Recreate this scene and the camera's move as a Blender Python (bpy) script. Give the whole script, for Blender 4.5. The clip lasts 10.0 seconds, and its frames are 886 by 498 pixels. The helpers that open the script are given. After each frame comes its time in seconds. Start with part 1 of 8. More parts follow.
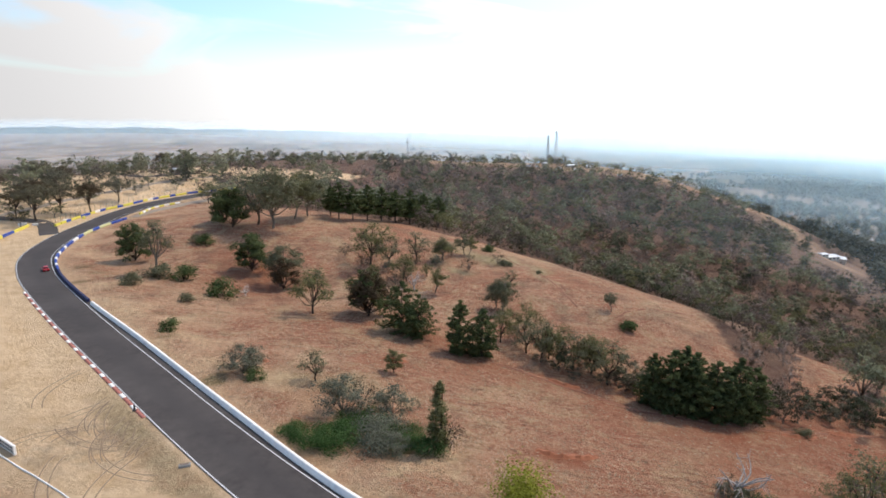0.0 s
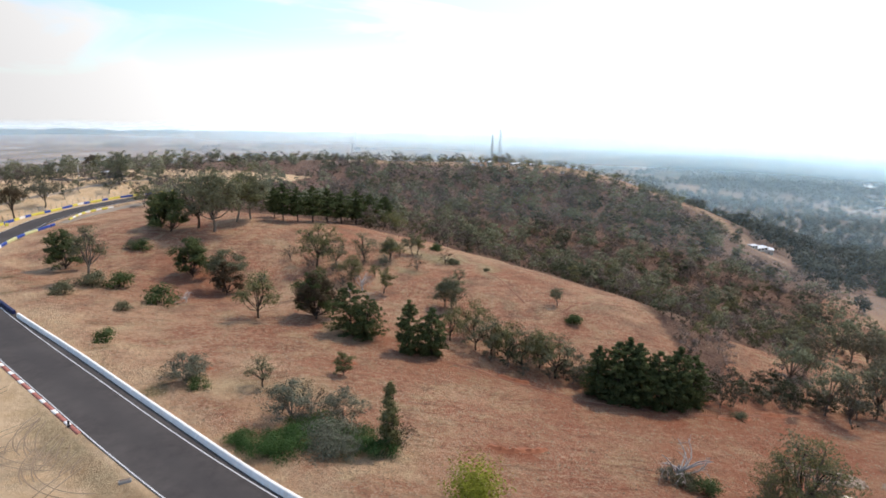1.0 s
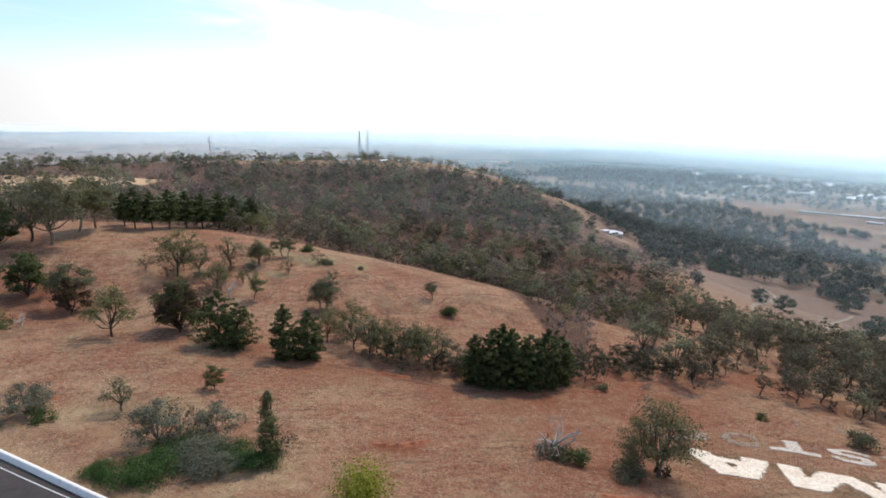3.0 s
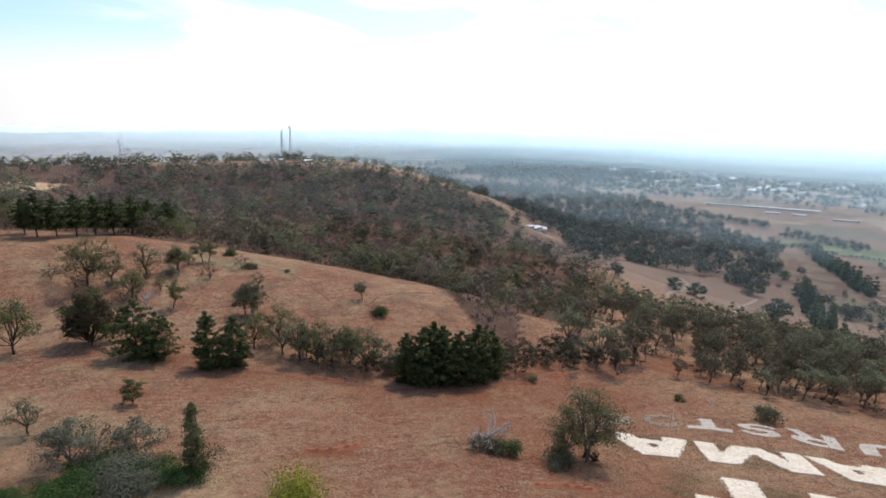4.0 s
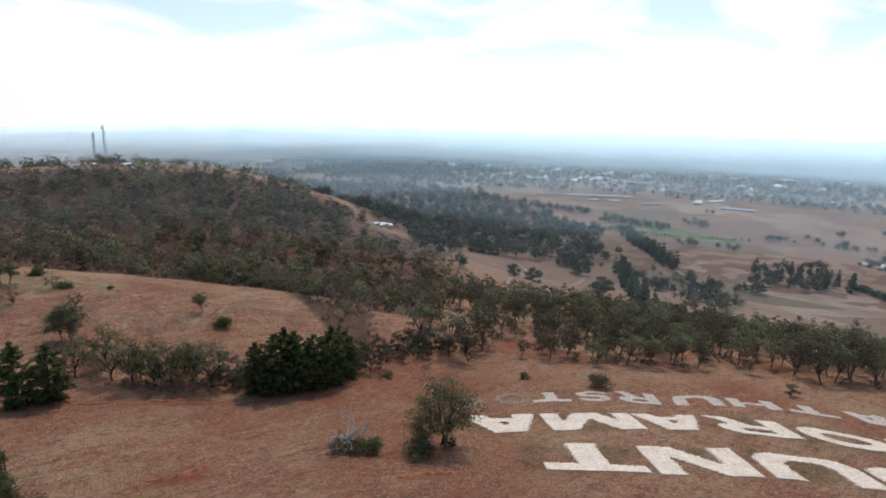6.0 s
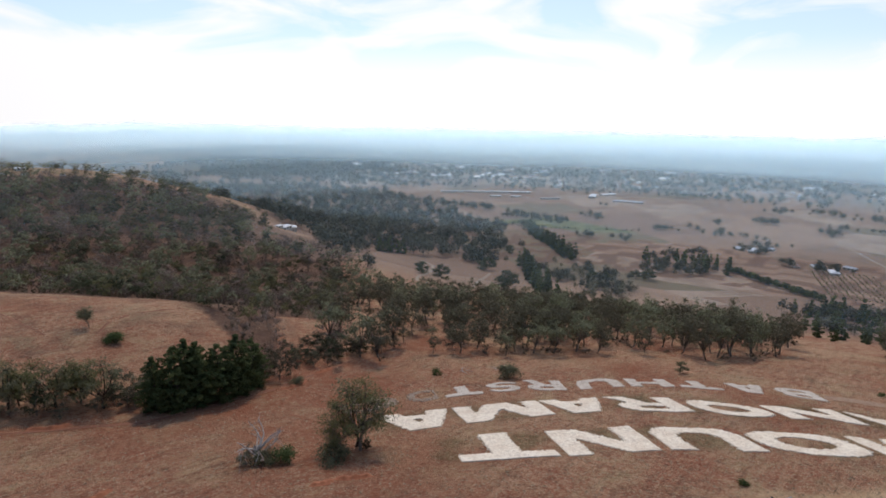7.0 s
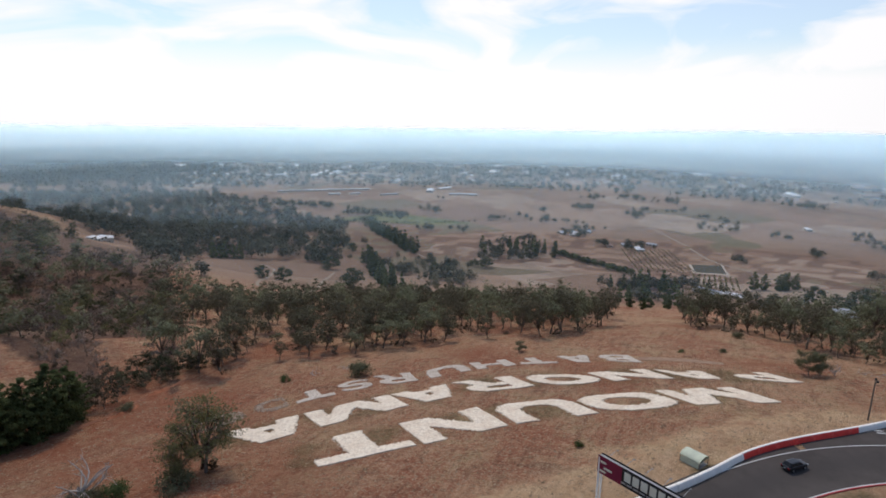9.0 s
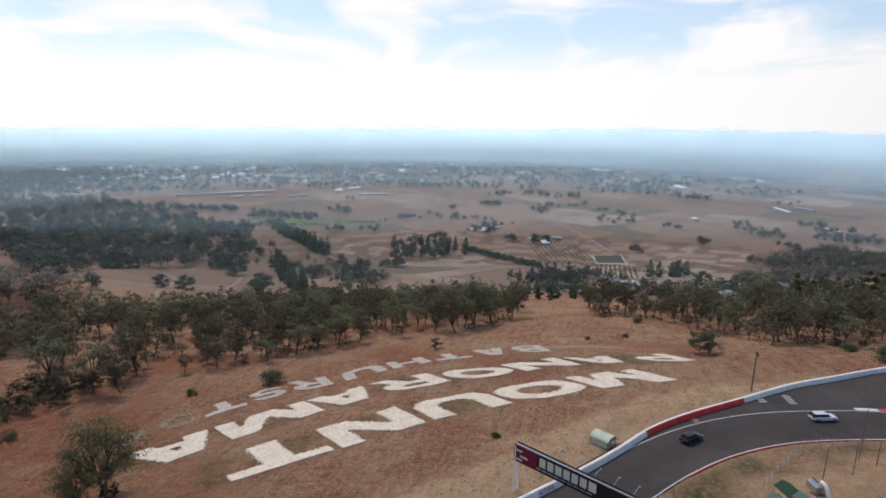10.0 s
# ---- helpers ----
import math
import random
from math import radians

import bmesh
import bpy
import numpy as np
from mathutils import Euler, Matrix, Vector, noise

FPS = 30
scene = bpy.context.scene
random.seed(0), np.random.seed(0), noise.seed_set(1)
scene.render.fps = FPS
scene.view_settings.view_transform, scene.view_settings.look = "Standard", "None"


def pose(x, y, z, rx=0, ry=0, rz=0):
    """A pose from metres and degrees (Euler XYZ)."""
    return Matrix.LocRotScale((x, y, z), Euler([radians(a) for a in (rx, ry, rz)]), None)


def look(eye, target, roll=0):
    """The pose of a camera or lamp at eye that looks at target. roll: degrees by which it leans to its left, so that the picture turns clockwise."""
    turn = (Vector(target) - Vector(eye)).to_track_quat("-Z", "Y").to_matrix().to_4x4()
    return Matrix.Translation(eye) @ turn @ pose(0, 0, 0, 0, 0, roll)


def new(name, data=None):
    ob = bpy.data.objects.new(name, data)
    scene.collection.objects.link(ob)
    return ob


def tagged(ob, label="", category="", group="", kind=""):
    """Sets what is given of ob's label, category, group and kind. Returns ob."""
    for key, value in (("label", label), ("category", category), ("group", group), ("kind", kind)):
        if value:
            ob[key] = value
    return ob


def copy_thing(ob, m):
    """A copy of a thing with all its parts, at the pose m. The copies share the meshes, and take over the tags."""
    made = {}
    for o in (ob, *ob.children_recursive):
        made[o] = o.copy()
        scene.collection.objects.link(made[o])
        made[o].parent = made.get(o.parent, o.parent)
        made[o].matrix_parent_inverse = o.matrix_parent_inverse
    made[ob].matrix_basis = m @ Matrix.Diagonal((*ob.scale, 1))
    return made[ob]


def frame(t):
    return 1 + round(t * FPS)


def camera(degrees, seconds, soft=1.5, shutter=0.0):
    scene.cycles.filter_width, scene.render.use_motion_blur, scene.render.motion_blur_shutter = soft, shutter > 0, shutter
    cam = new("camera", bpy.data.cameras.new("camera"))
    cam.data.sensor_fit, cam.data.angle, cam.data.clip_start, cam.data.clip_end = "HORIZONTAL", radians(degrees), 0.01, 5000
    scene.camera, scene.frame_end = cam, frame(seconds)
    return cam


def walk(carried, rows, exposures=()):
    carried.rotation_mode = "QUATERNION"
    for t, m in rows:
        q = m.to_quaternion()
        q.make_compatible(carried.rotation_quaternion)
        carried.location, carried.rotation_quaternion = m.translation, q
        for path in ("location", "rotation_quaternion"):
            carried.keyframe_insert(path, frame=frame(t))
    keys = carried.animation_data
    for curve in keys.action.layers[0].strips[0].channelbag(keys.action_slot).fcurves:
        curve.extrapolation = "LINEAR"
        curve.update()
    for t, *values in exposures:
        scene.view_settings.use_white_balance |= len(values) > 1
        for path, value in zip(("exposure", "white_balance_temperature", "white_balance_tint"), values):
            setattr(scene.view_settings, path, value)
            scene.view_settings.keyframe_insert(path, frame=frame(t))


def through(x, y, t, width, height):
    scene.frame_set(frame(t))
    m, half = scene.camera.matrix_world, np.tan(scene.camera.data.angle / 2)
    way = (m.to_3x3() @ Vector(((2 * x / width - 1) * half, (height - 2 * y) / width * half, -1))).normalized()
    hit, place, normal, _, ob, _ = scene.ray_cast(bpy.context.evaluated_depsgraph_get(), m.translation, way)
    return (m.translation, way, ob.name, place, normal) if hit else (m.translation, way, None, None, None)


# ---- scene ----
cam = camera(74.12, 10.0, soft=1.75)
H = 55.0  # the drone hovers this high over the track and turns on the spot
PATH = [
    (0, pose(0, 0, H, 76.23, -1.18, -0.15)),
    (0.5, pose(0, 0, H, 76.26, -1.15, -2.91)),
    (1, pose(0, 0, H, 76.28, -1.10, -5.43)),
    (1.5, pose(0, 0, H, 76.26, -1.02, -8.32)),
    (2, pose(0, 0, H, 76.24, -1.01, -11.45)),
    (2.5, pose(0, 0, H, 76.23, -0.96, -14.65)),
    (4, pose(0, 0, H, 76.22, -0.92, -25.33)),
    (4.5, pose(0, 0, H, 76.21, -0.85, -28.51)),
    (5, pose(0, 0, H, 76.24, -0.88, -31.76)),
    (5.5, pose(0, 0, H, 76.23, -0.88, -35.93)),
    (7, pose(0, 0, H, 76.24, -0.81, -49.89)),
    (7.5, pose(0, 0, H, 76.20, -0.81, -54.06)),
    (8, pose(0, 0, H, 76.19, -0.69, -58.10)),
    (8.5, pose(0, 0, H, 76.18, -0.83, -61.89)),
    (9, pose(0, 0, H, 76.15, -0.81, -65.57)),
    (9.5, pose(0, 0, H, 76.15, -0.82, -70.23)),
    (10, pose(0, 0, H, 76.18, -0.77, -74.42)),
]
walk(cam, PATH, exposures=[(0, 0.30, 6700, 10), (2.5, 0.20, 6650, 10), (4.5, -0.07, 6600, 10), (5.5, -0.22, 6570, 11), (7.5, -0.44, 6570, 12), (10, -0.46, 6600, 12)])

# ---- world and sun: a hazy bright day, the sun high behind the far hill ----
SUN_AZ, SUN_EL = 50.0, 54.0
SUN_DIR = Vector((math.sin(radians(SUN_AZ)) * math.cos(radians(SUN_EL)),
                  math.cos(radians(SUN_AZ)) * math.cos(radians(SUN_EL)), math.sin(radians(SUN_EL))))
sun = new("sun", bpy.data.lights.new("sun", "SUN"))
sun.data.energy, sun.data.angle, sun.data.color = 2.3, radians(5.0), (1.0, 0.90, 0.79)
sun.matrix_world = look(SUN_DIR * 400, (0, 0, 0))

world = bpy.data.worlds.new("world")
scene.world = world
world.use_nodes = True
wn, wl = world.node_tree.nodes, world.node_tree.links
wn.clear()


def wnode(kind, **values):
    n = wn.new(kind)
    for key, value in values.items():
        if key in n.inputs:
            n.inputs[key].default_value = value
    return n


w_out, w_bg = wn.new("ShaderNodeOutputWorld"), wn.new("ShaderNodeBackground")
w_sky = wn.new("ShaderNodeTexSky")
w_sky.sky_type, w_sky.sun_disc = "NISHITA", False
w_sky.sun_elevation, w_sky.sun_rotation = radians(SUN_EL), radians(SUN_AZ)
w_sky.air_density, w_sky.dust_density, w_sky.ozone_density = 1.0, 0.6, 2.5
w_geo = wn.new("ShaderNodeTexCoord")
# thin high cloud: streaks drawn out along the wind
w_map = wn.new("ShaderNodeMapping")
w_map.inputs["Scale"].default_value = (1.3, 2.6, 7.0)
w_map.inputs["Location"].default_value = (3.1, 1.7, 0.4)
w_map.inputs["Rotation"].default_value = (0.12, 0.05, 0.5)
w_noise = wnode("ShaderNodeTexNoise", Scale=2.0, Detail=8.0, Roughness=0.5, Distortion=0.9)
w_ramp = wn.new("ShaderNodeMapRange")
for key, value in (("From Min", 0.42), ("From Max", 0.70), ("To Min", 0.0), ("To Max", 1.0)):
    w_ramp.inputs[key].default_value = value
# the bright veil round the sun and along the horizon under it
w_dot = wn.new("ShaderNodeVectorMath")
w_dot.operation = "DOT_PRODUCT"
w_dot.inputs[1].default_value = Vector((math.sin(radians(SUN_AZ + 10)) * 0.93, math.cos(radians(SUN_AZ + 10)) * 0.93, 0.36))
w_glow = wn.new("ShaderNodeMapRange")
w_glow.interpolation_type = "SMOOTHSTEP"
for key, value in (("From Min", -0.25), ("From Max", 0.85), ("To Min", 0.0), ("To Max", 0.36)):
    w_glow.inputs[key].default_value = value
w_add = wn.new("ShaderNodeMath")
w_add.operation, w_add.use_clamp = "ADD", True
w_cloud = wn.new("ShaderNodeMix")
w_cloud.data_type = "RGBA"
w_cloud.inputs["A"].default_value = (5.0, 5.03, 5.2, 1)
w_cloud.inputs["B"].default_value = (12.5, 12.6, 12.8, 1)
# cloud and haze thin out overhead
w_sep = wn.new("ShaderNodeSeparateXYZ")
w_high = wn.new("ShaderNodeMapRange")
w_high.interpolation_type = "SMOOTHSTEP"
for key, value in (("From Min", 0.16), ("From Max", 0.55), ("To Min", 1.0), ("To Max", 0.4)):
    w_high.inputs[key].default_value = value
# pale dust along the horizon
w_low = wn.new("ShaderNodeMapRange")
w_low.interpolation_type = "SMOOTHSTEP"
for key, value in (("From Min", 0.0), ("From Max", 0.11), ("To Min", 0.95), ("To Max", 0.0)):
    w_low.inputs[key].default_value = value
w_add2 = wn.new("ShaderNodeMath")
w_add2.operation, w_add2.use_clamp = "ADD", True
w_mul = wn.new("ShaderNodeMath")
w_mul.operation = "MULTIPLY"
w_mix = wn.new("ShaderNodeMix")
w_mix.data_type = "RGBA"
wl.new(w_geo.outputs["Generated"], w_map.inputs["Vector"])
wl.new(w_map.outputs["Vector"], w_noise.inputs["Vector"])
wl.new(w_noise.outputs["Fac"], w_ramp.inputs["Value"])
wl.new(w_geo.outputs["Generated"], w_dot.inputs[0])
wl.new(w_dot.outputs["Value"], w_glow.inputs["Value"])
wl.new(w_ramp.outputs["Result"], w_add.inputs[0])
wl.new(w_glow.outputs["Result"], w_add.inputs[1])
w_full = wn.new("ShaderNodeMath")
w_full.operation, w_full.use_clamp = "DIVIDE", True
w_full.inputs[1].default_value = 0.36
wl.new(w_glow.outputs["Result"], w_full.inputs[0])
wl.new(w_full.outputs["Value"], w_cloud.inputs["Factor"])
wl.new(w_geo.outputs["Generated"], w_sep.inputs["Vector"])
wl.new(w_sep.outputs["Z"], w_high.inputs["Value"])
wl.new(w_sep.outputs["Z"], w_low.inputs["Value"])
wl.new(w_add.outputs["Value"], w_add2.inputs[0])
wl.new(w_low.outputs["Result"], w_add2.inputs[1])
wl.new(w_add2.outputs["Value"], w_mul.inputs[0])
wl.new(w_high.outputs["Result"], w_mul.inputs[1])
wl.new(w_mul.outputs["Value"], w_mix.inputs["Factor"])
w_gain = wn.new("ShaderNodeVectorMath")
w_gain.operation = "MULTIPLY"
w_gain.inputs[1].default_value = (1.18, 1.45, 1.65)
wl.new(w_sky.outputs["Color"], w_gain.inputs[0])
wl.new(w_gain.outputs[0], w_mix.inputs["A"])
wl.new(w_cloud.outputs["Result"], w_mix.inputs["B"])
wl.new(w_mix.outputs["Result"], w_bg.inputs["Color"])
w_bg.inputs["Strength"].default_value = 0.11
wl.new(w_bg.outputs["Background"], w_out.inputs["Surface"])

# ---- materials ----
class Nodes:
    """Short hand to lay out one node material."""

    def __init__(self, name):
        self.mat = bpy.data.materials.new(name)
        self.mat.use_nodes = True
        self.tree = self.mat.node_tree
        self.bsdf = self.tree.nodes["Principled BSDF"]
        self.out = self.tree.nodes["Material Output"]

    def link(self, a, b):
        self.tree.links.new(a, b)

    def put(self, socket, value):
        if isinstance(value, bpy.types.NodeSocket):
            self.link(value, socket)
        else:
            socket.default_value = (*value, 1) if isinstance(value, tuple) and len(value) == 3 and socket.type == "RGBA" else value

    def noise(self, scale, detail=4.0, rough=0.55, vec=None, distort=0.0):
        n = self.tree.nodes.new("ShaderNodeTexNoise")
        n.inputs["Scale"].default_value, n.inputs["Detail"].default_value = scale, detail
        n.inputs["Roughness"].default_value, n.inputs["Distortion"].default_value = rough, distort
        self.link(vec or self.coord(), n.inputs["Vector"])
        return n.outputs["Fac"]

    def coord(self, kind="Position"):
        return self.tree.nodes.new("ShaderNodeNewGeometry").outputs[kind]

    def local(self):
        return self.tree.nodes.new("ShaderNodeTexCoord").outputs["Object"]

    def attr(self, name, channel="Fac"):
        n = self.tree.nodes.new("ShaderNodeAttribute")
        n.attribute_name = name
        return n.outputs[channel]

    def stretch(self, value, lo, hi, a=0.0, b=1.0):
        n = self.tree.nodes.new("ShaderNodeMapRange")
        for k, v in zip(("Value", "From Min", "From Max", "To Min", "To Max"), (value, lo, hi, a, b)):
            self.put(n.inputs[k], v)
        return n.outputs["Result"]

    def math(self, op, a, b=0.0):
        n = self.tree.nodes.new("ShaderNodeMath")
        n.operation = op
        self.put(n.inputs[0], a)
        self.put(n.inputs[1], b)
        return n.outputs[0]

    def mix(self, fac, a, b):
        n = self.tree.nodes.new("ShaderNodeMix")
        n.data_type = "RGBA"
        self.put(n.inputs["Factor"], fac)
        self.put(n.inputs["A"], a)
        self.put(n.inputs["B"], b)
        return n.outputs["Result"]

    def bump(self, value, strength=0.5, distance=0.1):
        n = self.tree.nodes.new("ShaderNodeBump")
        n.inputs["Strength"].default_value, n.inputs["Distance"].default_value = strength, distance
        self.link(value, n.inputs["Height"])
        self.link(n.outputs["Normal"], self.bsdf.inputs["Normal"])

    def done(self, colour, rough=0.85, metal=0.0, spec=0.3):
        self.put(self.bsdf.inputs["Base Color"], colour)
        self.put(self.bsdf.inputs["Roughness"], rough)
        self.bsdf.inputs["Metallic"].default_value = metal
        self.bsdf.inputs["Specular IOR Level"].default_value = spec
        return self.mat


def plain_material(name, colour, rough=0.6, metal=0.0, grain=6.0, depth=0.18, spec=0.3):
    """A painted, cast or metal surface with some dirt at two scales."""
    m = Nodes(name)
    a, b = m.noise(grain, 5), m.noise(grain * 0.13, 3, vec=m.local())
    f = m.stretch(m.math("ADD", a, b), 0.6, 1.4, 1 - depth, 1 + depth * 0.6)
    n = m.tree.nodes.new("ShaderNodeVectorMath")
    n.operation = "SCALE"
    n.inputs[0].default_value = colour
    m.link(f, n.inputs["Scale"])
    m.bump(a, 0.15, 0.02)
    return m.done(n.outputs[0], rough, metal, spec)


def ground_material():
    m = Nodes("dry_hill_ground")
    grit, fine, tuft = m.noise(5.0, 5, 0.75), m.noise(1.1, 6, 0.72), m.noise(0.45, 7, 0.72, distort=0.6)
    mid, wide, patch = m.noise(0.11, 7, 0.66, distort=0.5), m.noise(0.022, 6, 0.62), m.noise(0.0045, 5, 0.6)
    soil = m.mix(m.stretch(tuft, 0.36, 0.64), (0.310, 0.108, 0.058), (0.425, 0.182, 0.102))
    straw = m.mix(m.stretch(fine, 0.3, 0.7), (0.405, 0.202, 0.112), (0.580, 0.350, 0.205))
    dry = m.math("ADD", m.math("MULTIPLY", wide, 0.55), m.math("ADD", m.math("MULTIPLY", mid, 0.35), m.math("MULTIPLY", tuft, 0.35)))
    c = m.mix(m.stretch(dry, 0.58, 0.70), soil, straw)
    c = m.mix(m.stretch(m.noise(0.07, 8, 0.72, distort=0.8), 0.54, 0.66, 0, 0.6), c, (0.150, 0.090, 0.058))
    c = m.mix(m.stretch(m.noise(0.05, 8, 0.7, distort=1.0), 0.60, 0.70, 0, 0.7), c, (0.345, 0.255, 0.135))
    c = m.mix(m.stretch(fine, 0.56, 0.66, 0, 0.6), c, (0.125, 0.078, 0.056))
    c = m.mix(m.stretch(grit, 0.58, 0.70, 0, 0.6), c, (0.50, 0.36, 0.24))
    # yellowed grass, stubble and pale dead stalks, broken up down to a hand's width
    straw_patch = m.math("MULTIPLY", m.stretch(m.noise(0.085, 6, 0.7, distort=0.7), 0.50, 0.62), m.stretch(fine, 0.38, 0.58, 0.15, 0.8))
    c = m.mix(straw_patch, c, (0.490, 0.365, 0.198))
    c = m.mix(m.stretch(m.noise(0.3, 8, 0.78), 0.54, 0.63, 0, 0.65), c, (0.150, 0.082, 0.050))
    c = m.mix(m.stretch(m.noise(1.9, 5, 0.72), 0.52, 0.64, 0, 0.85), c, (0.60, 0.42, 0.27))
    # faint terraces trodden along the slope
    lie = m.tree.nodes.new("ShaderNodeMapping")
    lie.inputs["Rotation"].default_value, lie.inputs["Scale"].default_value = (0, 0, 0.22), (0.05, 0.55, 0.3)
    m.link(m.coord(), lie.inputs["Vector"])
    tread = m.noise(1.0, 6, 0.7, vec=lie.outputs["Vector"])
    c = m.mix(m.stretch(tread, 0.54, 0.66, 0, 0.5), c, (0.52, 0.330, 0.200))
    c = m.mix(m.stretch(tread, 0.46, 0.36, 0, 0.45), c, (0.165, 0.086, 0.056))
    clod = m.noise(0.8, 8, 0.82)
    c = m.mix(m.stretch(clod, 0.53, 0.62, 0, 0.6), c, (0.57, 0.385, 0.245))
    c = m.mix(m.stretch(clod, 0.46, 0.37, 0, 0.6), c, (0.150, 0.078, 0.050))
    # bleached grass on the open top of the far hill
    bleached = m.mix(m.stretch(tuft, 0.35, 0.65), (0.27, 0.215, 0.105), (0.46, 0.375, 0.215))
    c = m.mix(m.math("MULTIPLY", m.attr("straw"), m.stretch(wide, 0.36, 0.56, 0.45, 1.0)), c, bleached)
    # bare red earth, by the lie of the land
    red = m.mix(m.stretch(fine, 0.3, 0.7), (0.26, 0.082, 0.042), (0.37, 0.145, 0.078))
    c = m.mix(m.math("MULTIPLY", m.attr("red"), m.stretch(mid, 0.34, 0.56)), c, red)
    # darker grey-brown ground where the woods stand
    wood_floor = m.mix(m.stretch(tuft, 0.35, 0.65), (0.118, 0.068, 0.048), (0.190, 0.118, 0.084))
    c = m.mix(m.attr("wood_floor"), c, wood_floor)
    # pale sand of the run-off inside the track
    sand = m.mix(m.stretch(m.noise(0.20, 7, 0.68), 0.35, 0.65), (0.66, 0.440, 0.245), (0.80, 0.580, 0.355))
    sand = m.mix(m.stretch(fine, 0.6, 0.75, 0, 0.4), sand, (0.43, 0.29, 0.16))
    sand = m.mix(m.math("MULTIPLY", m.attr("churn"), m.stretch(m.noise(0.25, 6, 0.7), 0.38, 0.62)), sand, (0.275, 0.205, 0.142))
    c = m.mix(m.attr("sand"), c, sand)
    # green where water gathers
    green = m.mix(m.stretch(tuft, 0.4, 0.6), (0.085, 0.085, 0.034), (0.17, 0.145, 0.065))
    c = m.mix(m.math("MULTIPLY", m.attr("green"), m.stretch(fine, 0.25, 0.55)), c, green)
    # paddocks of the plain, each with its own stubble
    v = m.tree.nodes.new("ShaderNodeTexVoronoi")
    v.distance, v.inputs["Scale"].default_value = "CHEBYCHEV", 0.0085
    turn = m.tree.nodes.new("ShaderNodeMapping")
    turn.inputs["Rotation"].default_value = (0, 0, 0.6)
    m.link(m.coord(), turn.inputs["Vector"])
    m.link(turn.outputs["Vector"], v.inputs["Vector"])
    sep = m.tree.nodes.new("ShaderNodeSeparateColor")
    m.link(v.outputs["Color"], sep.inputs["Color"])
    paddock = m.mix(sep.outputs[0], (0.225, 0.136, 0.094), (0.39, 0.265, 0.180))
    paddock = m.mix(m.stretch(sep.outputs[1], 0.88, 0.89), paddock, (0.17, 0.150, 0.090))
    paddock = m.mix(m.stretch(sep.outputs[2], 0.84, 0.85), paddock, (0.43, 0.33, 0.245))
    paddock = m.mix(m.stretch(patch, 0.35, 0.65, 0.0, 0.45), paddock, (0.265, 0.170, 0.122))
    paddock = m.mix(m.stretch(wide, 0.46, 0.66, 0, 0.55), paddock, (0.18, 0.126, 0.092))
    paddock = m.mix(m.stretch(mid, 0.45, 0.7, 0, 0.5), paddock, (0.27, 0.20, 0.14))
    paddock = m.mix(m.math("MULTIPLY", m.attr("far"), m.stretch(m.noise(0.008, 7, 0.7), 0.40, 0.56)), paddock, (0.066, 0.072, 0.056))
    c = m.mix(m.attr("plain"), c, paddock)
    m.bump(m.math("ADD", m.math("ADD", fine, grit), m.math("MULTIPLY", tuft, 2.5)), 1.0, 0.4)
    return m.done(c, 0.95, 0.0, 0.1)


def asphalt_material():
    m = Nodes("asphalt")
    fine, mid, wide = m.noise(9.0, 4, 0.7), m.noise(0.5, 5, 0.6), m.noise(0.06, 4)
    c = m.mix(m.stretch(mid, 0.35, 0.68), (0.060, 0.051, 0.046), (0.088, 0.075, 0.067))
    c = m.mix(m.stretch(wide, 0.4, 0.65, 0, 0.5), c, (0.118, 0.102, 0.090))
    # rubbered line in the middle of the lane
    lane = m.attr("lane")
    c = m.mix(m.math("MULTIPLY", lane, m.stretch(mid, 0.3, 0.6, 0.2, 0.5)), c, (0.056, 0.050, 0.047))
    m.bump(fine, 0.3, 0.01)
    return m.done(c, m.stretch(mid, 0.3, 0.7, 0.82, 0.95), 0.0, 0.15)


def leaf_material(name, dark, light, through=0.35):
    m = Nodes(name)
    rnd, clump = m.coord("Random Per Island"), m.stretch(m.noise(0.42, 3, 0.6), 0.32, 0.68)
    c = m.mix(m.math("ADD", m.math("MULTIPLY", rnd, 0.45), m.math("MULTIPLY", clump, 0.55)), dark, light)
    c = m.mix(m.stretch(m.attr("tint"), 0.0, 1.0, 0.0, 0.38), c, (0.165, 0.130, 0.082))
    own = m.tree.nodes.new("ShaderNodeVectorMath")
    own.operation = "SCALE"
    m.link(c, own.inputs[0])
    m.link(m.stretch(m.math("FRACT", m.math("MULTIPLY", m.attr("tint"), 7.3)), 0.0, 1.0, 0.55, 1.35), own.inputs["Scale"])
    c = own.outputs[0]
    t = m.tree.nodes.new("ShaderNodeBsdfTranslucent")
    m.link(c, t.inputs["Color"])
    mix = m.tree.nodes.new("ShaderNodeMixShader")
    mix.inputs[0].default_value = through
    m.link(m.bsdf.outputs[0], mix.inputs[1])
    m.link(t.outputs[0], mix.inputs[2])
    m.link(mix.outputs[0], m.out.inputs["Surface"])
    return m.done(c, 0.75, 0.0, 0.12)


def bark_material(name, a, b):
    m = Nodes(name)
    n = m.noise(3.0, 6, 0.65, vec=m.local())
    m.bump(n, 0.5, 0.05)
    return m.done(m.mix(m.stretch(n, 0.35, 0.65), a, b), 0.9, 0.0, 0.15)


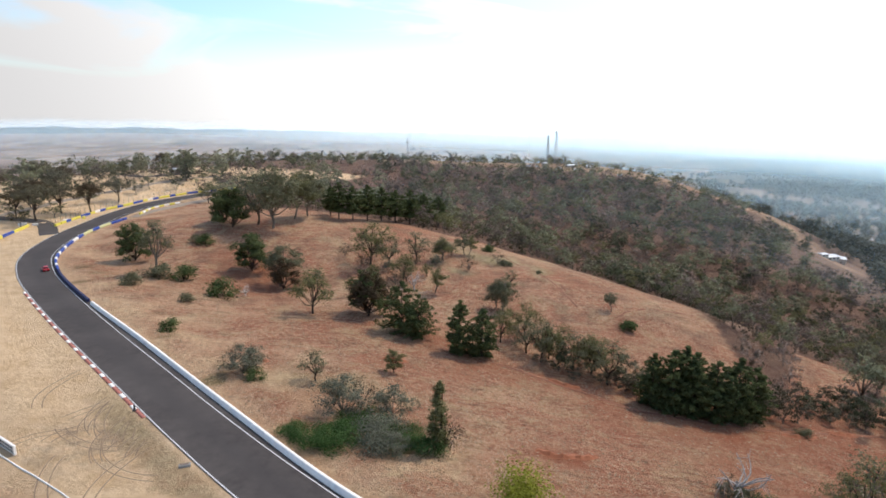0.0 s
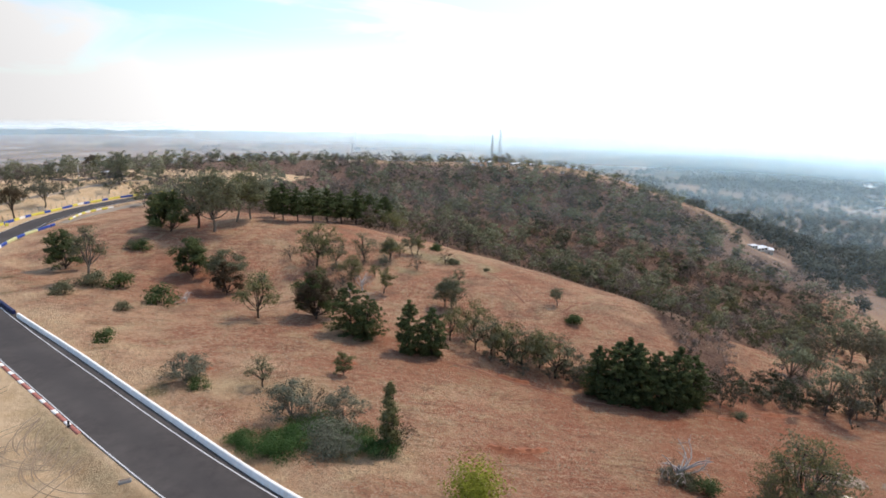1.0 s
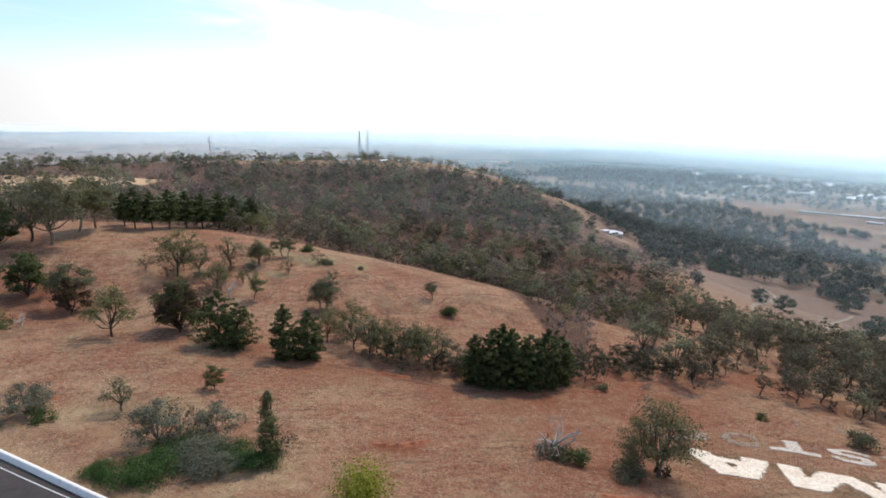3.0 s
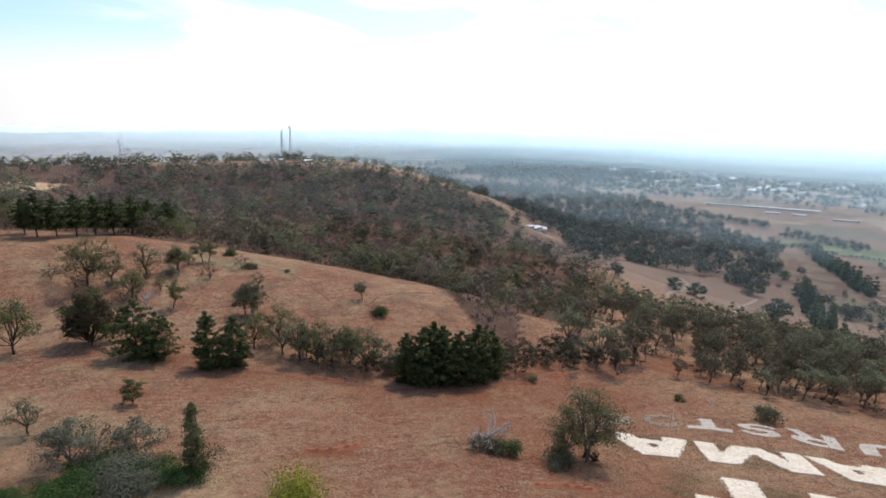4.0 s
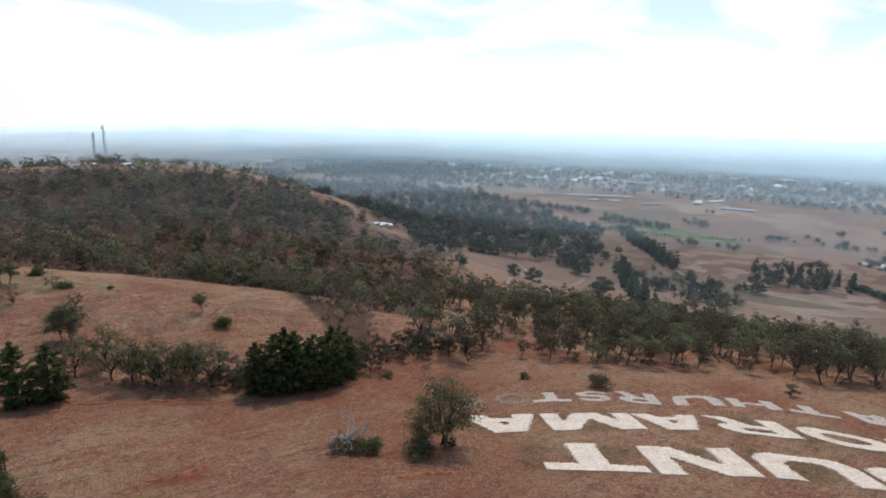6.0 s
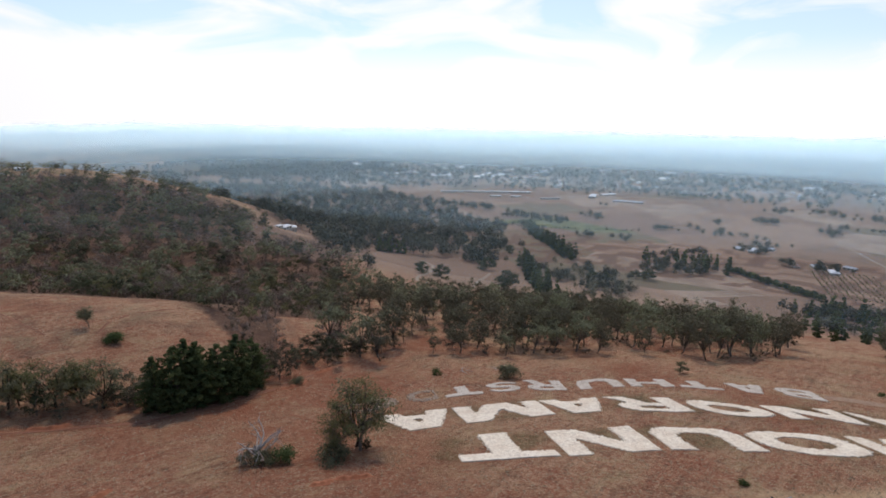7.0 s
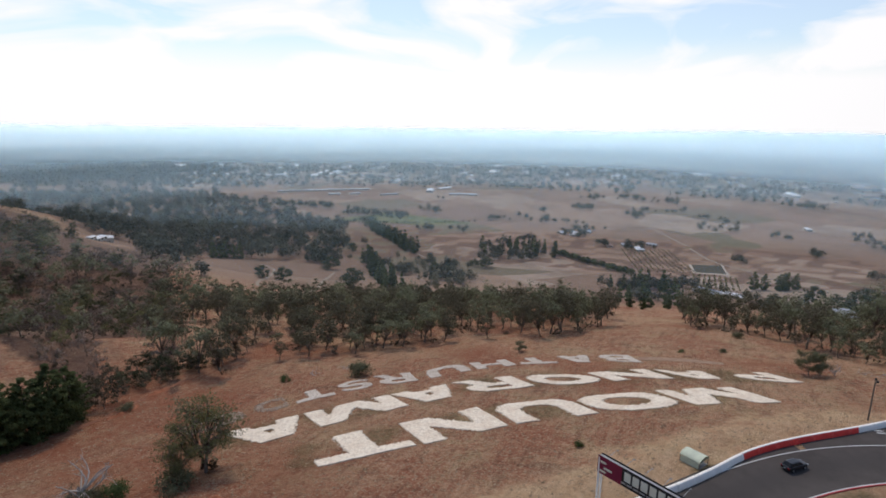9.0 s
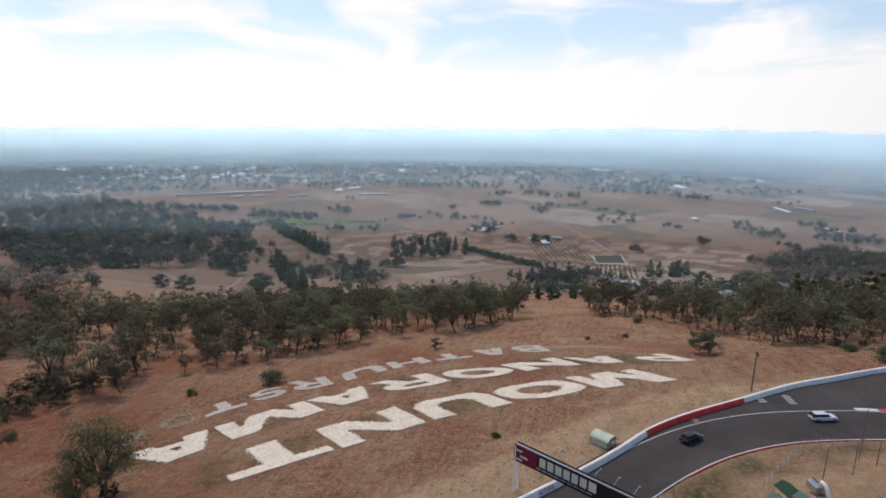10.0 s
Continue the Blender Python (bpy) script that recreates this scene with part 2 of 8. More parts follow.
def stone_paint_material(name, bright, dull):
    """Whitewashed rubble laid on the slope, worn to the earth in places."""
    m = Nodes(name)
    v = m.tree.nodes.new("ShaderNodeTexVoronoi")
    v.inputs["Scale"].default_value = 1.6
    m.link(m.coord(), v.inputs["Vector"])
    mid, fine = m.noise(0.35, 5, 0.65), m.noise(2.6, 5, 0.7)
    c = m.mix(m.stretch(mid, 0.4, 0.72), bright, dull)
    c = m.mix(m.stretch(v.outputs["Distance"], 0.42, 0.75, 0, 0.30), c, (0.42, 0.32, 0.23))
    c = m.mix(m.stretch(fine, 0.62, 0.74, 0, 0.55), c, (0.30, 0.21, 0.145))
    m.bump(m.math("ADD", v.outputs["Distance"], fine), 0.7, 0.12)
    return m.done(c, 0.95, 0.0, 0.1)


GROUND = ground_material()
ASPHALT = asphalt_material()
LEAF_GUM = leaf_material("gum_leaves", (0.105, 0.108, 0.060), (0.245, 0.235, 0.135), 0.45)
LEAF_HILL = leaf_material("hill_gum_leaves", (0.132, 0.142, 0.079), (0.329, 0.323, 0.189), 0.25)
LEAF_DARKSCRUB = leaf_material("dark_scrub_leaves", (0.036, 0.050, 0.026), (0.095, 0.108, 0.052))
LEAF_STRAW = leaf_material("dry_grass", (0.34, 0.24, 0.15), (0.58, 0.44, 0.29), 0.3)
LEAF_MAUVE = leaf_material("half_bare_leaves", (0.165, 0.120, 0.095), (0.305, 0.232, 0.185), 0.25)
LEAF_BELT = leaf_material("dark_gum_leaves", (0.086, 0.079, 0.049), (0.206, 0.182, 0.113), 0.28)
LEAF_FAR = leaf_material("far_wood_leaves", (0.051, 0.054, 0.037), (0.121, 0.117, 0.076), 0.15)
LEAF_SCRUB = leaf_material("scrub_leaves", (0.11, 0.085, 0.056), (0.20, 0.155, 0.102), 0.2)
LEAF_OLIVE = leaf_material("olive_leaves", (0.105, 0.112, 0.046), (0.25, 0.235, 0.105), 0.45)
LEAF_PINE = leaf_material("pine_needles", (0.042, 0.058, 0.022), (0.138, 0.160, 0.056), 0.3)
LEAF_BUSH = leaf_material("bush_leaves", (0.050, 0.078, 0.026), (0.13, 0.165, 0.058))
LEAF_BRIGHT = leaf_material("fresh_green_leaves", (0.034, 0.076, 0.020), (0.098, 0.172, 0.048))
LEAF_GREY = leaf_material("grey_green_leaves", (0.12, 0.125, 0.085), (0.24, 0.24, 0.165))
LEAF_YELLOW = leaf_material("yellow_green_leaves", (0.17, 0.19, 0.02), (0.36, 0.36, 0.05))
LEAF_RUST = leaf_material("rusty_leaves", (0.06, 0.045, 0.025), (0.13, 0.09, 0.05))
BARK = bark_material("gum_bark", (0.10, 0.075, 0.055), (0.27, 0.22, 0.17))
BARK_DARK = bark_material("pine_bark", (0.045, 0.033, 0.025), (0.11, 0.08, 0.06))
DEADWOOD = bark_material("dead_wood", (0.34, 0.29, 0.25), (0.60, 0.54, 0.48))
WHITE_PAINT = plain_material("white_wall_paint", (0.93, 0.87, 0.79), 0.6, 0, 1.3, 0.14)
RED_PAINT = plain_material("red_paint", (0.86, 0.06, 0.045), 0.55, 0, 1.5, 0.2)
LINE_PAINT = plain_material("road_line_paint", (0.70, 0.69, 0.66), 0.7, 0, 2.0, 0.25)
FADED_RED = plain_material("faded_red_paint", (0.42, 0.15, 0.11), 0.7, 0, 1.5, 0.25)
BLUE_PAINT = plain_material("blue_paint", (0.03, 0.08, 0.36), 0.55, 0, 1.5, 0.2)
YELLOW_PAINT = plain_material("yellow_paint", (0.78, 0.66, 0.10), 0.55, 0, 1.5, 0.2)
CONCRETE = plain_material("concrete", (0.36, 0.34, 0.31), 0.85, 0, 1.2, 0.25)
DARK_RUBBER = plain_material("black_rubber", (0.022, 0.022, 0.024), 0.75, 0, 3.0, 0.2)
STEEL = plain_material("galvanised_steel", (0.45, 0.46, 0.47), 0.45, 0.8, 4.0, 0.15)
TIMBER = plain_material("weathered_timber", (0.21, 0.16, 0.12), 0.85, 0, 4.0, 0.25)
WHITE_STONES = stone_paint_material("whitewashed_stones", (0.88, 0.775, 0.62), (0.74, 0.60, 0.45))
GREY_STONES = stone_paint_material("faded_stones", (0.62, 0.545, 0.46), (0.47, 0.395, 0.32))
GHOST_STONES = stone_paint_material("worn_off_stones", (0.36, 0.28, 0.215), (0.27, 0.19, 0.135))

# ---- the lie of the land: spot heights by landform, in metres ----
CREST = [(0, 0, 0), (-14, 74, 0), (-57, 115, 0), (-95, 152, 0), (-126, 187, 0), (-147, 245, 0), (-149, 301, 0),
         (-138, 345, 0), (75, 6, 0), (98, -11, 0), (114, -28, 0), (138, -62, -1), (30, 42, 0), (150, -120, -2),
         (0, -120, 2), (-100, 0, 1), (-220, 150, 1), (-200, 0, 2), (-190, 260, 1), (60, -150, 1)]
HILLSIDE = [(46, 100, -9), (14, 104, -6), (-21, 128, -3.2), (-48, 135, -2.5), (72, 55, -6.2), (127, -19, -3.4),
            (160, 17, -13), (65, 76, -9), (124, 81, -16.5), (98, 24, -6.5), (-85, 175, -2), (-120, 215, -1.5)]
GULLY = [(-58, 196, -7.4), (-22, 163, -6.2), (12, 144, -10), (43, 133, -13.6), (72, 120, -15), (104, 128, -19)]
SPUR = [(-110, 240, 2.5), (-61, 263, 4), (6, 260, -4.4), (51, 229, -9.4), (88, 185, -12), (103, 154, -21),
        (-51, 219, -2.8), (-16, 214, -4.6), (24, 193, -8), (56, 155, -12)]
WOODED_HILL = [(7, 330, -14), (79, 289, -27), (128, 238, -34), (150, 200, -33), (199, 263, -46), (-34, 449, -8),
               (53, 447, -17), (148, 404, -24), (222, 391, -33), (-145, 351, 3), (-107, 509, 4), (-34, 599, 0),
               (73, 636, -4), (132, 626, -3), (209, 584, -8), (259, 541, -23), (303, 495, -41), (320, 470, -58)]
BACK_SLOPES = [(0, 820, -40), (200, 820, -60), (-300, 720, -40), (430, 640, -82), (-300, 350, 0), (-420, 500, -30),
               (-420, 200, -10), (-300, -200, -5), (0, -350, -10), (250, -250, -12)]
FOOT = [(171, 83, -25), (200, 10, -19.5), (186, -42, -13.5), (178, -70, -8.5), (159, 166, -29), (282, 104, -50),
        (416, -54, -70), (250, 312, -47), (393, -147, -56), (359, 319, -76), (566, 320, -97), (539, 522, -98),
        (324, 235, -72), (640, 350, -105), (680, 60, -107), (650, -9, -105), (705, -256, -97), (400, -400, -60)]
SPOTS = np.array(CREST + HILLSIDE + GULLY + SPUR + WOODED_HILL + BACK_SLOPES + FOOT, float)


def kernel(d2):
    return d2 * np.log(d2 + 1e-9) * 0.5


def spline_weights(p):
    """A smooth surface (thin plate) through the spot heights."""
    n = len(p)
    d2 = ((p[:, None, :2] - p[None, :, :2]) ** 2).sum(2)
    q = np.hstack([np.ones((n, 1)), p[:, :2]])
    a = np.vstack([np.hstack([kernel(d2) + 40.0 * np.eye(n), q]), np.hstack([q.T, np.zeros((3, 3))])])
    return np.linalg.solve(a, np.concatenate([p[:, 2], np.zeros(3)]))


SPLINE = spline_weights(SPOTS)


def smooth(a, b, x):
    u = np.clip((x - a) / (b - a), 0, 1)
    return u * u * (3 - 2 * u)


def ripple(x, y, size, seed):
    """Soft uneven ground: a few crossing waves of about that size, -1 to 1."""
    r = np.random.RandomState(seed)
    s = 0
    for k in range(7):
        a, w, ph = r.uniform(0, 6.28), 6.28 / size * r.uniform(0.6, 1.7), r.uniform(0, 6.28)
        s = s + np.sin((x * np.cos(a) + y * np.sin(a)) * w + ph + 1.3 * np.sin((x * np.sin(a) - y * np.cos(a)) * w * 0.6 + ph))
    return s / 4.5


# the track's middle line on the map, from the far bend to the one on the other side
TRACK = [(-118, 386), (-141, 352), (-155, 318), (-158, 286), (-156, 262), (-152, 232), (-143, 203), (-128, 180),
         (-110, 160), (-86.5, 136), (-61, 111), (-41, 91.5), (-22.5, 74.5), (2, 54), (28, 35.5), (55, 15.5), (77, -2),
         (90, -12), (99, -21), (106, -31.5), (111, -44), (114, -56), (116, -75), (114, -110), (106, -150)]


def curve_points(pts, step=1.0):
    """An even, smooth line through the given points (Catmull-Rom)."""
    p = np.array(pts, float)
    p = np.vstack([2 * p[0] - p[1], p, 2 * p[-1] - p[-2]])
    out = []
    for i in range(1, len(p) - 2):
        a, b, c, d = p[i - 1], p[i], p[i + 1], p[i + 2]
        n = max(2, int(np.linalg.norm(c - b) / 0.5))
        u = (np.arange(n) / n)[:, None]
        out.append(0.5 * (2 * b + (c - a) * u + (2 * a - 5 * b + 4 * c - d) * u ** 2 + (3 * b - a - 3 * c + d) * u ** 3))
    out = np.vstack(out + [p[-2:-1]])
    s = np.concatenate([[0], np.cumsum(np.linalg.norm(np.diff(out, axis=0), axis=1))])
    t = np.arange(0, s[-1], step)
    return np.stack([np.interp(t, s, out[:, k]) for k in range(out.shape[1])], 1)


def normals_of(line):
    d = np.gradient(line[:, :2], axis=0)
    d /= np.linalg.norm(d, axis=1)[:, None]
    return np.stack([-d[:, 1], d[:, 0]], 1)  # to the left of the way


TRACK_LINE = curve_points(TRACK, 1.0)
TRACK_LEFT = normals_of(TRACK_LINE)


def track_offset(x, y):
    """Signed distance from the track's middle line; above zero on the hillside."""
    p = np.stack([np.ravel(x), np.ravel(y)], 1)
    out = np.empty(len(p))
    line, left = TRACK_LINE[::2], TRACK_LEFT[::2]
    for i in range(0, len(p), 4000):
        q = p[i:i + 4000]
        d = q[:, None] - line[None]
        k = (d ** 2).sum(2).argmin(1)
        e = d[np.arange(len(q)), k]
        side = (e * left[k]).sum(1)
        out[i:i + 4000] = np.hypot(e[:, 0], e[:, 1]) * np.where(side >= 0, 1, -1)
    return out.reshape(np.shape(x))


def height(x, y, bumps=True):
    x, y = np.asarray(x, float), np.asarray(y, float)
    shape = x.shape
    x, y = x.ravel(), y.ravel()
    r = np.hypot(x, y)
    z = np.full(len(x), -112.0)
    near = r < 1050
    xn, yn = x[near], y[near]
    if len(xn):
        d2 = (xn[:, None] - SPOTS[None, :, 0]) ** 2 + (yn[:, None] - SPOTS[None, :, 1]) ** 2
        z[near] = kernel(d2) @ SPLINE[:-3] + SPLINE[-3] + xn * SPLINE[-2] + yn * SPLINE[-1]
    plain = -112 - (r - 1000) * 0.0150 + ripple(x, y, 700, 5) * 4 * smooth(900, 1600, r)
    plain = plain + 16 * np.exp(-(((x - 1150) / 430) ** 2 + ((y - 1950) / 300) ** 2))
    plain = plain + 8 * np.exp(-(((x - 450) / 500) ** 2 + ((y - 2300) / 300) ** 2))
    w = smooth(620, 1000, r)
    z = z * (1 - w) + plain * w
    if bumps:
        z = z + ripple(x, y, 34, 2) * 0.45 * smooth(60, 200, r) + ripple(x, y, 11, 3) * 0.13
        close = r < 480
        off = np.full(len(x), 99.0)
        if close.any():
            off[close] = np.abs(track_offset(x[close], y[close]))
        m = smooth(9.5, 22, off)
        z = z * m - 0.06 * (1 - m)
    return z.reshape(shape)


def polar(x, y):
    return np.degrees(np.arctan2(x, y)), np.hypot(x, y)


# where the woods stand
def hill_edges(az):
    near = np.interp(az, [-40, -24, -16, -12, 1, 13, 25, 29, 33, 36, 40], [420, 400, 330, 300, 285, 268, 222, 190, 156, 142, 160])
    far = np.interp(az, [-40, -24, 0, 20, 26, 30, 34, 40], [600, 600, 550, 545, 550, 545, 500, 450])
    return near, far


def on_wooded_hill(x, y):
    az, r = polar(x, y)
    near, far = hill_edges(az)
    sight = (np.abs(x * 0.823 - y * 0.568) < 24) & (r > 420) & (r < 570)
    bare = (np.hypot(x - 300, y - 432) < 24) | ((az > 33) & (az < 39) & (r > 190) & (r < 216)) | ((np.abs(az - np.interp(r, [430, 640], [32.0, 25.0])) < 0.8 + 0.9 * ripple(x, y, 25, 78)) & (r > 425))
    top = ((r > 560) & (ripple(x, y, 40, 77) < 0.1)) | ((az < -4) & (r > 410) & (ripple(x, y, 48, 79) < 0.15))
    return (r > near) & (r < far) & (ripple(x, y, 12, 36) > np.interp(az, [24, 31, 36], [-0.9, -0.2, 0.1])) & (ripple(x, y, 45, 31) > np.interp(az, [5, 15, 25, 32, 36], [-0.7, -0.65, -0.5, -0.35, -0.3])) & ~bare & ~top & ~sight


def in_belt(x, y):
    az, r = polar(x, y)
    near = np.interp(az, [38, 41, 46, 49, 52, 57, 62, 65, 70, 77, 81, 83, 87, 92, 98, 103, 107, 110, 114], [175, 168, 158, 168, 172, 172, 178, 186, 190, 190, 196, 214, 222, 224, 209, 189, 178, 184, 196])
    far = np.interp(az, [38, 44, 50, 58, 66, 75, 86, 97, 103, 114], [430, 345, 335, 350, 335, 315, 270, 272, 290, 300])
    yard = (np.hypot(x - 358, y + 55) < 16) | (np.hypot(x - 326, y + 66) < 14)
    gap = (az > 83.0) & (az < 89)
    return (r > near) & (r < far) & (ripple(x, y, 38, 33) > np.interp(az, [40, 46, 52, 80, 86, 90, 94, 103], [-0.3, -0.4, -0.5, -0.5, 0.2, -0.1, -0.35, -0.6])) & (ripple(x, y, 13, 34) > np.interp(az, [38, 46, 56], [0.15, 0.05, -0.4])) & ~gap & ~yard


def on_dark_wood(x, y):
    az, r = polar(x, y)
    lo = np.interp(az, [24, 31, 34, 37, 41, 43, 46, 48, 51, 54, 56], [700, 640, 500, 430, 400, 505, 550, 533, 532, 520, 560])
    hi = np.interp(az, [24, 31, 35, 40, 46, 50, 54, 56], [1400, 1300, 1240, 1220, 1100, 1000, 830, 800])
    house = ((np.abs(x * 0.823 - y * 0.568) < 27) & (r < 580)) | (np.hypot(x - 306, y - 444) < 17) | (np.hypot(x - 290, y - 418) < 14)
    return (r > lo) & (r < hi) & (ripple(x, y, 55, 37) > -0.12) & ~house


# ---- mesh tools ----
def quick_mesh(name, verts, faces, mat=None, attrs=None, flat=True):
    """A mesh from arrays: verts (n, 3) and faces (m, 3 or 4); attrs: floats per vertex by name."""
    verts, faces = np.asarray(verts, np.float32), np.asarray(faces, np.int32)
    me = bpy.data.meshes.new(name)
    me.vertices.add(len(verts))
    me.vertices.foreach_set("co", verts.ravel())
    k = faces.shape[1]
    me.loops.add(faces.size)
    me.loops.foreach_set("vertex_index", faces.ravel())
    me.polygons.add(len(faces))
    me.polygons.foreach_set("loop_start", np.arange(0, faces.size, k, dtype=np.int32))
    me.update(calc_edges=True)
    for key, values in (attrs or {}).items():
        me.attributes.new(key, "FLOAT", "POINT").data.foreach_set("value", np.asarray(values, np.float32))
    if not flat:
        me.polygons.foreach_set("use_smooth", np.ones(len(faces), bool))
    if mat:
        me.materials.append(mat)
    return me


def part(name, bm, material, parent=None, label=""):
    """One mesh object from a bmesh (or a ready mesh), under its thing."""
    if isinstance(bm, bmesh.types.BMesh):
        me = bpy.data.meshes.new(name)
        bm.to_mesh(me)
        bm.free()
    else:
        me = bm
    if material and not me.materials:
        me.materials.append(material)
    ob = new(name, me)
    ob.parent = parent
    return tagged(ob, label) if label else ob


def thing(name, label, category, group="", at=None, kind=""):
    ob = new(name)
    if at is not None:
        ob.matrix_basis = at
    return tagged(ob, label, category, group, kind)


def add_box(bm, centre, size, turn=None, bevel=0.0):
    """A box into bm, its edges bevelled where asked."""
    m = Matrix.Translation(centre) @ (turn.to_4x4() if turn else Matrix.Identity(4)) @ Matrix.Diagonal((*size, 1))
    g = bmesh.ops.create_cube(bm, size=1.0, matrix=m)
    if bevel:
        edges = list({e for v in g["verts"] for e in v.link_edges})
        bmesh.ops.bevel(bm, geom=edges, offset=bevel, segments=1, affect="EDGES")
    return bm


def box(centre, size, bevel=0.0, turn=None):
    return add_box(bmesh.new(), centre, size, turn, bevel)


def tube(points, radii, sides=6):
    """Arrays of a tapered tube along a line of points: verts, quads."""
    p = np.asarray(points, float)
    d = np.gradient(p, axis=0)
    d /= np.linalg.norm(d, axis=1)[:, None] + 1e-9
    ref = np.where(np.abs(d[:, 2:3]) < 0.9, [[0.0, 0.0, 1.0]], [[1.0, 0.0, 0.0]])
    u = np.cross(d, ref)
    u /= np.linalg.norm(u, axis=1)[:, None] + 1e-9
    w = np.cross(d, u)
    a = np.linspace(0, 2 * np.pi, sides, endpoint=False)
    ring = np.cos(a)[None, :, None] * u[:, None] + np.sin(a)[None, :, None] * w[:, None]
    v = (p[:, None] + ring * np.asarray(radii, float)[:, None, None]).reshape(-1, 3)
    n = len(p)
    i, j = np.meshgrid(np.arange(n - 1), np.arange(sides), indexing="ij")
    a0, a1 = i * sides + j, i * sides + (j + 1) % sides
    q = np.stack([a0, a1, a1 + sides, a0 + sides], -1).reshape(-1, 4)
    caps = []
    for k in range(1, sides - 1):
        top = (n - 1) * sides
        caps.append((top, top + k, top + k + 1, top + k + 1))
    return v, q


def join_arrays(pieces):
    vs, fs, n = [], [], 0
    for v, f in pieces:
        vs.append(v)
        fs.append(f + n)
        n += len(v)
    return np.vstack(vs), np.vstack(fs)


def ribbon(line, left, a, b, z=0.0):
    """A strip along a line, from offset a to offset b on its left."""
    p = line[:, :2]
    zz = np.full(len(p), z) if np.isscalar(z) else z
    v = np.empty((len(p) * 2, 3))
    v[0::2, :2], v[1::2, :2] = p + left * np.reshape(a, (-1, 1)), p + left * np.reshape(b, (-1, 1))
    v[0::2, 2] = v[1::2, 2] = zz
    i = np.arange(len(p) - 1) * 2
    return v, np.stack([i, i + 1, i + 3, i + 2], 1)


def swept(line, left, outline, z=0.0, closed=False):
    """A solid bar along a line; outline: (offset to the left, height) corners in turn."""
    p, o = line[:, :2], np.array(outline, float)
    k, n = len(o), len(p)
    v = np.empty((n, k, 3))
    v[:, :, :2] = p[:, None] + left[:, None] * o[None, :, 0, None]
    v[:, :, 2] = o[None, :, 1] + np.reshape(z, (-1, 1))
    i, j = np.meshgrid(np.arange(n - 1), np.arange(k), indexing="ij")
    a0, a1 = i * k + j, i * k + (j + 1) % k
    f = [np.stack([a0, a1, a1 + k, a0 + k], -1).reshape(-1, 4)]
    for base in (0, (n - 1) * k):
        for q in range(1, k - 1, 2):
            f.append(np.array([[base, base + q, base + q + 1, base + min(q + 2, k - 1)]]))
    return v.reshape(-1, 3), np.vstack(f)


LETTERS_UPPER = [(73.4, 56.3), (88, 43.8), (104, 30.8), (114.2, 15.4), (122.2, -2), (129.6, -19)]
LETTERS_MIDDLE = [(75.7, 77), (90, 68), (107.4, 56), (119.8, 46), (129.5, 31.8), (136.2, 15.6), (142.3, 1), (145, -13), (150.4, -26)]


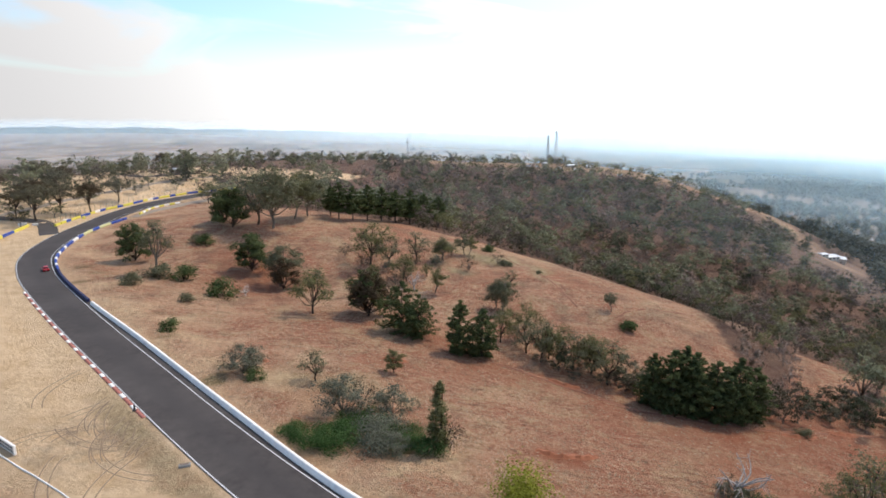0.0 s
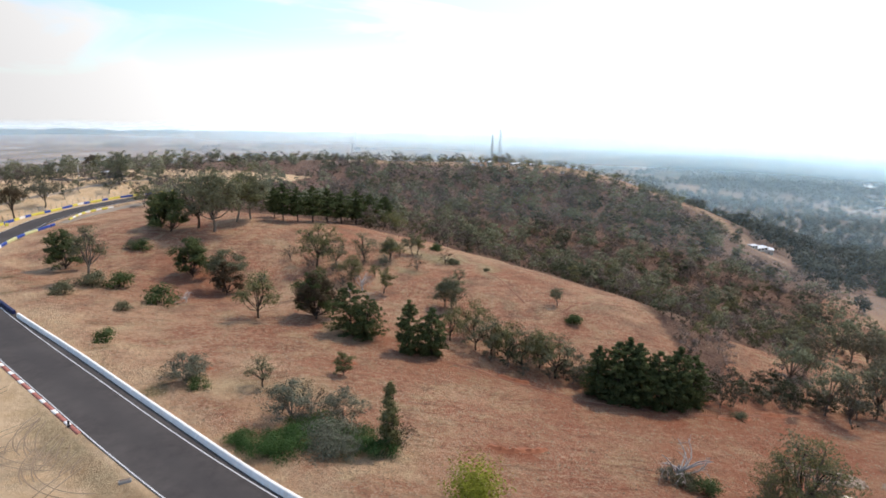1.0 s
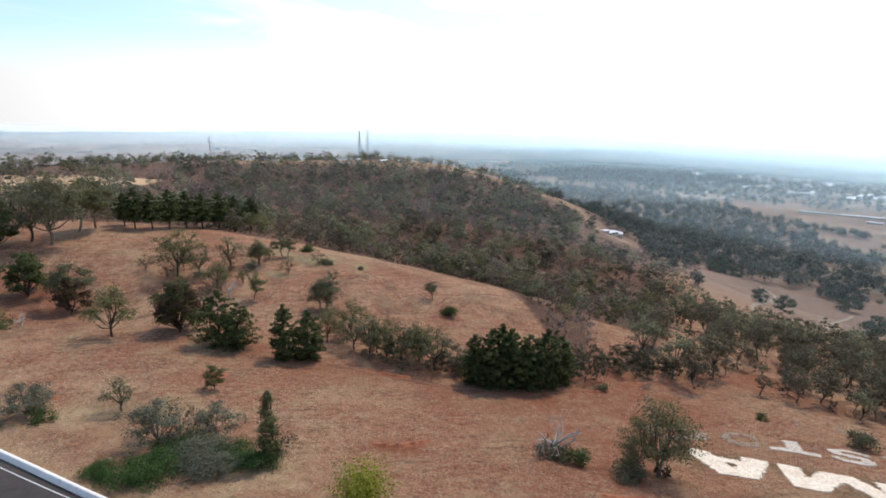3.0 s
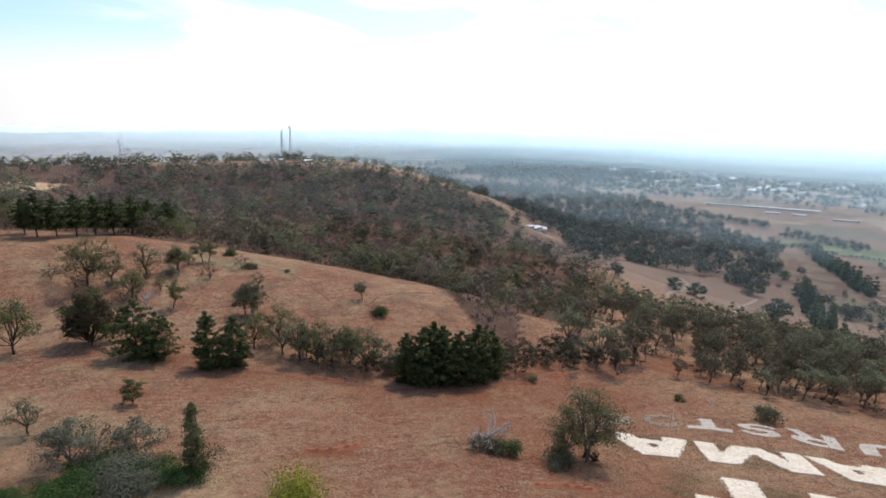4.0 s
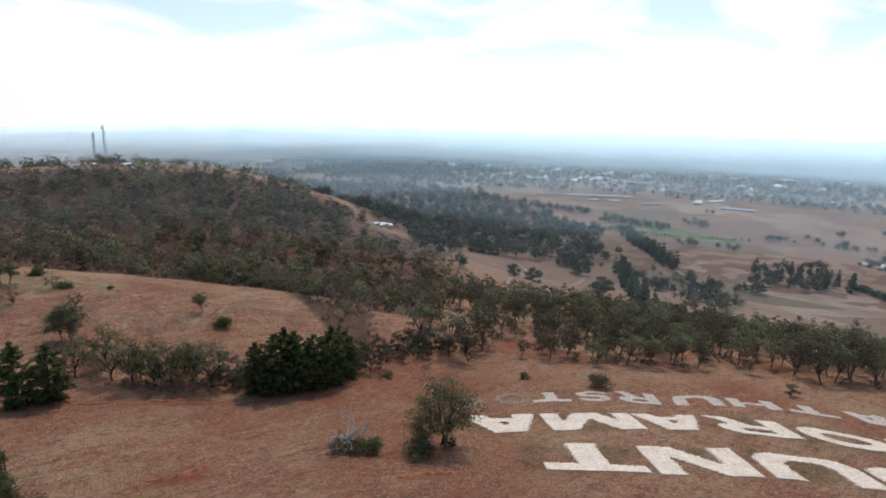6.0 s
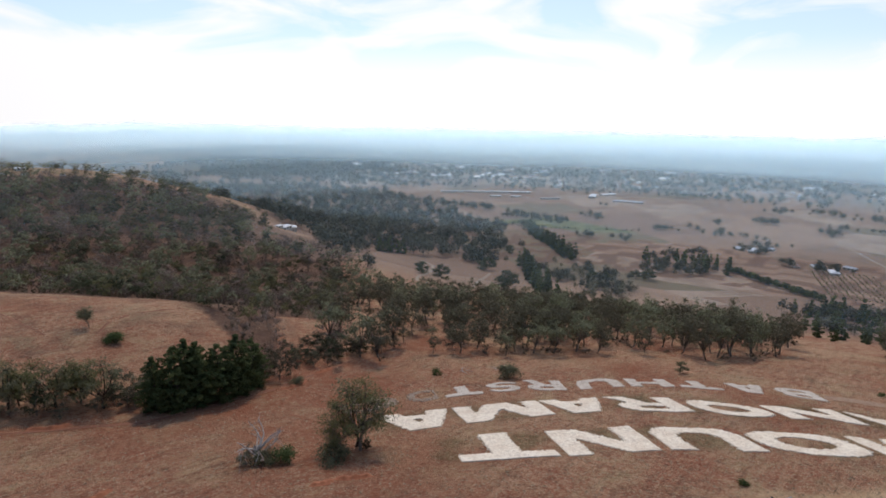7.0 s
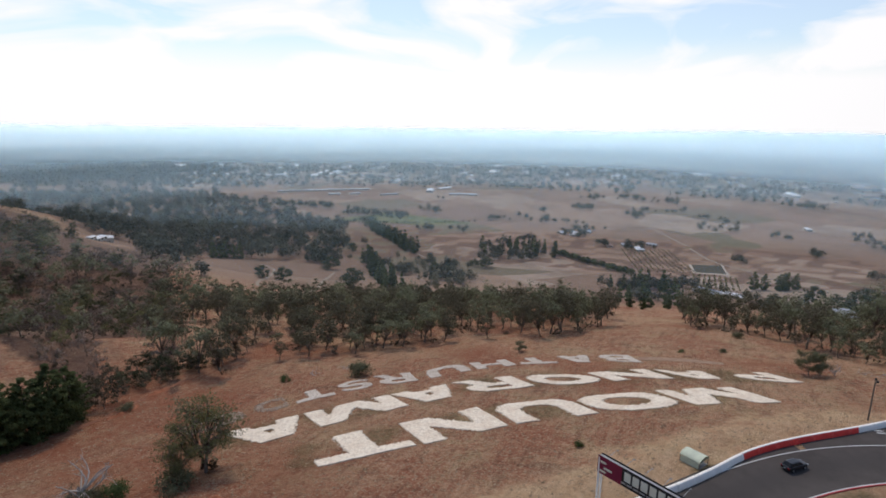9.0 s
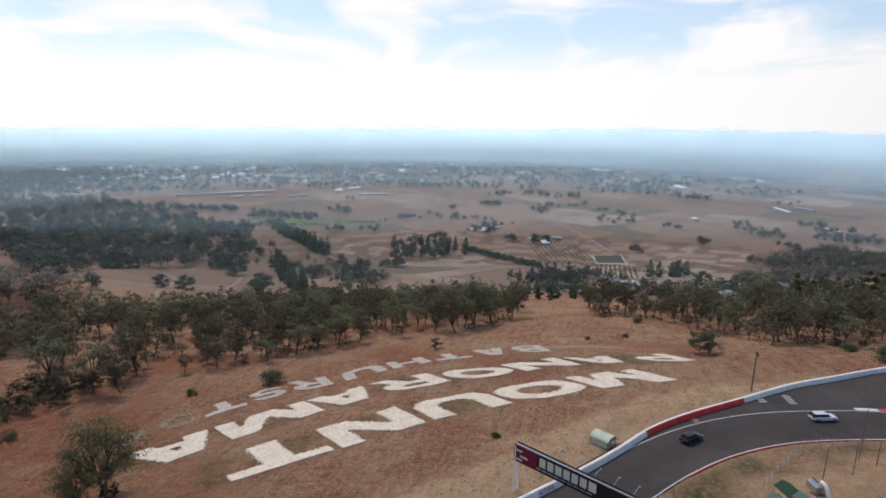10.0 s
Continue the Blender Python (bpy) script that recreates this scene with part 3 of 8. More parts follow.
# ---- the ground: one sheet out to the horizon ----
def ground_sheet():
    rings = np.concatenate([np.linspace(0.0, 50, 12), np.arange(52, 200, 1.5), 200 * 1.0125 ** np.arange(0, 96), ])
    rings = np.concatenate([rings, rings[-1] * 1.03 ** np.arange(1, 200)])
    rings = np.concatenate([rings[rings < 4880], [4900.0]])
    az = np.radians(np.concatenate([np.arange(-60, 135, 0.5), np.arange(135, 300, 3.0)]))
    a, r = np.meshgrid(az, rings, indexing="ij")
    x, y = r * np.sin(a), r * np.cos(a)
    z = height(x, y)
    na, nr = a.shape
    v = np.stack([x, y, z], -1).reshape(-1, 3)
    i, j = np.meshgrid(np.arange(na), np.arange(nr - 1), indexing="ij")
    k = (i + 1) % na
    f = np.stack([i * nr + j, i * nr + j + 1, k * nr + j + 1, k * nr + j], -1).reshape(-1, 4)
    x, y, r = x.ravel(), y.ravel(), r.ravel()
    off = np.full(len(x), 99.0)
    near = r < 480
    off[near] = track_offset(x[near], y[near])
    edge = off + ripple(x, y, 9, 8) * 1.5
    sand = np.where((off < 8) & near, smooth(8, 4, edge), 0) * (1 - 0.85 * smooth(-22, -30, edge + ripple(x, y, 17, 9) * 2) * smooth(-75, -45, x))
    sand = sand * (1 - 0.6 * smooth(40, 70, x))
    sand = np.maximum(sand, 0.55 * near * smooth(16, 6, off) * (off > 0))
    sand = np.maximum(sand, 0.6 * near * smooth(25, 13, off + 3 * ripple(x, y, 8, 30)) * (off > 6) * smooth(55, 75, x))
    sand = np.maximum(sand, 0.5 * near * smooth(45, 8, off) * (off > 0) * smooth(45, 5, x) * smooth(-0.6, 0.6, ripple(x, y, 22, 29)))
    # the strip of dry grass beside the kerb, and the patch of sand churned grey
    sand = sand * (1 - 0.75 * near * smooth(-12.5, -10.5, off + ripple(x, y, 6, 15)) * smooth(-5.5, -7, off) * smooth(-70, -56, x) * smooth(20, 0, x))
    straw_verge = 0.85 * near * smooth(-13.5, -10.5, off + ripple(x, y, 6, 15)) * smooth(-5, -6.5, off) * smooth(-90, -70, x) * smooth(20, 0, x)
    churn = np.exp(-(((x + 55) / 9) ** 2 + ((y - 87) / 8) ** 2)) * (1 + 0.5 * ripple(x, y, 7, 16))
    az_s, r_s = polar(x, y)
    straw = 0.5 * smooth(530, 560, r_s + 14 * ripple(x, y, 40, 17)) * smooth(700, 660, r_s) * smooth(-16, -12, az_s) * smooth(25, 20, az_s)
    straw = np.maximum(straw, 0.4 * smooth(400, 430, r_s) * smooth(690, 650, r_s) * smooth(-30, -24, az_s) * smooth(-9, -14, az_s) * smooth(-0.1, 0.5, ripple(x, y, 55, 18)))
    straw = np.maximum(straw, 0.9 * smooth(-0.2, 0.5, ripple(x, y, 30, 19)) * (np.hypot(x - 22, y - 232) < 26))
    straw = np.maximum(straw, 0.5 * smooth(400, 430, r_s) * smooth(22, 25, az_s) * smooth(36, 33, az_s) * smooth(690, 650, r_s) * smooth(-0.6, 0.4, ripple(x, y, 18, 26)))
    straw = np.maximum(straw, 0.75 * np.exp(-(((x + 24) / 14) ** 2 + ((y - 112) / 6) ** 2)))
    red = smooth(0.1, 0.9, ripple(x, y, 60, 12)) * 0.75 * (off > 8)
    red = np.maximum(red, 0.95 * np.exp(-((x - 76) ** 2 + (y - 112) ** 2) / 40 ** 2) * (off > 8))
    for sx, sy, sr in ((21, 93, 3.2), (25, 91.6, 4.0), (-10, 130.6, 4), (-41, 120.7, 3), (74, 86, 4), (110, 95, 5)):
        red = np.maximum(red, 1.0 * np.exp(-((x - sx) ** 2 + (y - sy) ** 2) / sr ** 2))
    green = 0.8 * smooth(0.45, 0.95, ripple(x, y, 14, 21)) * smooth(13 + 14 * smooth(30, -20, x), 9, off) * (off > 6)
    green = np.maximum(green, 0.8 * smooth(-0.5, 0.4, ripple(x, y, 13, 25)) * smooth(-5, -7, off) * smooth(-15, -8, off) * (x > 60) * near)
    green = np.maximum(green, 1.0 * np.exp(-(((x - 81) / 7) ** 2 + ((y + 17) / 5) ** 2)) * (off < -5.5))
    for heads, foot in ((LETTERS_UPPER, (7.9, 9.5)), (LETTERS_MIDDLE, (5.2, 8.0))):
        mid_line = curve_points(heads, 1.5) + np.array(foot) * 0.5
        ok = np.nonzero(near & (x > 60) & (y < 110))[0]
        d = np.hypot(x[ok, None] - mid_line[None, :, 0], y[ok, None] - mid_line[None, :, 1]).min(1)
        green[ok] = np.maximum(green[ok], 0.62 * smooth(7.5, 4, d) * smooth(-0.3, 0.5, ripple(x[ok], y[ok], 16, 28)))
    plain = smooth(310, 430, r) * smooth(-36, -66, z.ravel())
    az_, r_ = polar(x, y)
    near_edge, far_edge = hill_edges(az_)
    on_hill = (az_ > -40) & (az_ < 40) & (r_ > near_edge - 6) & (r_ < far_edge + 20) & ~((az_ > 33) & (az_ < 39) & (r_ < 216))
    wood_floor = np.where(on_hill, 0.88, np.where(in_belt(x, y), 0.3, 0.0)) * (1 - sand)
    wood_floor = np.maximum(wood_floor, 0.55 * ((az_ > -16) & (az_ < 34) & (r_ > 430) & (r_ < 690)) * smooth(-0.5, 0.3, ripple(x, y, 22, 27)))
    wood_floor = np.maximum(wood_floor, 0.9 * on_dark_wood(x, y))
    me = quick_mesh("ground", v, f, GROUND, {"far": smooth(1150, 1700, r) * np.maximum(0.55 * smooth(-0.1, 0.5, ripple(x, y * 0.35, 260, 55)), smooth(-8, 22, np.degrees(np.arctan2(x, y)))), "wood_floor": wood_floor, "sand": sand, "red": red, "straw": np.maximum(straw, straw_verge), "churn": np.clip(churn, 0, 1), "green": green, "plain": plain * (1 - 0.85 * on_dark_wood(x, y))}, flat=False)
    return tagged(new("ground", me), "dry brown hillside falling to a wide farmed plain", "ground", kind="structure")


ground_sheet()

# ---- the race track ----
LANE = 5.2
cols = np.linspace(-LANE, LANE, 9)
n = len(TRACK_LINE)
rv = np.empty((n, 9, 3))
rv[:, :, :2] = TRACK_LINE[:, None] + TRACK_LEFT[:, None] * cols[None, :, None]
rv[:, :, 2] = 0.02 - 0.004 * np.abs(cols)
ii, jj = np.meshgrid(np.arange(n - 1), np.arange(8), indexing="ij")
rf = np.stack([ii * 9 + jj, ii * 9 + jj + 1, (ii + 1) * 9 + jj + 1, (ii + 1) * 9 + jj], -1).reshape(-1, 4)
lane_w = np.exp(-((cols - 0.6) / 2.2) ** 2)
tagged(new("road", quick_mesh("road", rv.reshape(-1, 3), rf, ASPHALT, {"lane": np.tile(lane_w, n)}, flat=False)),
       "dark grey asphalt race track curving round the hilltop", "road", kind="structure")


def track_index(x, y):
    return int(((TRACK_LINE - np.array([x, y])) ** 2).sum(1).argmin())


def stretch_of(a, b):
    """The slice of the track's line between the points nearest to a and b."""
    i, j = sorted((track_index(*a), track_index(*b)))
    return TRACK_LINE[i:j + 1], TRACK_LEFT[i:j + 1]



# asphalt run-off between the track and the outer wall
WALL_LINE = curve_points([(-147, 271), (-147.5, 246), (-143, 223), (-135, 201), (-125.5, 186), (-114.5, 172.5), (-94.9, 152.4),
                          (-68.6, 127.3), (-38.4, 97.6), (-13.7, 74.1), (8, 58), (32, 40), (55, 22), (74.8, 6), (83, -0.8),
                          (90.1, -6), (97.9, -11.3), (105.1, -18.1), (113.8, -28.2), (123.5, -39.4), (130.6, -49.7),
                          (138.5, -61.6), (150, -82), (160, -105)], 0.5)
WALL_LEFT = normals_of(WALL_LINE)


def wall_index(x, y):
    return int(((WALL_LINE - np.array([x, y])) ** 2).sum(1).argmin())


def wall_piece(a, b):
    i, j = sorted((wall_index(*a), wall_index(*b)))
    return WALL_LINE[i:j + 1], WALL_LEFT[i:j + 1]


i0, i1 = track_index(101, -23), track_index(114, -110)
tl, tn = TRACK_LINE[i0:i1], TRACK_LEFT[i0:i1]
inner = tl + tn * 5.15
outer = np.array([WALL_LINE[wall_index(*(q + n_ * 6))] for q, n_ in zip(inner, tn)])
apron = np.empty((len(inner) * 5, 3))
for k in range(5):
    apron[k::5, :2] = inner * (1 - k / 4) + outer * (k / 4)
apron[:, 2] = np.maximum(0.008, height(apron[:, 0], apron[:, 1]) + 0.10)
apron[0::5, 2] = 0.01
ii, jj = np.meshgrid(np.arange(len(inner) - 1), np.arange(4), indexing="ij")
af = np.stack([ii * 5 + jj, ii * 5 + jj + 1, (ii + 1) * 5 + jj + 1, (ii + 1) * 5 + jj], -1).reshape(-1, 4)
tagged(new("pavement_runoff", quick_mesh("pavement_runoff", apron, af, ASPHALT, {"lane": np.zeros(len(apron))}, flat=False)),
       "asphalt run-off beside the bend", "run-off", kind="structure")
i0, i1 = 0, track_index(101, -23)
sv, sf = ribbon(TRACK_LINE[i0:i1], TRACK_LEFT[i0:i1], 5.0, 6.6, 0.004)
tagged(new("pavement_verge", quick_mesh("pavement_verge", sv, sf, ASPHALT, {"lane": np.zeros(len(sv))})),
       "narrow asphalt verge at the foot of the wall", "verge", kind="structure")


def painted_line(name, offset, a, b, width=0.18, dash=None):
    line, left = stretch_of(a, b)
    v, f = ribbon(line, left, offset - width / 2, offset + width / 2, 0.026)
    if dash:
        f = f[(np.arange(len(f)) // dash) % 2 == 0]
    return tagged(new(name, quick_mesh(name, v, f, LINE_PAINT)), "white painted edge line on the track", "road line", kind="structure")


painted_line("trim_edge_line_outer", 4.85, (-141, 352), (116, -75))
painted_line("trim_edge_line_inner", -4.9, (-141, 352), (116, -75))
# ---- trees ----
def leaf_cloud(rs, centres, radii, per, size, flat=0.7, core=0.5):
    """Leaf sprays as small triangles facing outwards and up, thick in the middle of each clump and thin at its rim."""
    heads = np.asarray(centres, float)
    c = np.repeat(heads, per, axis=0)
    r = np.repeat(np.asarray(radii, float), per)
    n = len(c)
    away = np.clip(rs.normal(size=(n, 3)), -2, 2)
    p = c + away * r[:, None] * core * [1, 1, flat]
    out = p - heads.mean(0)
    out /= np.linalg.norm(out, axis=1)[:, None] + 1e-6
    face = away * 0.5 + out * 0.6 + [0, 0, 0.45] + rs.normal(size=(n, 3)) * 0.55
    face /= np.linalg.norm(face, axis=1)[:, None] + 1e-6
    u = np.cross(face, rs.normal(size=(n, 3)))
    u /= np.linalg.norm(u, axis=1)[:, None] + 1e-6
    s = size * rs.uniform(0.55, 1.4, n)[:, None]
    u, w = u * s, np.cross(face, u) * s * 0.6
    v = np.stack([p - u, p + u * 0.7 + w, p + u * 0.7 - w], 1).reshape(-1, 3)
    return v, np.arange(3 * n).reshape(-1, 3)


def limb(rs, a, b, r0, r1, sag=0.15, sides=5, n=4):
    t = np.linspace(0, 1, n)[:, None]
    a, b = np.asarray(a, float), np.asarray(b, float)
    L = np.linalg.norm(b - a)
    p = a + (b - a) * t + np.sin(t * np.pi) * rs.normal(size=3) * L * sag
    return tube(p, np.linspace(r0, r1, n), sides)


def grown_together(pieces, sides, rings):
    """Joins limbs to the head of the trunk so that the wood is one connected body."""
    v, f = join_arrays(pieces)
    first, n = sides * (rings - 1), 0
    seams = []
    for k, (pv, pf) in enumerate(pieces):
        if k:
            seams.append((first, first + 1, n + 1, n))
        n += len(pv)
    return v, np.vstack([f, np.array(seams)])


def gum_arrays(seed, h=10.0, spread=4.2, limbs=6, clumps=6, per=40, leaf=0.34, low=0.36, lean=0.06, sides=6, twigs=True, dome=True):
    """A gum tree: forked trunk, a few spreading limbs, separate ragged heads of leaves with gaps between."""
    rs = np.random.RandomState(seed)
    top = np.array([rs.normal() * lean * h, rs.normal() * lean * h, h * low])
    wood = [limb(rs, (0, 0, -0.5), top, 0.022 * h + 0.05, 0.016 * h, 0.05, sides if twigs else 4, 5 if twigs else 3)]
    cs, rr = [], []
    for k in range(limbs):
        a = k * (2.4 if dome else 6.283 / limbs) + rs.uniform(-0.5, 0.5)
        lead = k == limbs - 1
        u = (k + 0.5) / limbs if dome else rs.rand()
        s = spread * (0.15 if lead else (0.25 + 0.6 * math.sqrt(1 - u * u)) * rs.uniform(0.7, 1.05) if dome else rs.uniform(0.45, 0.8))
        end = top * [1, 1, 0] + [math.cos(a) * s, math.sin(a) * s, h * (0.9 if lead else low + 0.16 + (0.7 - low) * u if dome else rs.uniform(low + 0.2, 0.82))]
        wood.append(limb(rs, top * rs.uniform(0.7, 1.0), end, 0.012 * h, 0.005 * h, 0.12, 5 if twigs else 3, 4 if twigs else 2))
        for q in range(clumps):
            c = end + rs.normal(size=3) * [spread * 0.21, spread * 0.21, h * 0.055] - [0, 0, h * 0.02]
            cs.append(c)
            rr.append(spread * rs.uniform(0.18, 0.38))
            if twigs:
                wood.append(limb(rs, end * 0.85 + top * 0.15, c, 0.005 * h, 0.0015 * h, 0.12, 3, 3))
    return grown_together(wood, sides if twigs else 4, 5 if twigs else 3), leaf_cloud(rs, cs, rr, per, leaf, 0.6)


def pine_arrays(seed, h=16.0, spread=4.0, whorls=13, per=34, leaf=0.5, bare=0.08, blunt=0.35):
    """A pine: straight trunk, tiers of drooping boughs, ragged outline."""
    rs = np.random.RandomState(seed)
    wood = [limb(rs, (0, 0, -0.5), (rs.normal() * 0.3, rs.normal() * 0.3, h * 0.97), 0.018 * h + 0.05, 0.03, 0.01, 6, 6)]
    cs, rr = [], []
    for k in range(whorls):
        u = k / (whorls - 1)
        z = h * (bare + (0.97 - bare) * u)
        reach = spread * ((1 - u ** (1.2 + 2.2 * blunt)) ** 0.8 + 0.08) * (0.72 + 0.3 * math.sin(min(1, u * 4) * 1.57)) * rs.uniform(0.8, 1.1)
        for j in range(max(6, int(12 - 5 * u)) if per > 25 else max(4, int(8 - 3 * u))):
            a = rs.uniform(0, 6.28)
            s = reach * rs.uniform(0.55, 1.18)
            e = np.array([math.cos(a) * s, math.sin(a) * s, z + 0.04 * h * rs.uniform(-0.6, 1.0)])
            if per > 8:
                wood.append(limb(rs, (0, 0, z), e * [0.8, 0.8, 1], 0.05, 0.02, 0.05, 3, 3))
            for q in ((0.4, 0.68, 0.95) if per > 25 else (0.5, 0.85)):
                cs.append(e * [q, q, 1] + [0, 0, 0.02 * h * q])
                rr.append((0.28 if per > 25 else 0.35) + 0.075 * spread * (1.2 - u))
    return join_arrays(wood), leaf_cloud(rs, cs, rr, per, leaf, 0.55, 0.6)


def shrub_arrays(seed, h=2.2, spread=1.6, clumps=9, per=60, leaf=0.26, stems=99):
    rs = np.random.RandomState(seed)
    wood, cs, rr = [], [], []
    for k in range(clumps):
        a, s = rs.uniform(0, 6.28), spread * math.sqrt(rs.rand()) * 0.8
        c = np.array([math.cos(a) * s, math.sin(a) * s, h * rs.uniform(0.3, 0.8) * (1.1 - 0.4 * s / spread)])
        cs.append(c)
        rr.append(h * rs.uniform(0.24, 0.4))
        if k < stems:
            wood.append(limb(rs, (c[0] * 0.2, c[1] * 0.2, -0.2), c, 0.05, 0.015, 0.1, 3, 3))
    return join_arrays(wood), leaf_cloud(rs, cs, rr, per, leaf, 0.8, 0.62)


def make_tree(name, arrays, leaf, bark, label, category="tree"):
    """A tree to be copied: an empty at the foot, a trunk with limbs, a crown."""
    (wv, wf), (lv, lf) = arrays
    root = thing(name, label, category)
    part("trunk", quick_mesh("trunk", wv, wf, bark, flat=False), None, root)
    part("crown", quick_mesh("crown", lv, lf, leaf, {"tint": np.full(len(lv), 0.08)}), None, root)
    return root


USED = set()


def plant(proto, x, y, scale=1.0, turn=None, label="", group="", squash=1.0):
    """Sets a copy of a tree on the ground; the first one is the model itself."""
    turn = random.uniform(0, 360) if turn is None else turn
    m = pose(x, y, float(height(x, y)) - 0.05, 0, 0, turn) @ Matrix.Diagonal((scale, scale, scale * squash, 1))
    if proto.name in USED:
        ob = copy_thing(proto, m)
        ob.scale = (scale, scale, scale * squash)
    else:
        USED.add(proto.name)
        ob = proto
        ob.matrix_basis = m
    return tagged(ob, label, "", group)


def wood_of(name, spots, templates, leaf, label, seed=3, tint=(0.0, 1.0), lo=0.75, hi=1.25):
    """Many far trees as one mesh. templates: gum_arrays and the like; spots: (n, 2)."""
    rs = np.random.RandomState(seed)
    z = height(spots[:, 0], spots[:, 1])
    lv, lf, tv, n = [], [], [], 0
    wv, wf, wn_ = [], [], 0
    which = rs.randint(len(templates), size=len(spots))
    for (x, y), zz, k in zip(spots, z, which):
        a, s = rs.uniform(0, 6.28), rs.uniform(lo, hi)
        m = np.array([[math.cos(a), math.sin(a), 0], [-math.sin(a), math.cos(a), 0], [0, 0, rs.uniform(0.85, 1.15)]]) * s
        (w_v, w_f), (l_v, l_f) = templates[k]
        lv.append(l_v @ m + [x, y, zz])
        lf.append(l_f + n)
        n += len(l_v)
        tv.append(np.full(len(l_v), rs.uniform(*tint)))
        wv.append(w_v @ m + [x, y, zz])
        wf.append(w_f + wn_)
        wn_ += len(w_v)
    root = thing(name, label, "woodland", kind="stuff")
    part("trunks", quick_mesh("trunks", np.vstack(wv), np.vstack(wf), BARK), None, root)
    part("foliage", quick_mesh("foliage", np.vstack(lv), np.vstack(lf), leaf, {"tint": np.concatenate(tv)}), None, root)
    return root


def far_gum(seed, h=9.0, spread=4.2, clumps=8, per=13, leaf=0.9):
    """A tree that is only ever seen from far away: a domed head of ragged clumps on a short trunk."""
    rs = np.random.RandomState(seed)
    cs, rr = [], []
    for k in range(clumps):
        a, u = k * 2.4 + rs.uniform(-0.4, 0.4), (k + 0.5) / clumps
        s = spread * math.sqrt(1 - 0.85 * u * u) * rs.uniform(0.35, 0.72)
        cs.append([math.cos(a) * s, math.sin(a) * s, h * (0.30 + 0.54 * u)])
        rr.append(spread * rs.uniform(0.32, 0.5))
    return tube([(0, 0, -0.5), (0.1, 0, h * 0.3), (0, 0.2, h * 0.7)], (0.22, 0.17, 0.08), 3), leaf_cloud(rs, cs, rr, per, leaf, 0.7, 0.62)


def scatter(count, az, r, gap, seed, keep=None):
    """Random spots in a sector of the map, no two nearer than gap; keep(x, y) says where."""
    rs = np.random.RandomState(seed)
    a = np.radians(rs.uniform(az[0], az[1], count * 6))
    d = np.sqrt(rs.uniform(r[0] ** 2, r[1] ** 2, count * 6))
    p = np.stack([d * np.sin(a), d * np.cos(a)], 1)
    if keep is not None:
        p = p[keep(p[:, 0], p[:, 1])]
    cells, out = {}, []
    for q in p:
        c = (int(q[0] // gap), int(q[1] // gap))
        near = [o for i in (-1, 0, 1) for j in (-1, 0, 1) for o in cells.get((c[0] + i, c[1] + j), ())]
        if all((o[0] - q[0]) ** 2 + (o[1] - q[1]) ** 2 > gap * gap for o in near):
            cells.setdefault(c, []).append(q)
            out.append(q)
            if len(out) == count:
                break
    return np.array(out)


# ---- woods: the far hill, the belt below the letters, the hill's foot and the plain ----
hill_spots = scatter(1700, (-40, 40), (160, 650), 5.9, 4, on_wooded_hill)
belt_spots = scatter(1500, (38, 114), (150, 480), 4.9, 6, in_belt)
GUMS_MID = [gum_arrays(40 + k, 9.0, 4.2 + 0.4 * (k % 3), 6, 4, 16, 0.42, 0.2 + 0.04 * (k % 2), twigs=False) for k in range(6)]
GUMS_LITE = [gum_arrays(240 + k, 9.0, 3.9, 5, 3, 15, 0.5, 0.2, twigs=False) for k in range(4)]
THIN_MID = [gum_arrays(140 + k, 9.0, 4.4, 6, 5, 9, 0.36, 0.16, twigs=False) for k in range(4)]
SHRUBS_MID = [shrub_arrays(70 + k, 4.5, 3.0, 7, 34, 0.36, stems=1) for k in range(3)]
SHRUBS_NEAR = [gum_arrays(170 + k, 5.0, 2.6, 6, 4, 26, 0.2, 0.12, twigs=True) for k in range(3)]
LOW_SCRUB = [shrub_arrays(75 + k, 2.2, 2.6, 4, 10, 0.45, stems=1) for k in range(4)]
# grey gums, thin brown ones and olive ones, each kind in drifts of its own
drift = np.random.RandomState(14).rand(len(hill_spots)) + 0.3 * ripple(hill_spots[:, 0], hill_spots[:, 1], 60, 101)
wood_of("hill_woodland", hill_spots[(drift > 0.42) & (drift <= 0.82)], GUMS_MID, LEAF_HILL, "open dry gum woodland covering the far hill", 5, (0.0, 0.8), 0.5, 1.5)
wood_of("hill_thin_woodland", hill_spots[drift <= 0.42], THIN_MID + GUMS_MID[:1], LEAF_MAUVE, "thin brown half-leafless gums on the far hill", 15, (0.0, 0.6), 0.5, 1.35)
wood_of("hill_olive_woodland", hill_spots[drift > 0.82], GUMS_MID, LEAF_OLIVE, "olive green gums scattered over the far hill", 16, (0.3, 0.9), 0.5, 1.3)
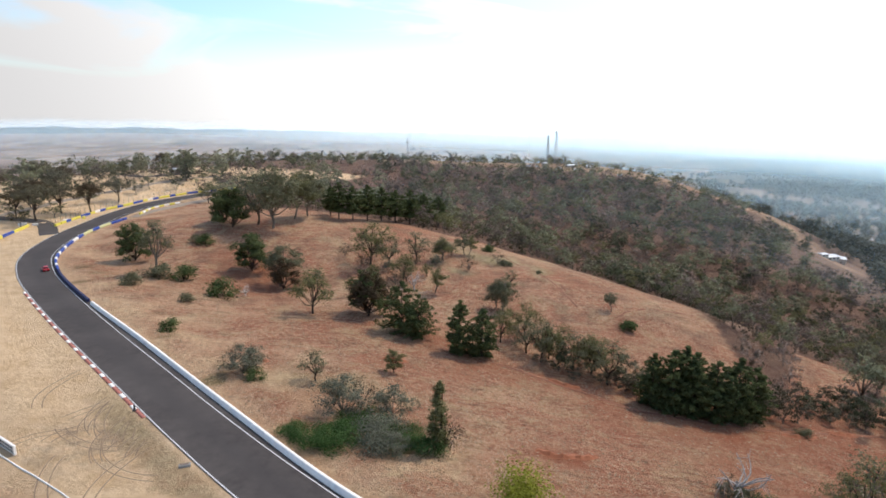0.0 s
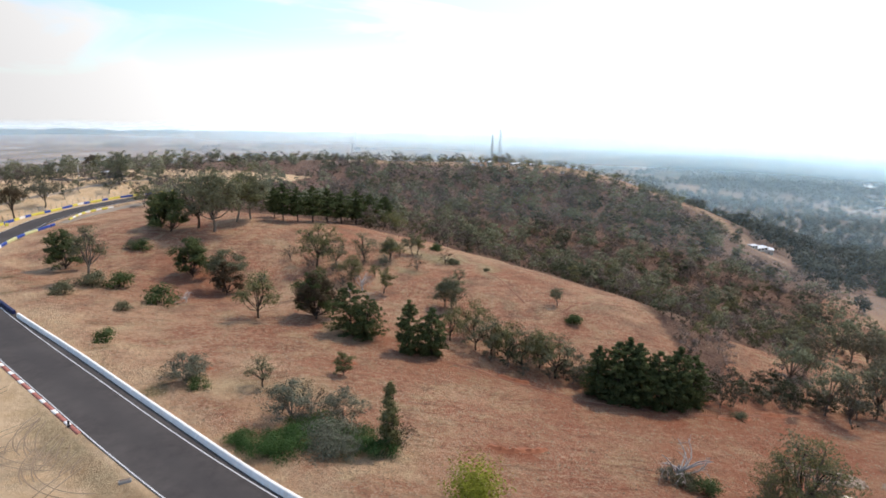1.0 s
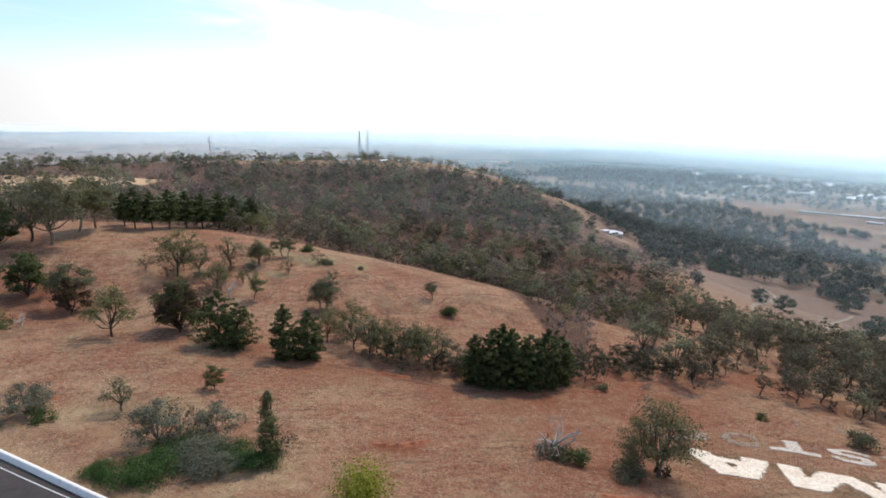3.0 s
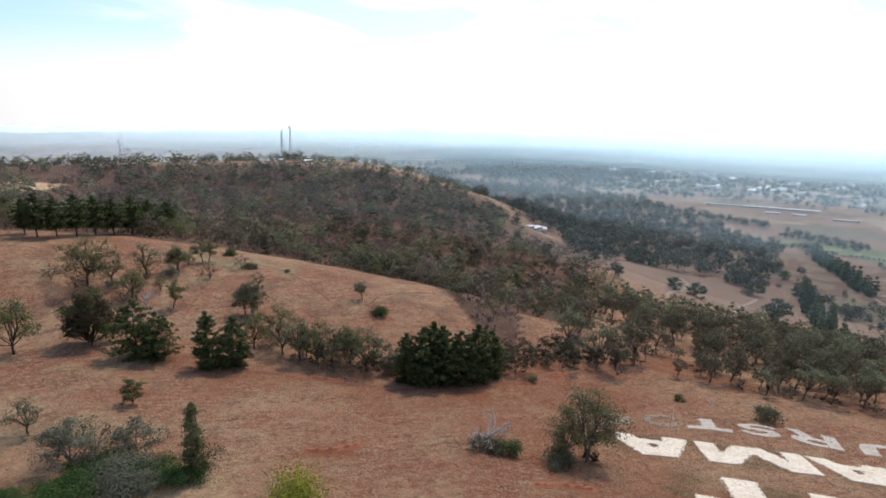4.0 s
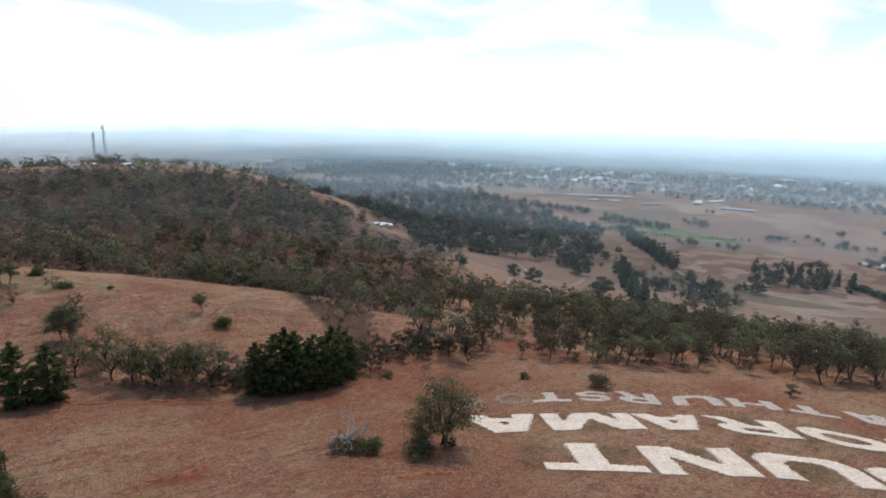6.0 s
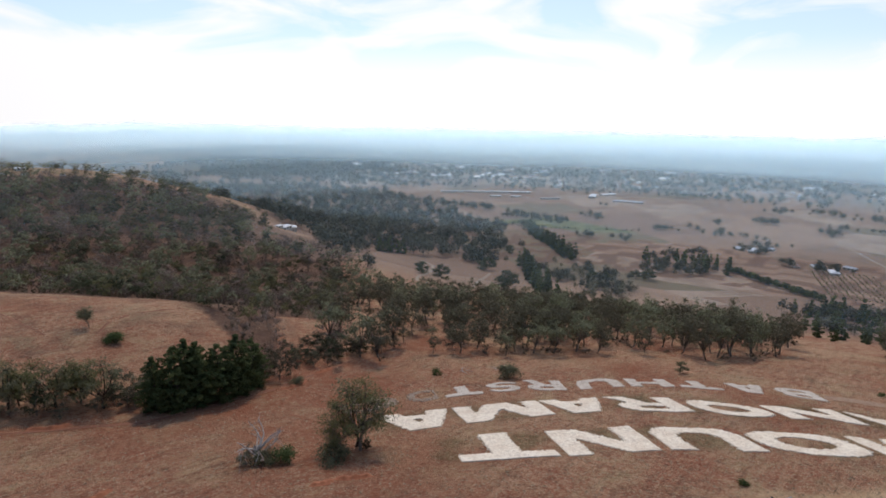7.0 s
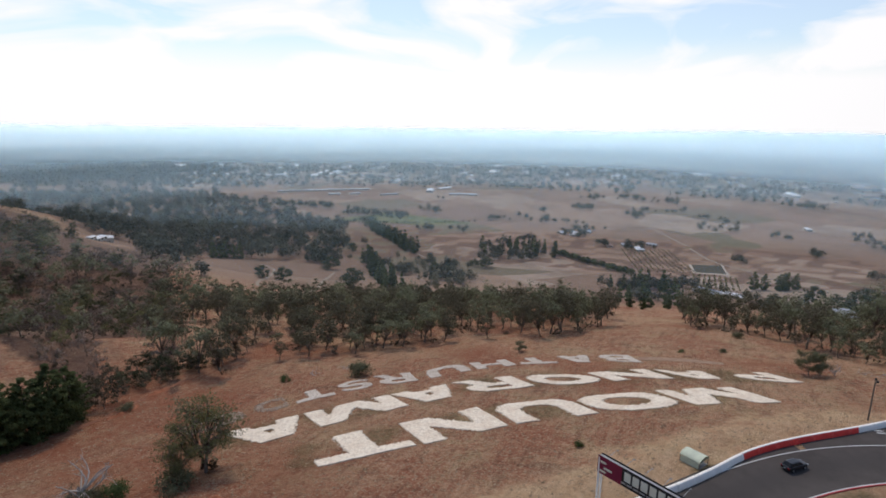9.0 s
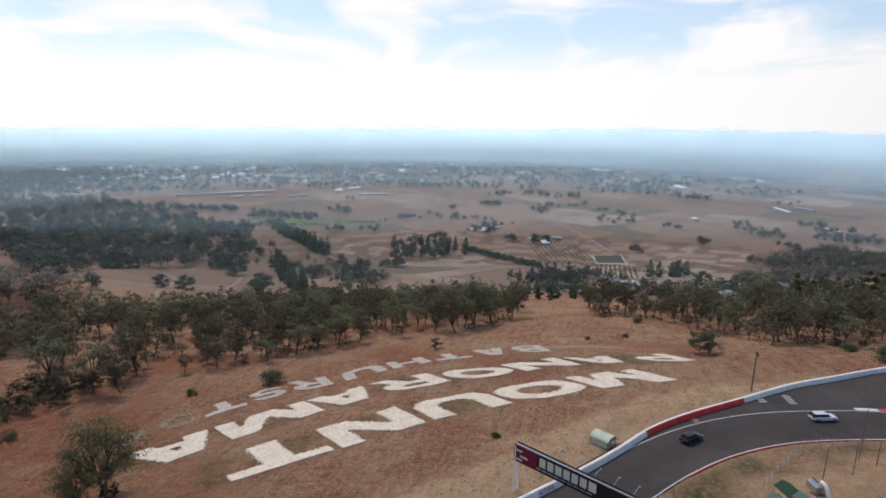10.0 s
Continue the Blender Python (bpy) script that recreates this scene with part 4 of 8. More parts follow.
# sparse trees on the bleached top, and the dark heads along the skyline
open_top = scatter(230, (-12, 27), (545, 645), 8.0, 48)
wood_of("ridge_open_trees", open_top, GUMS_LITE, LEAF_OLIVE, "sparse yellow-green trees on the open hilltop", 17, (0.2, 0.8), 0.4, 0.9)
rs = np.random.RandomState(49)
heads = np.vstack([np.column_stack([np.radians(rs.uniform(a, b, n)), rs.uniform(640, 685, n)]) for a, b, n in
                   ((-24, -9, 70), (-9, 2, 55), (3, 7.6, 22), (8.8, 13, 22), (13.2, 14.6, 4), (16.4, 18, 6), (21, 22.6, 5), (24.5, 26, 4))])
wood_of("skyline_trees", np.column_stack([heads[:, 1] * np.sin(heads[:, 0]), heads[:, 1] * np.cos(heads[:, 0])]), GUMS_LITE, LEAF_BELT,
        "dark trees along the skyline of the far hill", 18, (0.0, 0.4), 0.75, 1.4)
extra = scatter(420, (-20, 36), (240, 640), 9.0, 44, lambda x, y: on_wooded_hill(x, y) & (ripple(x, y, 80, 91) > 0.1))
extra = np.vstack([extra, scatter(320, (17, 37), (210, 600), 7.0, 47, lambda x, y: on_wooded_hill(x, y) & (ripple(x, y, 50, 94) > -0.1))])
shoulder = np.column_stack([np.radians(np.random.RandomState(50).uniform(24, 33.5, 46)), np.random.RandomState(51).uniform(425, 640, 46)])
extra = np.vstack([extra, np.column_stack([shoulder[:, 1] * np.sin(shoulder[:, 0]), shoulder[:, 1] * np.cos(shoulder[:, 0])])])
wood_of("hill_green_scrub", extra, SHRUBS_MID + GUMS_MID[:2], LEAF_DARKSCRUB, "darker green scrub between the gums of the far hill", 6, (0.3, 0.9), 0.6, 1.1)

low = scatter(1700, (-40, 40), (160, 650), 4.8, 45, lambda x, y: on_wooded_hill(x, y) & (ripple(x, y, 30, 92) > -0.5))
wood_of("hill_low_scrub", low, LOW_SCRUB, LEAF_SCRUB, "grey-brown low scrub under the gums of the far hill", 8, (0.2, 1.0), 0.6, 1.3)
low = scatter(900, (38, 114), (150, 480), 4.5, 46, lambda x, y: in_belt(x, y) & (ripple(x, y, 30, 93) > -0.2))
wood_of("belt_low_scrub", low, LOW_SCRUB, LEAF_SCRUB, "brown low scrub under the trees of the belt", 9, (0.2, 1.0), 0.5, 1.0)

# the nearest trees of the belt stand singly
BELT = [make_tree("belt_gum", gum_arrays(80 + k, 11.0, 3.5 + 0.4 * k, 10, 5, 23, 0.28, 0.22 + 0.06 * k, twigs=False, dome=k != 1), (LEAF_BELT, LEAF_HILL, LEAF_BELT)[k], BARK,
                  ("dark gum tree at the edge of the belt", "olive gum tree in the belt below the letters", "gum tree with several stems in the belt")[k]) for k in range(3)]
order = np.argsort(np.hypot(belt_spots[:, 0], belt_spots[:, 1]))
front, rest = belt_spots[order[:290]], belt_spots[order[290:]]
rs_belt = random.Random(5)
for k, (x, y) in enumerate(front):
    plant(BELT[k % 3], float(x), float(y), rs_belt.choice((0.5, 0.7, 0.9, 1.1, 1.25)) * rs_belt.uniform(0.9, 1.1), rs_belt.uniform(0, 360), group="trees of the belt", squash=rs_belt.uniform(0.9, 1.25))
pick = np.random.RandomState(15).rand(len(rest))
wood_of("foot_woodland", rest[pick < 0.45], GUMS_LITE, LEAF_BELT, "dark gum trees filling the belt behind its edge", 7, (0.0, 0.7), 0.6, 1.3)
wood_of("foot_grey_woodland", rest[pick >= 0.45], GUMS_LITE, LEAF_HILL, "grey-olive gum trees in the belt behind its edge", 29, (0.2, 0.9), 0.6, 1.3)

# scrub along the bottom of the gully
GULLY_LINE = curve_points([(36, 141), (52, 136), (76, 129), (92, 131), (108, 134), (122, 128)], 1.6)
gs = GULLY_LINE + np.random.RandomState(66).normal(size=GULLY_LINE.shape) * 4.2
wood_of("gully_scrub", gs, SHRUBS_NEAR, LEAF_BELT, "brown and olive scrub along the gully", 67, (0.0, 0.9), 0.6, 1.25)
gs = GULLY_LINE[::3] + np.random.RandomState(68).normal(size=GULLY_LINE[::3].shape) * 4.5
wood_of("gully_thicket", gs, SHRUBS_NEAR, LEAF_DARKSCRUB, "dark green scrub along the gully", 69, (0.0, 0.6), 0.7, 1.3)
FAR_GUMS = [far_gum(60 + k) for k in range(5)]
TINY_GUMS = [(tube([(0, 0, -0.5), (0, 0, 6)], (0.3, 0.1), 3), far_gum(90 + k, 9, 4.5, 4, 5, 2.0)[1]) for k in range(4)]
FAR_PINES = [pine_arrays(95 + k, 15, 3.6, 5, 5, 1.3) for k in range(2)]


wood_of("dark_woodland", scatter(1900, (24, 56), (400, 1400), 8.2, 10, on_dark_wood), FAR_GUMS, LEAF_FAR,
        "dense dark trees round the houses at the hill's foot", 11, (0.0, 0.45), 0.6, 2.1)


def along(pts, gap, jitter, seed):
    rs = np.random.RandomState(seed)
    p = curve_points(pts, gap)
    return p + rs.normal(size=p.shape) * jitter


hedges = [along([(675, 415), (600, 345), (522, 271)], 3.6, 2.5, 1), along([(690, 422), (610, 350), (530, 275)], 4.4, 2.5, 2),
          along([(471, 294), (405, 240), (344, 190)], 4, 3.5, 3), 
          along([(622, 200), (640, 165), (617, 140)], 6, 6, 5), along([(600, 215), (580, 170), (610, 140)], 8, 8, 6),
          np.array([470, 40]) + np.random.RandomState(7).normal(size=(16, 2)) * 11, np.array([395, 22]) + np.random.RandomState(8).normal(size=(7, 2)) * 9]
wood_of("windbreak_pines", np.vstack(hedges), FAR_PINES, LEAF_PINE, "dark pine windbreaks between the paddocks", 12, (0.0, 0.2), 0.62, 1.0)
PINE_GROUP = [make_tree("paddock_pine", pine_arrays(97, 14, 4.4, 8, 14, 0.7, 0.03, 0.9), LEAF_PINE, BARK_DARK, "dark conical pine by the farm road")]
for x, y in ((531, -44), (532, -52), (534, -63), (545, -70), (551, -77), (540, -67)):
    plant(PINE_GROUP[0], x, y, random.uniform(0.85, 1.1), group="pines by the farm road")


def farm_trees(x, y):
    az, r = polar(x, y)
    lo = np.interp(az, [40, 54, 60, 86, 114], [600, 700, 360, 330, 420])
    return (r > lo) & (ripple(x, y, 95, 35) > 0.92)


wood_of("windbreak_hedge", along([(617, 140), (580, 95), (548, 54)], 1.7, 0.9, 60), [far_gum(190 + k, 6.5, 3.0, 7, 14, 1.0) for k in range(3)], LEAF_PINE,
        "solid dark hedge beside the orchard", 30, (0.0, 0.2), 0.75, 1.05)
mixed = [along([(352, 205), (345, 170), (350, 120)], 5, 11, 63), along([(500, 270), (450, 225), (400, 195)], 12, 7, 61),
         along([(386, 183), (404, 173), (439, 171)], 3.5, 5, 62), along([(620, 190), (605, 160), (622, 140)], 4, 7, 64), along([(590, 210), (575, 175), (560, 160)], 5, 7, 65)]
wood_of("paddock_woodland", np.vstack(mixed), FAR_GUMS, LEAF_BELT, "dark mixed trees round the windbreak and the farm", 31, (0.0, 0.5), 0.5, 1.0)
belts = [along([(771, 637), (786, 551)], 3.5, 4, 7), along([(780, 640), (800, 560)], 4, 4, 8), along([(756, 511), (771, 407)], 3.2, 4, 9), along([(775, 515), (790, 410)], 4, 4, 10),
         along([(1000, 110), (1010, 60), (1030, 20)], 8, 5, 12), along([(980, 10), (960, -20), (930, -50)], 8, 6, 13),
         along([(850, 260), (860, 180), (820, 120)], 14, 9, 14), along([(460, 60), (480, 20), (470, -30)], 6, 7, 15), along([(1220, -120), (1210, -160), (1190, -200)], 8, 6, 16)]
def clump(x, y, n, size, seed):
    return np.array([x, y]) + np.random.RandomState(seed).normal(size=(n, 2)) * size * 0.62


clumps = [clump(x, y, n, s, 300 + k) for k, (x, y, n, s) in enumerate((
    (601, 207, 9, 14), (557, 183, 8, 10), (533, 196, 5, 8), (650, 199, 9, 15), (690, 200, 8, 14), (568, 159, 8, 9), (430, 229, 7, 9), (445, 195, 9, 13), (900, -20, 9, 18),
    (875, -97, 7, 14), (772, -126, 9, 10), (860, -212, 10, 16), (775, -215, 6, 12), (865, -300, 14, 22), (850, -325, 12, 20), (960, -287, 6, 14), (1230, -180, 26, 26),
    (920, -195, 6, 16), (698, -40, 5, 8), (625, -190, 40, 32), (640, -245, 46, 34), (710, -240, 30, 30), (929, 241, 6, 10), (980, 185, 14, 16), (951, 100, 14, 15), (825, 282, 10, 12),
    (855, 215, 9, 14), (845, 400, 14, 14), (268, 289, 3, 6), (465, 406, 14, 20), (433, 320, 9, 12), (524, 357, 5, 14),
    (480, 209, 8, 9), (482, 233, 7, 9), (430, 229, 9, 10), (415, 191, 10, 12), (426, 176, 10, 12), (520, 361, 12, 18), (444, 315, 9, 14), 
    (450, 270, 8, 12), (670, 472, 16, 18), (712, 446, 10, 12), (725, 298, 9, 14), (699, 336, 9, 12), (469, 48, 14, 13), (487, 27, 12, 10), (514, 9, 10, 8), (400, 30, 10, 14),
    (772, 170, 10, 14), (800, 150, 8, 12), (760, 145, 6, 10), (709, 75, 7, 11), (735, 70, 7, 12), (718, 108, 6, 9), (375, 442, 14, 16), (386, 395, 8, 12), (375, 490, 16, 20), (478, 451, 16, 24), (874, -213, 10, 20), (854, -321, 16, 24), (927, -305, 14, 22), (1157, 128, 22, 24), (1120, 190, 14, 20), (1130, 60, 12, 20)))]
wood_of("plain_woodland", np.vstack([scatter(260, (-45, 118), (340, 1600), 10.0, 8, farm_trees)] + belts + clumps), FAR_GUMS, LEAF_FAR,
        "scattered trees and tree lines on the farmland", 9, (0.0, 0.4), 0.6, 1.25)


wood_of("field_hedge", along([(690, 470), (712, 420), (748, 365), (770, 335), (800, 300)], 6, 1.5, 11), FAR_GUMS, LEAF_FAR, "low hedge along the edge of the green field", 28, (0.0, 0.4), 0.3, 0.55)


def dark_right(x, y):
    az, r = polar(x, y)
    return (r > np.interp(az, [102, 106, 110, 117], [400, 300, 272, 262])) & (r < np.interp(az, [102, 106, 116], [440, 470, 480]))


wood_of("garden_woodland", scatter(330, (102.5, 117), (255, 500), 6.5, 18, dark_right), FAR_PINES + FAR_GUMS, LEAF_PINE,
        "dark garden trees round the houses below the bend", 19, (0.0, 0.3), 0.6, 1.0)
SPREADING = [make_tree("garden_tree", gum_arrays(98, 11, 6.0, 9, 6, 40, 0.5, 0.08, 0.02, twigs=False), LEAF_DARKSCRUB, BARK_DARK, "large round dark garden tree near the houses")]
for x, y, q in ((497, -82, 1.0), (430, -99, 1.45), (416, -111, 1.1), (440, -70, 0.9), (462, -90, 0.8), (400, -85, 0.9), (385, -40, 0.8), (452, -52, 0.7), (410, -128, 1.1), (372, -92, 0.9), (341, -38, 0.7)):
    plant(SPREADING[0], x, y, q, group="garden trees by the houses")
for x, y, q in ((313, 283, 0.85), (328, 276, 0.9), (348, 228, 1.4), (407, 290, 1.1), (498, 327, 0.8), (498, 191, 0.75), (500, 180, 0.95), (458, 214, 0.8), (463, 204, 0.7)):
    plant(SPREADING[0], x, y, q, label="large round dark tree standing in the dry meadow", group="single trees of the meadow")
for x, y, q in ((363, 380, 0.95), (369, 378, 0.8), (377, 379, 1.05), (382, 375, 0.9), (387, 372, 1.0)):
    plant(PINE_GROUP[0], x, y, q, label="dark conical pine at the edge of the meadow", group="pines at the edge of the meadow")
for x, y, q in ((328, 32, 0.85), (321, 25, 0.7), (336, 23, 1.05), (342, 14, 0.8), (347, 6, 1.1), (358, 14, 0.95), (330, 12, 0.5)):
    plant(PINE_GROUP[0], x, y, q * 0.72, group="pines below the slope")


GREY_GUMS = [far_gum(160 + k, 8.0, 4.2, 8, 14, 0.6) for k in range(4)]
greys = [clump(x, y, n, q, 360 + k) for k, (x, y, n, q) in enumerate(((629, -172, 34, 22), (688, -225, 50, 30), (711, -280, 50, 30), (559, -185, 40, 24), (573, -233, 44, 26), (650, -300, 40, 30), (518, -144, 24, 18), (760, -250, 20, 26)))]
wood_of("grey_woodland", np.vstack(greys), GREY_GUMS, LEAF_SCRUB, "grey-brown open woodland beyond the garden trees", 24, (0.0, 0.6), 0.8, 1.4)


def outer_trees(x, y):
    az, r = polar(x, y)
    hill = np.exp(-(((x - 1150) / 330) ** 2 + ((y - 1950) / 230) ** 2)) > 0.35
    town = (az > 30) & (az < 106) & (r > 1230) & (ripple(x, y, 160, 51) > np.interp(az, [30, 70, 90, 106], [-0.7, -0.55, -0.25, 0.2]))
    return hill | town | (ripple(x, y, 210, 52) > 0.75)


wood_of("town_trees", scatter(8000, (-20, 114), (1230, 2900), 9.0, 20, outer_trees), TINY_GUMS, LEAF_FAR,
        "countless trees among the streets of the distant town", 21, (0.0, 0.3), 0.85, 1.7)


def on_low_ridge(x, y):
    az, r = polar(x, y)
    return (az > 27 + 6 * ripple(x, y, 260, 97)) & (az < 44 + 5 * ripple(x, y, 240, 98)) & (r > 1450 + 70 * ripple(x, y, 180, 99)) & (ripple(x, y, 150, 96) > -0.4)


wood_of("ridge_woodland", scatter(1300, (16, 54), (1380, 2050), 9.0, 26, on_low_ridge), TINY_GUMS, LEAF_FAR,
        "dark woods on the low ridge before the town", 27, (0.0, 0.2), 1.0, 1.8)


def left_trees(x, y):
    return (track_offset(x, y) < -14) & (np.hypot(x, y) > 300) & (ripple(x, y, 40, 61) > -0.15)


wood_of("hilltop_woodland", scatter(110, (-45, -12), (300, 430), 11.0, 22, left_trees), GUMS_MID, LEAF_GUM,
        "gum trees on the hilltop behind the track", 23, (0.0, 0.7), 0.8, 1.4)

# ---- walls, barriers and kerbs along the track ----
WALL_OUTLINE = [(-0.05, -0.3), (0.0, 0.2), (0.24, 0.88), (0.28, 0.95), (0.74, 0.95), (0.77, 0.88), (0.86, 0.25), (0.9, -0.3)]


def wall_run(name, a, b, mat, label, outline=WALL_OUTLINE, panel=4.0):
    """A run of concrete wall built of cast panels with open joints; each panel a piece."""
    line, left = wall_piece(a, b)
    root = thing(name, label, "wall", kind="structure")
    step = int(panel / 0.5)
    for k in range(0, len(line) - 2, step):
        seg = slice(k, min(k + step + 1, len(line)))
        l2, n2 = line[seg].copy(), left[seg]
        if len(l2) < 2:
            continue
        d = l2[-1] - l2[-2]
        l2[-1] = l2[-1] - d / np.linalg.norm(d) * 0.03
        v, f = swept(l2, n2, outline)
        part("panel", quick_mesh("panel", v, f, mat), None, root)
    return root


wall_run("wall_outer_white", (-94.9, 152.4), (96.6, -10.5), WHITE_PAINT, "long low white concrete wall edging the track")
wall_run("wall_outer_red", (96.6, -10.5), (114.6, -29.2), RED_PAINT, "red painted stretch of the concrete wall")
wall_run("wall_outer_far", (114.6, -29.2), (160, -105), WHITE_PAINT, "white concrete wall beyond the red stretch")
# pale coping along the red stretch
cl, cn = wall_piece((96.6, -10.5), (114.6, -29.2))
cv, cf = swept(cl, cn, [(0.29, 0.953), (0.73, 0.953), (0.73, 0.975), (0.29, 0.975)])
tagged(new("trim_wall_cap", quick_mesh("trim_wall_cap", cv, cf, WHITE_PAINT)), "white cap on the red wall", "wall cap", kind="structure")


def tyre_barrier(name, line, left, colours, label, unit=3.0, tall=1.05, deep=0.75):
    """A row of strapped barrier bags, each in its own colour."""
    root = thing(name, label, "barrier")
    s = np.concatenate([[0], np.cumsum(np.linalg.norm(np.diff(line, axis=0), axis=1))])
    made, k, a = {}, 0, 0.0
    while a + unit < s[-1]:
        i, j = np.searchsorted(s, a), np.searchsorted(s, a + unit)
        p, q = line[i], line[min(j, len(line) - 1)]
        d = (q - p) / np.linalg.norm(q - p)
        mat = colours[k % len(colours)]
        if mat.name not in made:
            bm = bmesh.new()
            add_box(bm, (unit / 2, deep / 2, tall / 2), (unit - 0.06, deep, tall), None, 0.12)
            me = bpy.data.meshes.new("bag")
            bm.to_mesh(me)
            bm.free()
            me.materials.append(mat)
            made[mat.name] = me
        ob = new("bag", made[mat.name])
        ob.parent = root
        ob.matrix_basis = pose(p[0], p[1], 0.0, 0, 0, math.degrees(math.atan2(d[1], d[0])))
        a += unit
        k += 1
    return root


bl, bn = wall_piece((-147, 271), (-94.9, 152.4))
NAVY_PAINT = plain_material("navy_paint", (0.022, 0.026, 0.085), 0.55, 0, 1.5, 0.2)
PALE_YELLOW = plain_material("pale_yellow_vinyl", (0.72, 0.68, 0.33), 0.55, 0, 1.5, 0.2)
tyre_barrier("safety_barrier", bl, bn, [BLUE_PAINT] * 4 + [PALE_YELLOW] * 3 + [BLUE_PAINT] * 2 + [PALE_YELLOW] * 3 + [BLUE_PAINT] * 2 + [WHITE_PAINT] * 2 + [BLUE_PAINT] * 3
             + [WHITE_PAINT, BLUE_PAINT, BLUE_PAINT] * 4 + [NAVY_PAINT] * 20,
             "blue barrier with white and yellow panels round the bend", 3.0)
far_line = curve_points([(-167.5, 252), (-168.5, 270), (-168.5, 289), (-165, 306), (-161.5, 326), (-152, 348.5), (-143, 362), (-128, 380)], 0.5)
tyre_barrier("safety_barrier", far_line, normals_of(far_line), [YELLOW_PAINT, YELLOW_PAINT, BLUE_PAINT, YELLOW_PAINT, YELLOW_PAINT, BLUE_PAINT, BLUE_PAINT,
                                                                YELLOW_PAINT, WHITE_PAINT, BLUE_PAINT], "yellow and blue barrier along the straight", 4.0, 1.1)
gate_line = curve_points([(-171.5, 214), (-173, 227), (-175, 238), (-178, 252)], 0.5)
tyre_barrier("safety_barrier", gate_line, normals_of(gate_line), [YELLOW_PAINT, YELLOW_PAINT, YELLOW_PAINT, BLUE_PAINT, BLUE_PAINT],
             "yellow barrier ending in blue beside the sandy run-off", 4.5, 1.3)
spur_line = curve_points([(-146, 283), (-147.5, 301), (-141, 318)], 0.5)
tyre_barrier("safety_barrier", spur_line, normals_of(spur_line), [YELLOW_PAINT, WHITE_PAINT], "short pale barrier behind the escape road", 3.5, 0.9)

# catch fence behind the far barrier: posts and wires
fence = thing("catch_fence", "wire catch fence on dark posts behind the barrier", "fence")
fl = curve_points([(-169.8, 252), (-170.8, 270), (-170.8, 289), (-167.3, 306), (-163.6, 327), (-154, 350), (-144, 365)], 4.0)
post_me = quick_mesh("post", *tube([(0, 0, -0.3), (0, 0, 2.0), (0, 0, 3.4)], (0.07, 0.07, 0.06), 6), TIMBER)
for q in fl:
    ob = new("post", post_me)
    ob.parent, ob.location = fence, (q[0], q[1], float(height(q[0], q[1])))
for hgt in (0.6, 1.6, 2.6, 3.3):
    pts = np.column_stack([fl, height(fl[:, 0], fl[:, 1]) + hgt])
    part("wire", quick_mesh("wire", *tube(pts, np.full(len(pts), 0.02), 4), STEEL), None, fence)


KERB_RED = plain_material("worn_red_kerb_paint", (0.44, 0.055, 0.05), 0.7, 0, 1.5, 0.3)


def kerb(name, offset, width, a, b, colours, unit, label):
    """A low kerb of painted blocks that stand proud of the track's edge; each block a piece."""
    line, left = stretch_of(a, b)
    root = thing(name, label, "kerb", kind="structure")
    for n_, k in enumerate(range(0, len(line) - unit, unit)):
        l2, n2 = line[k:k + unit + 1].copy(), left[k:k + unit + 1]
        l2[-1] = l2[-1] - (l2[-1] - l2[-2]) * 0.04
        o = [(offset, -0.05), (offset, 0.035), (offset + width * 0.5, 0.075), (offset + width, 0.05), (offset + width, -0.05)]
        v, f = swept(l2, n2, o if width > 0 else o[::-1])
        part("kerb_block", quick_mesh("kerb_block", v, f, colours[n_ % len(colours)]), None, root)
    return root


kerb("kerb_red_white", -5.15, -0.7, (-120, 162), (-48, 98), [WHITE_PAINT, FADED_RED, FADED_RED], 2, "red and white striped kerb on the inside edge")
kerb("kerb_inner_red", -5.0, -0.3, (90, -12), (114, -110), [KERB_RED], 3, "low red kerb on the inside of the bend")
kerb("kerb_apex", 5.0, 0.9, (113.2, -50.5), (115, -66), [WHITE_PAINT, RED_PAINT, WHITE_PAINT], 4, "white and red kerb at the outside of the bend")

def hatch(x, y, turn, n, label):
    """A few short painted bars side by side."""
    root = thing("trim_hatch", label, "road marking", kind="structure", at=pose(x, y, max(0.0, float(height(x, y))) + 0.13, 0, 0, turn))
    for k in range(n):
        part("bar", box((k * 0.75, 0, 0), (0.28, 1.5, 0.012), 0.0), LINE_PAINT, root)


hatch(116.0, -32.6, 20, 3, "short white bars painted on the run-off")
hatch(117.0, -38.0, 10, 5, "row of white bars painted on the run-off")

# ---- the advertising gantry over the track ----
PLUM = plain_material("plum_panel", (0.20, 0.010, 0.040), 0.5, 0, 1.0, 0.12)
BLACK_PANEL = plain_material("black_panel", (0.018, 0.017, 0.018), 0.45, 0, 1.0, 0.15)
CREAM = plain_material("cream_vinyl", (0.72, 0.68, 0.55), 0.5, 0, 1.0, 0.1)
GANTRY_A, GANTRY_B = Vector((75.7, 9.6, 0)), Vector((66.0, -9.6, 0))
gv = (GANTRY_B - GANTRY_A)
span = gv.length
gantry = thing("gantry", "black and plum advertising gantry on white posts over the track", "gantry",
               at=pose(GANTRY_A.x, GANTRY_A.y, 0, 0, 0, math.degrees(math.atan2(gv.y, gv.x))))
for x in (0.2, span - 0.2):
    for y in (-0.12, 0.62):
        part("post", quick_mesh("post", *tube([(x, y, -0.5), (x, y, 2.5), (x, y, 5.0), (x, y, 7.6)], (0.16, 0.16, 0.16, 0.15), 10), WHITE_PAINT, flat=False), None, gantry, "white steel post")
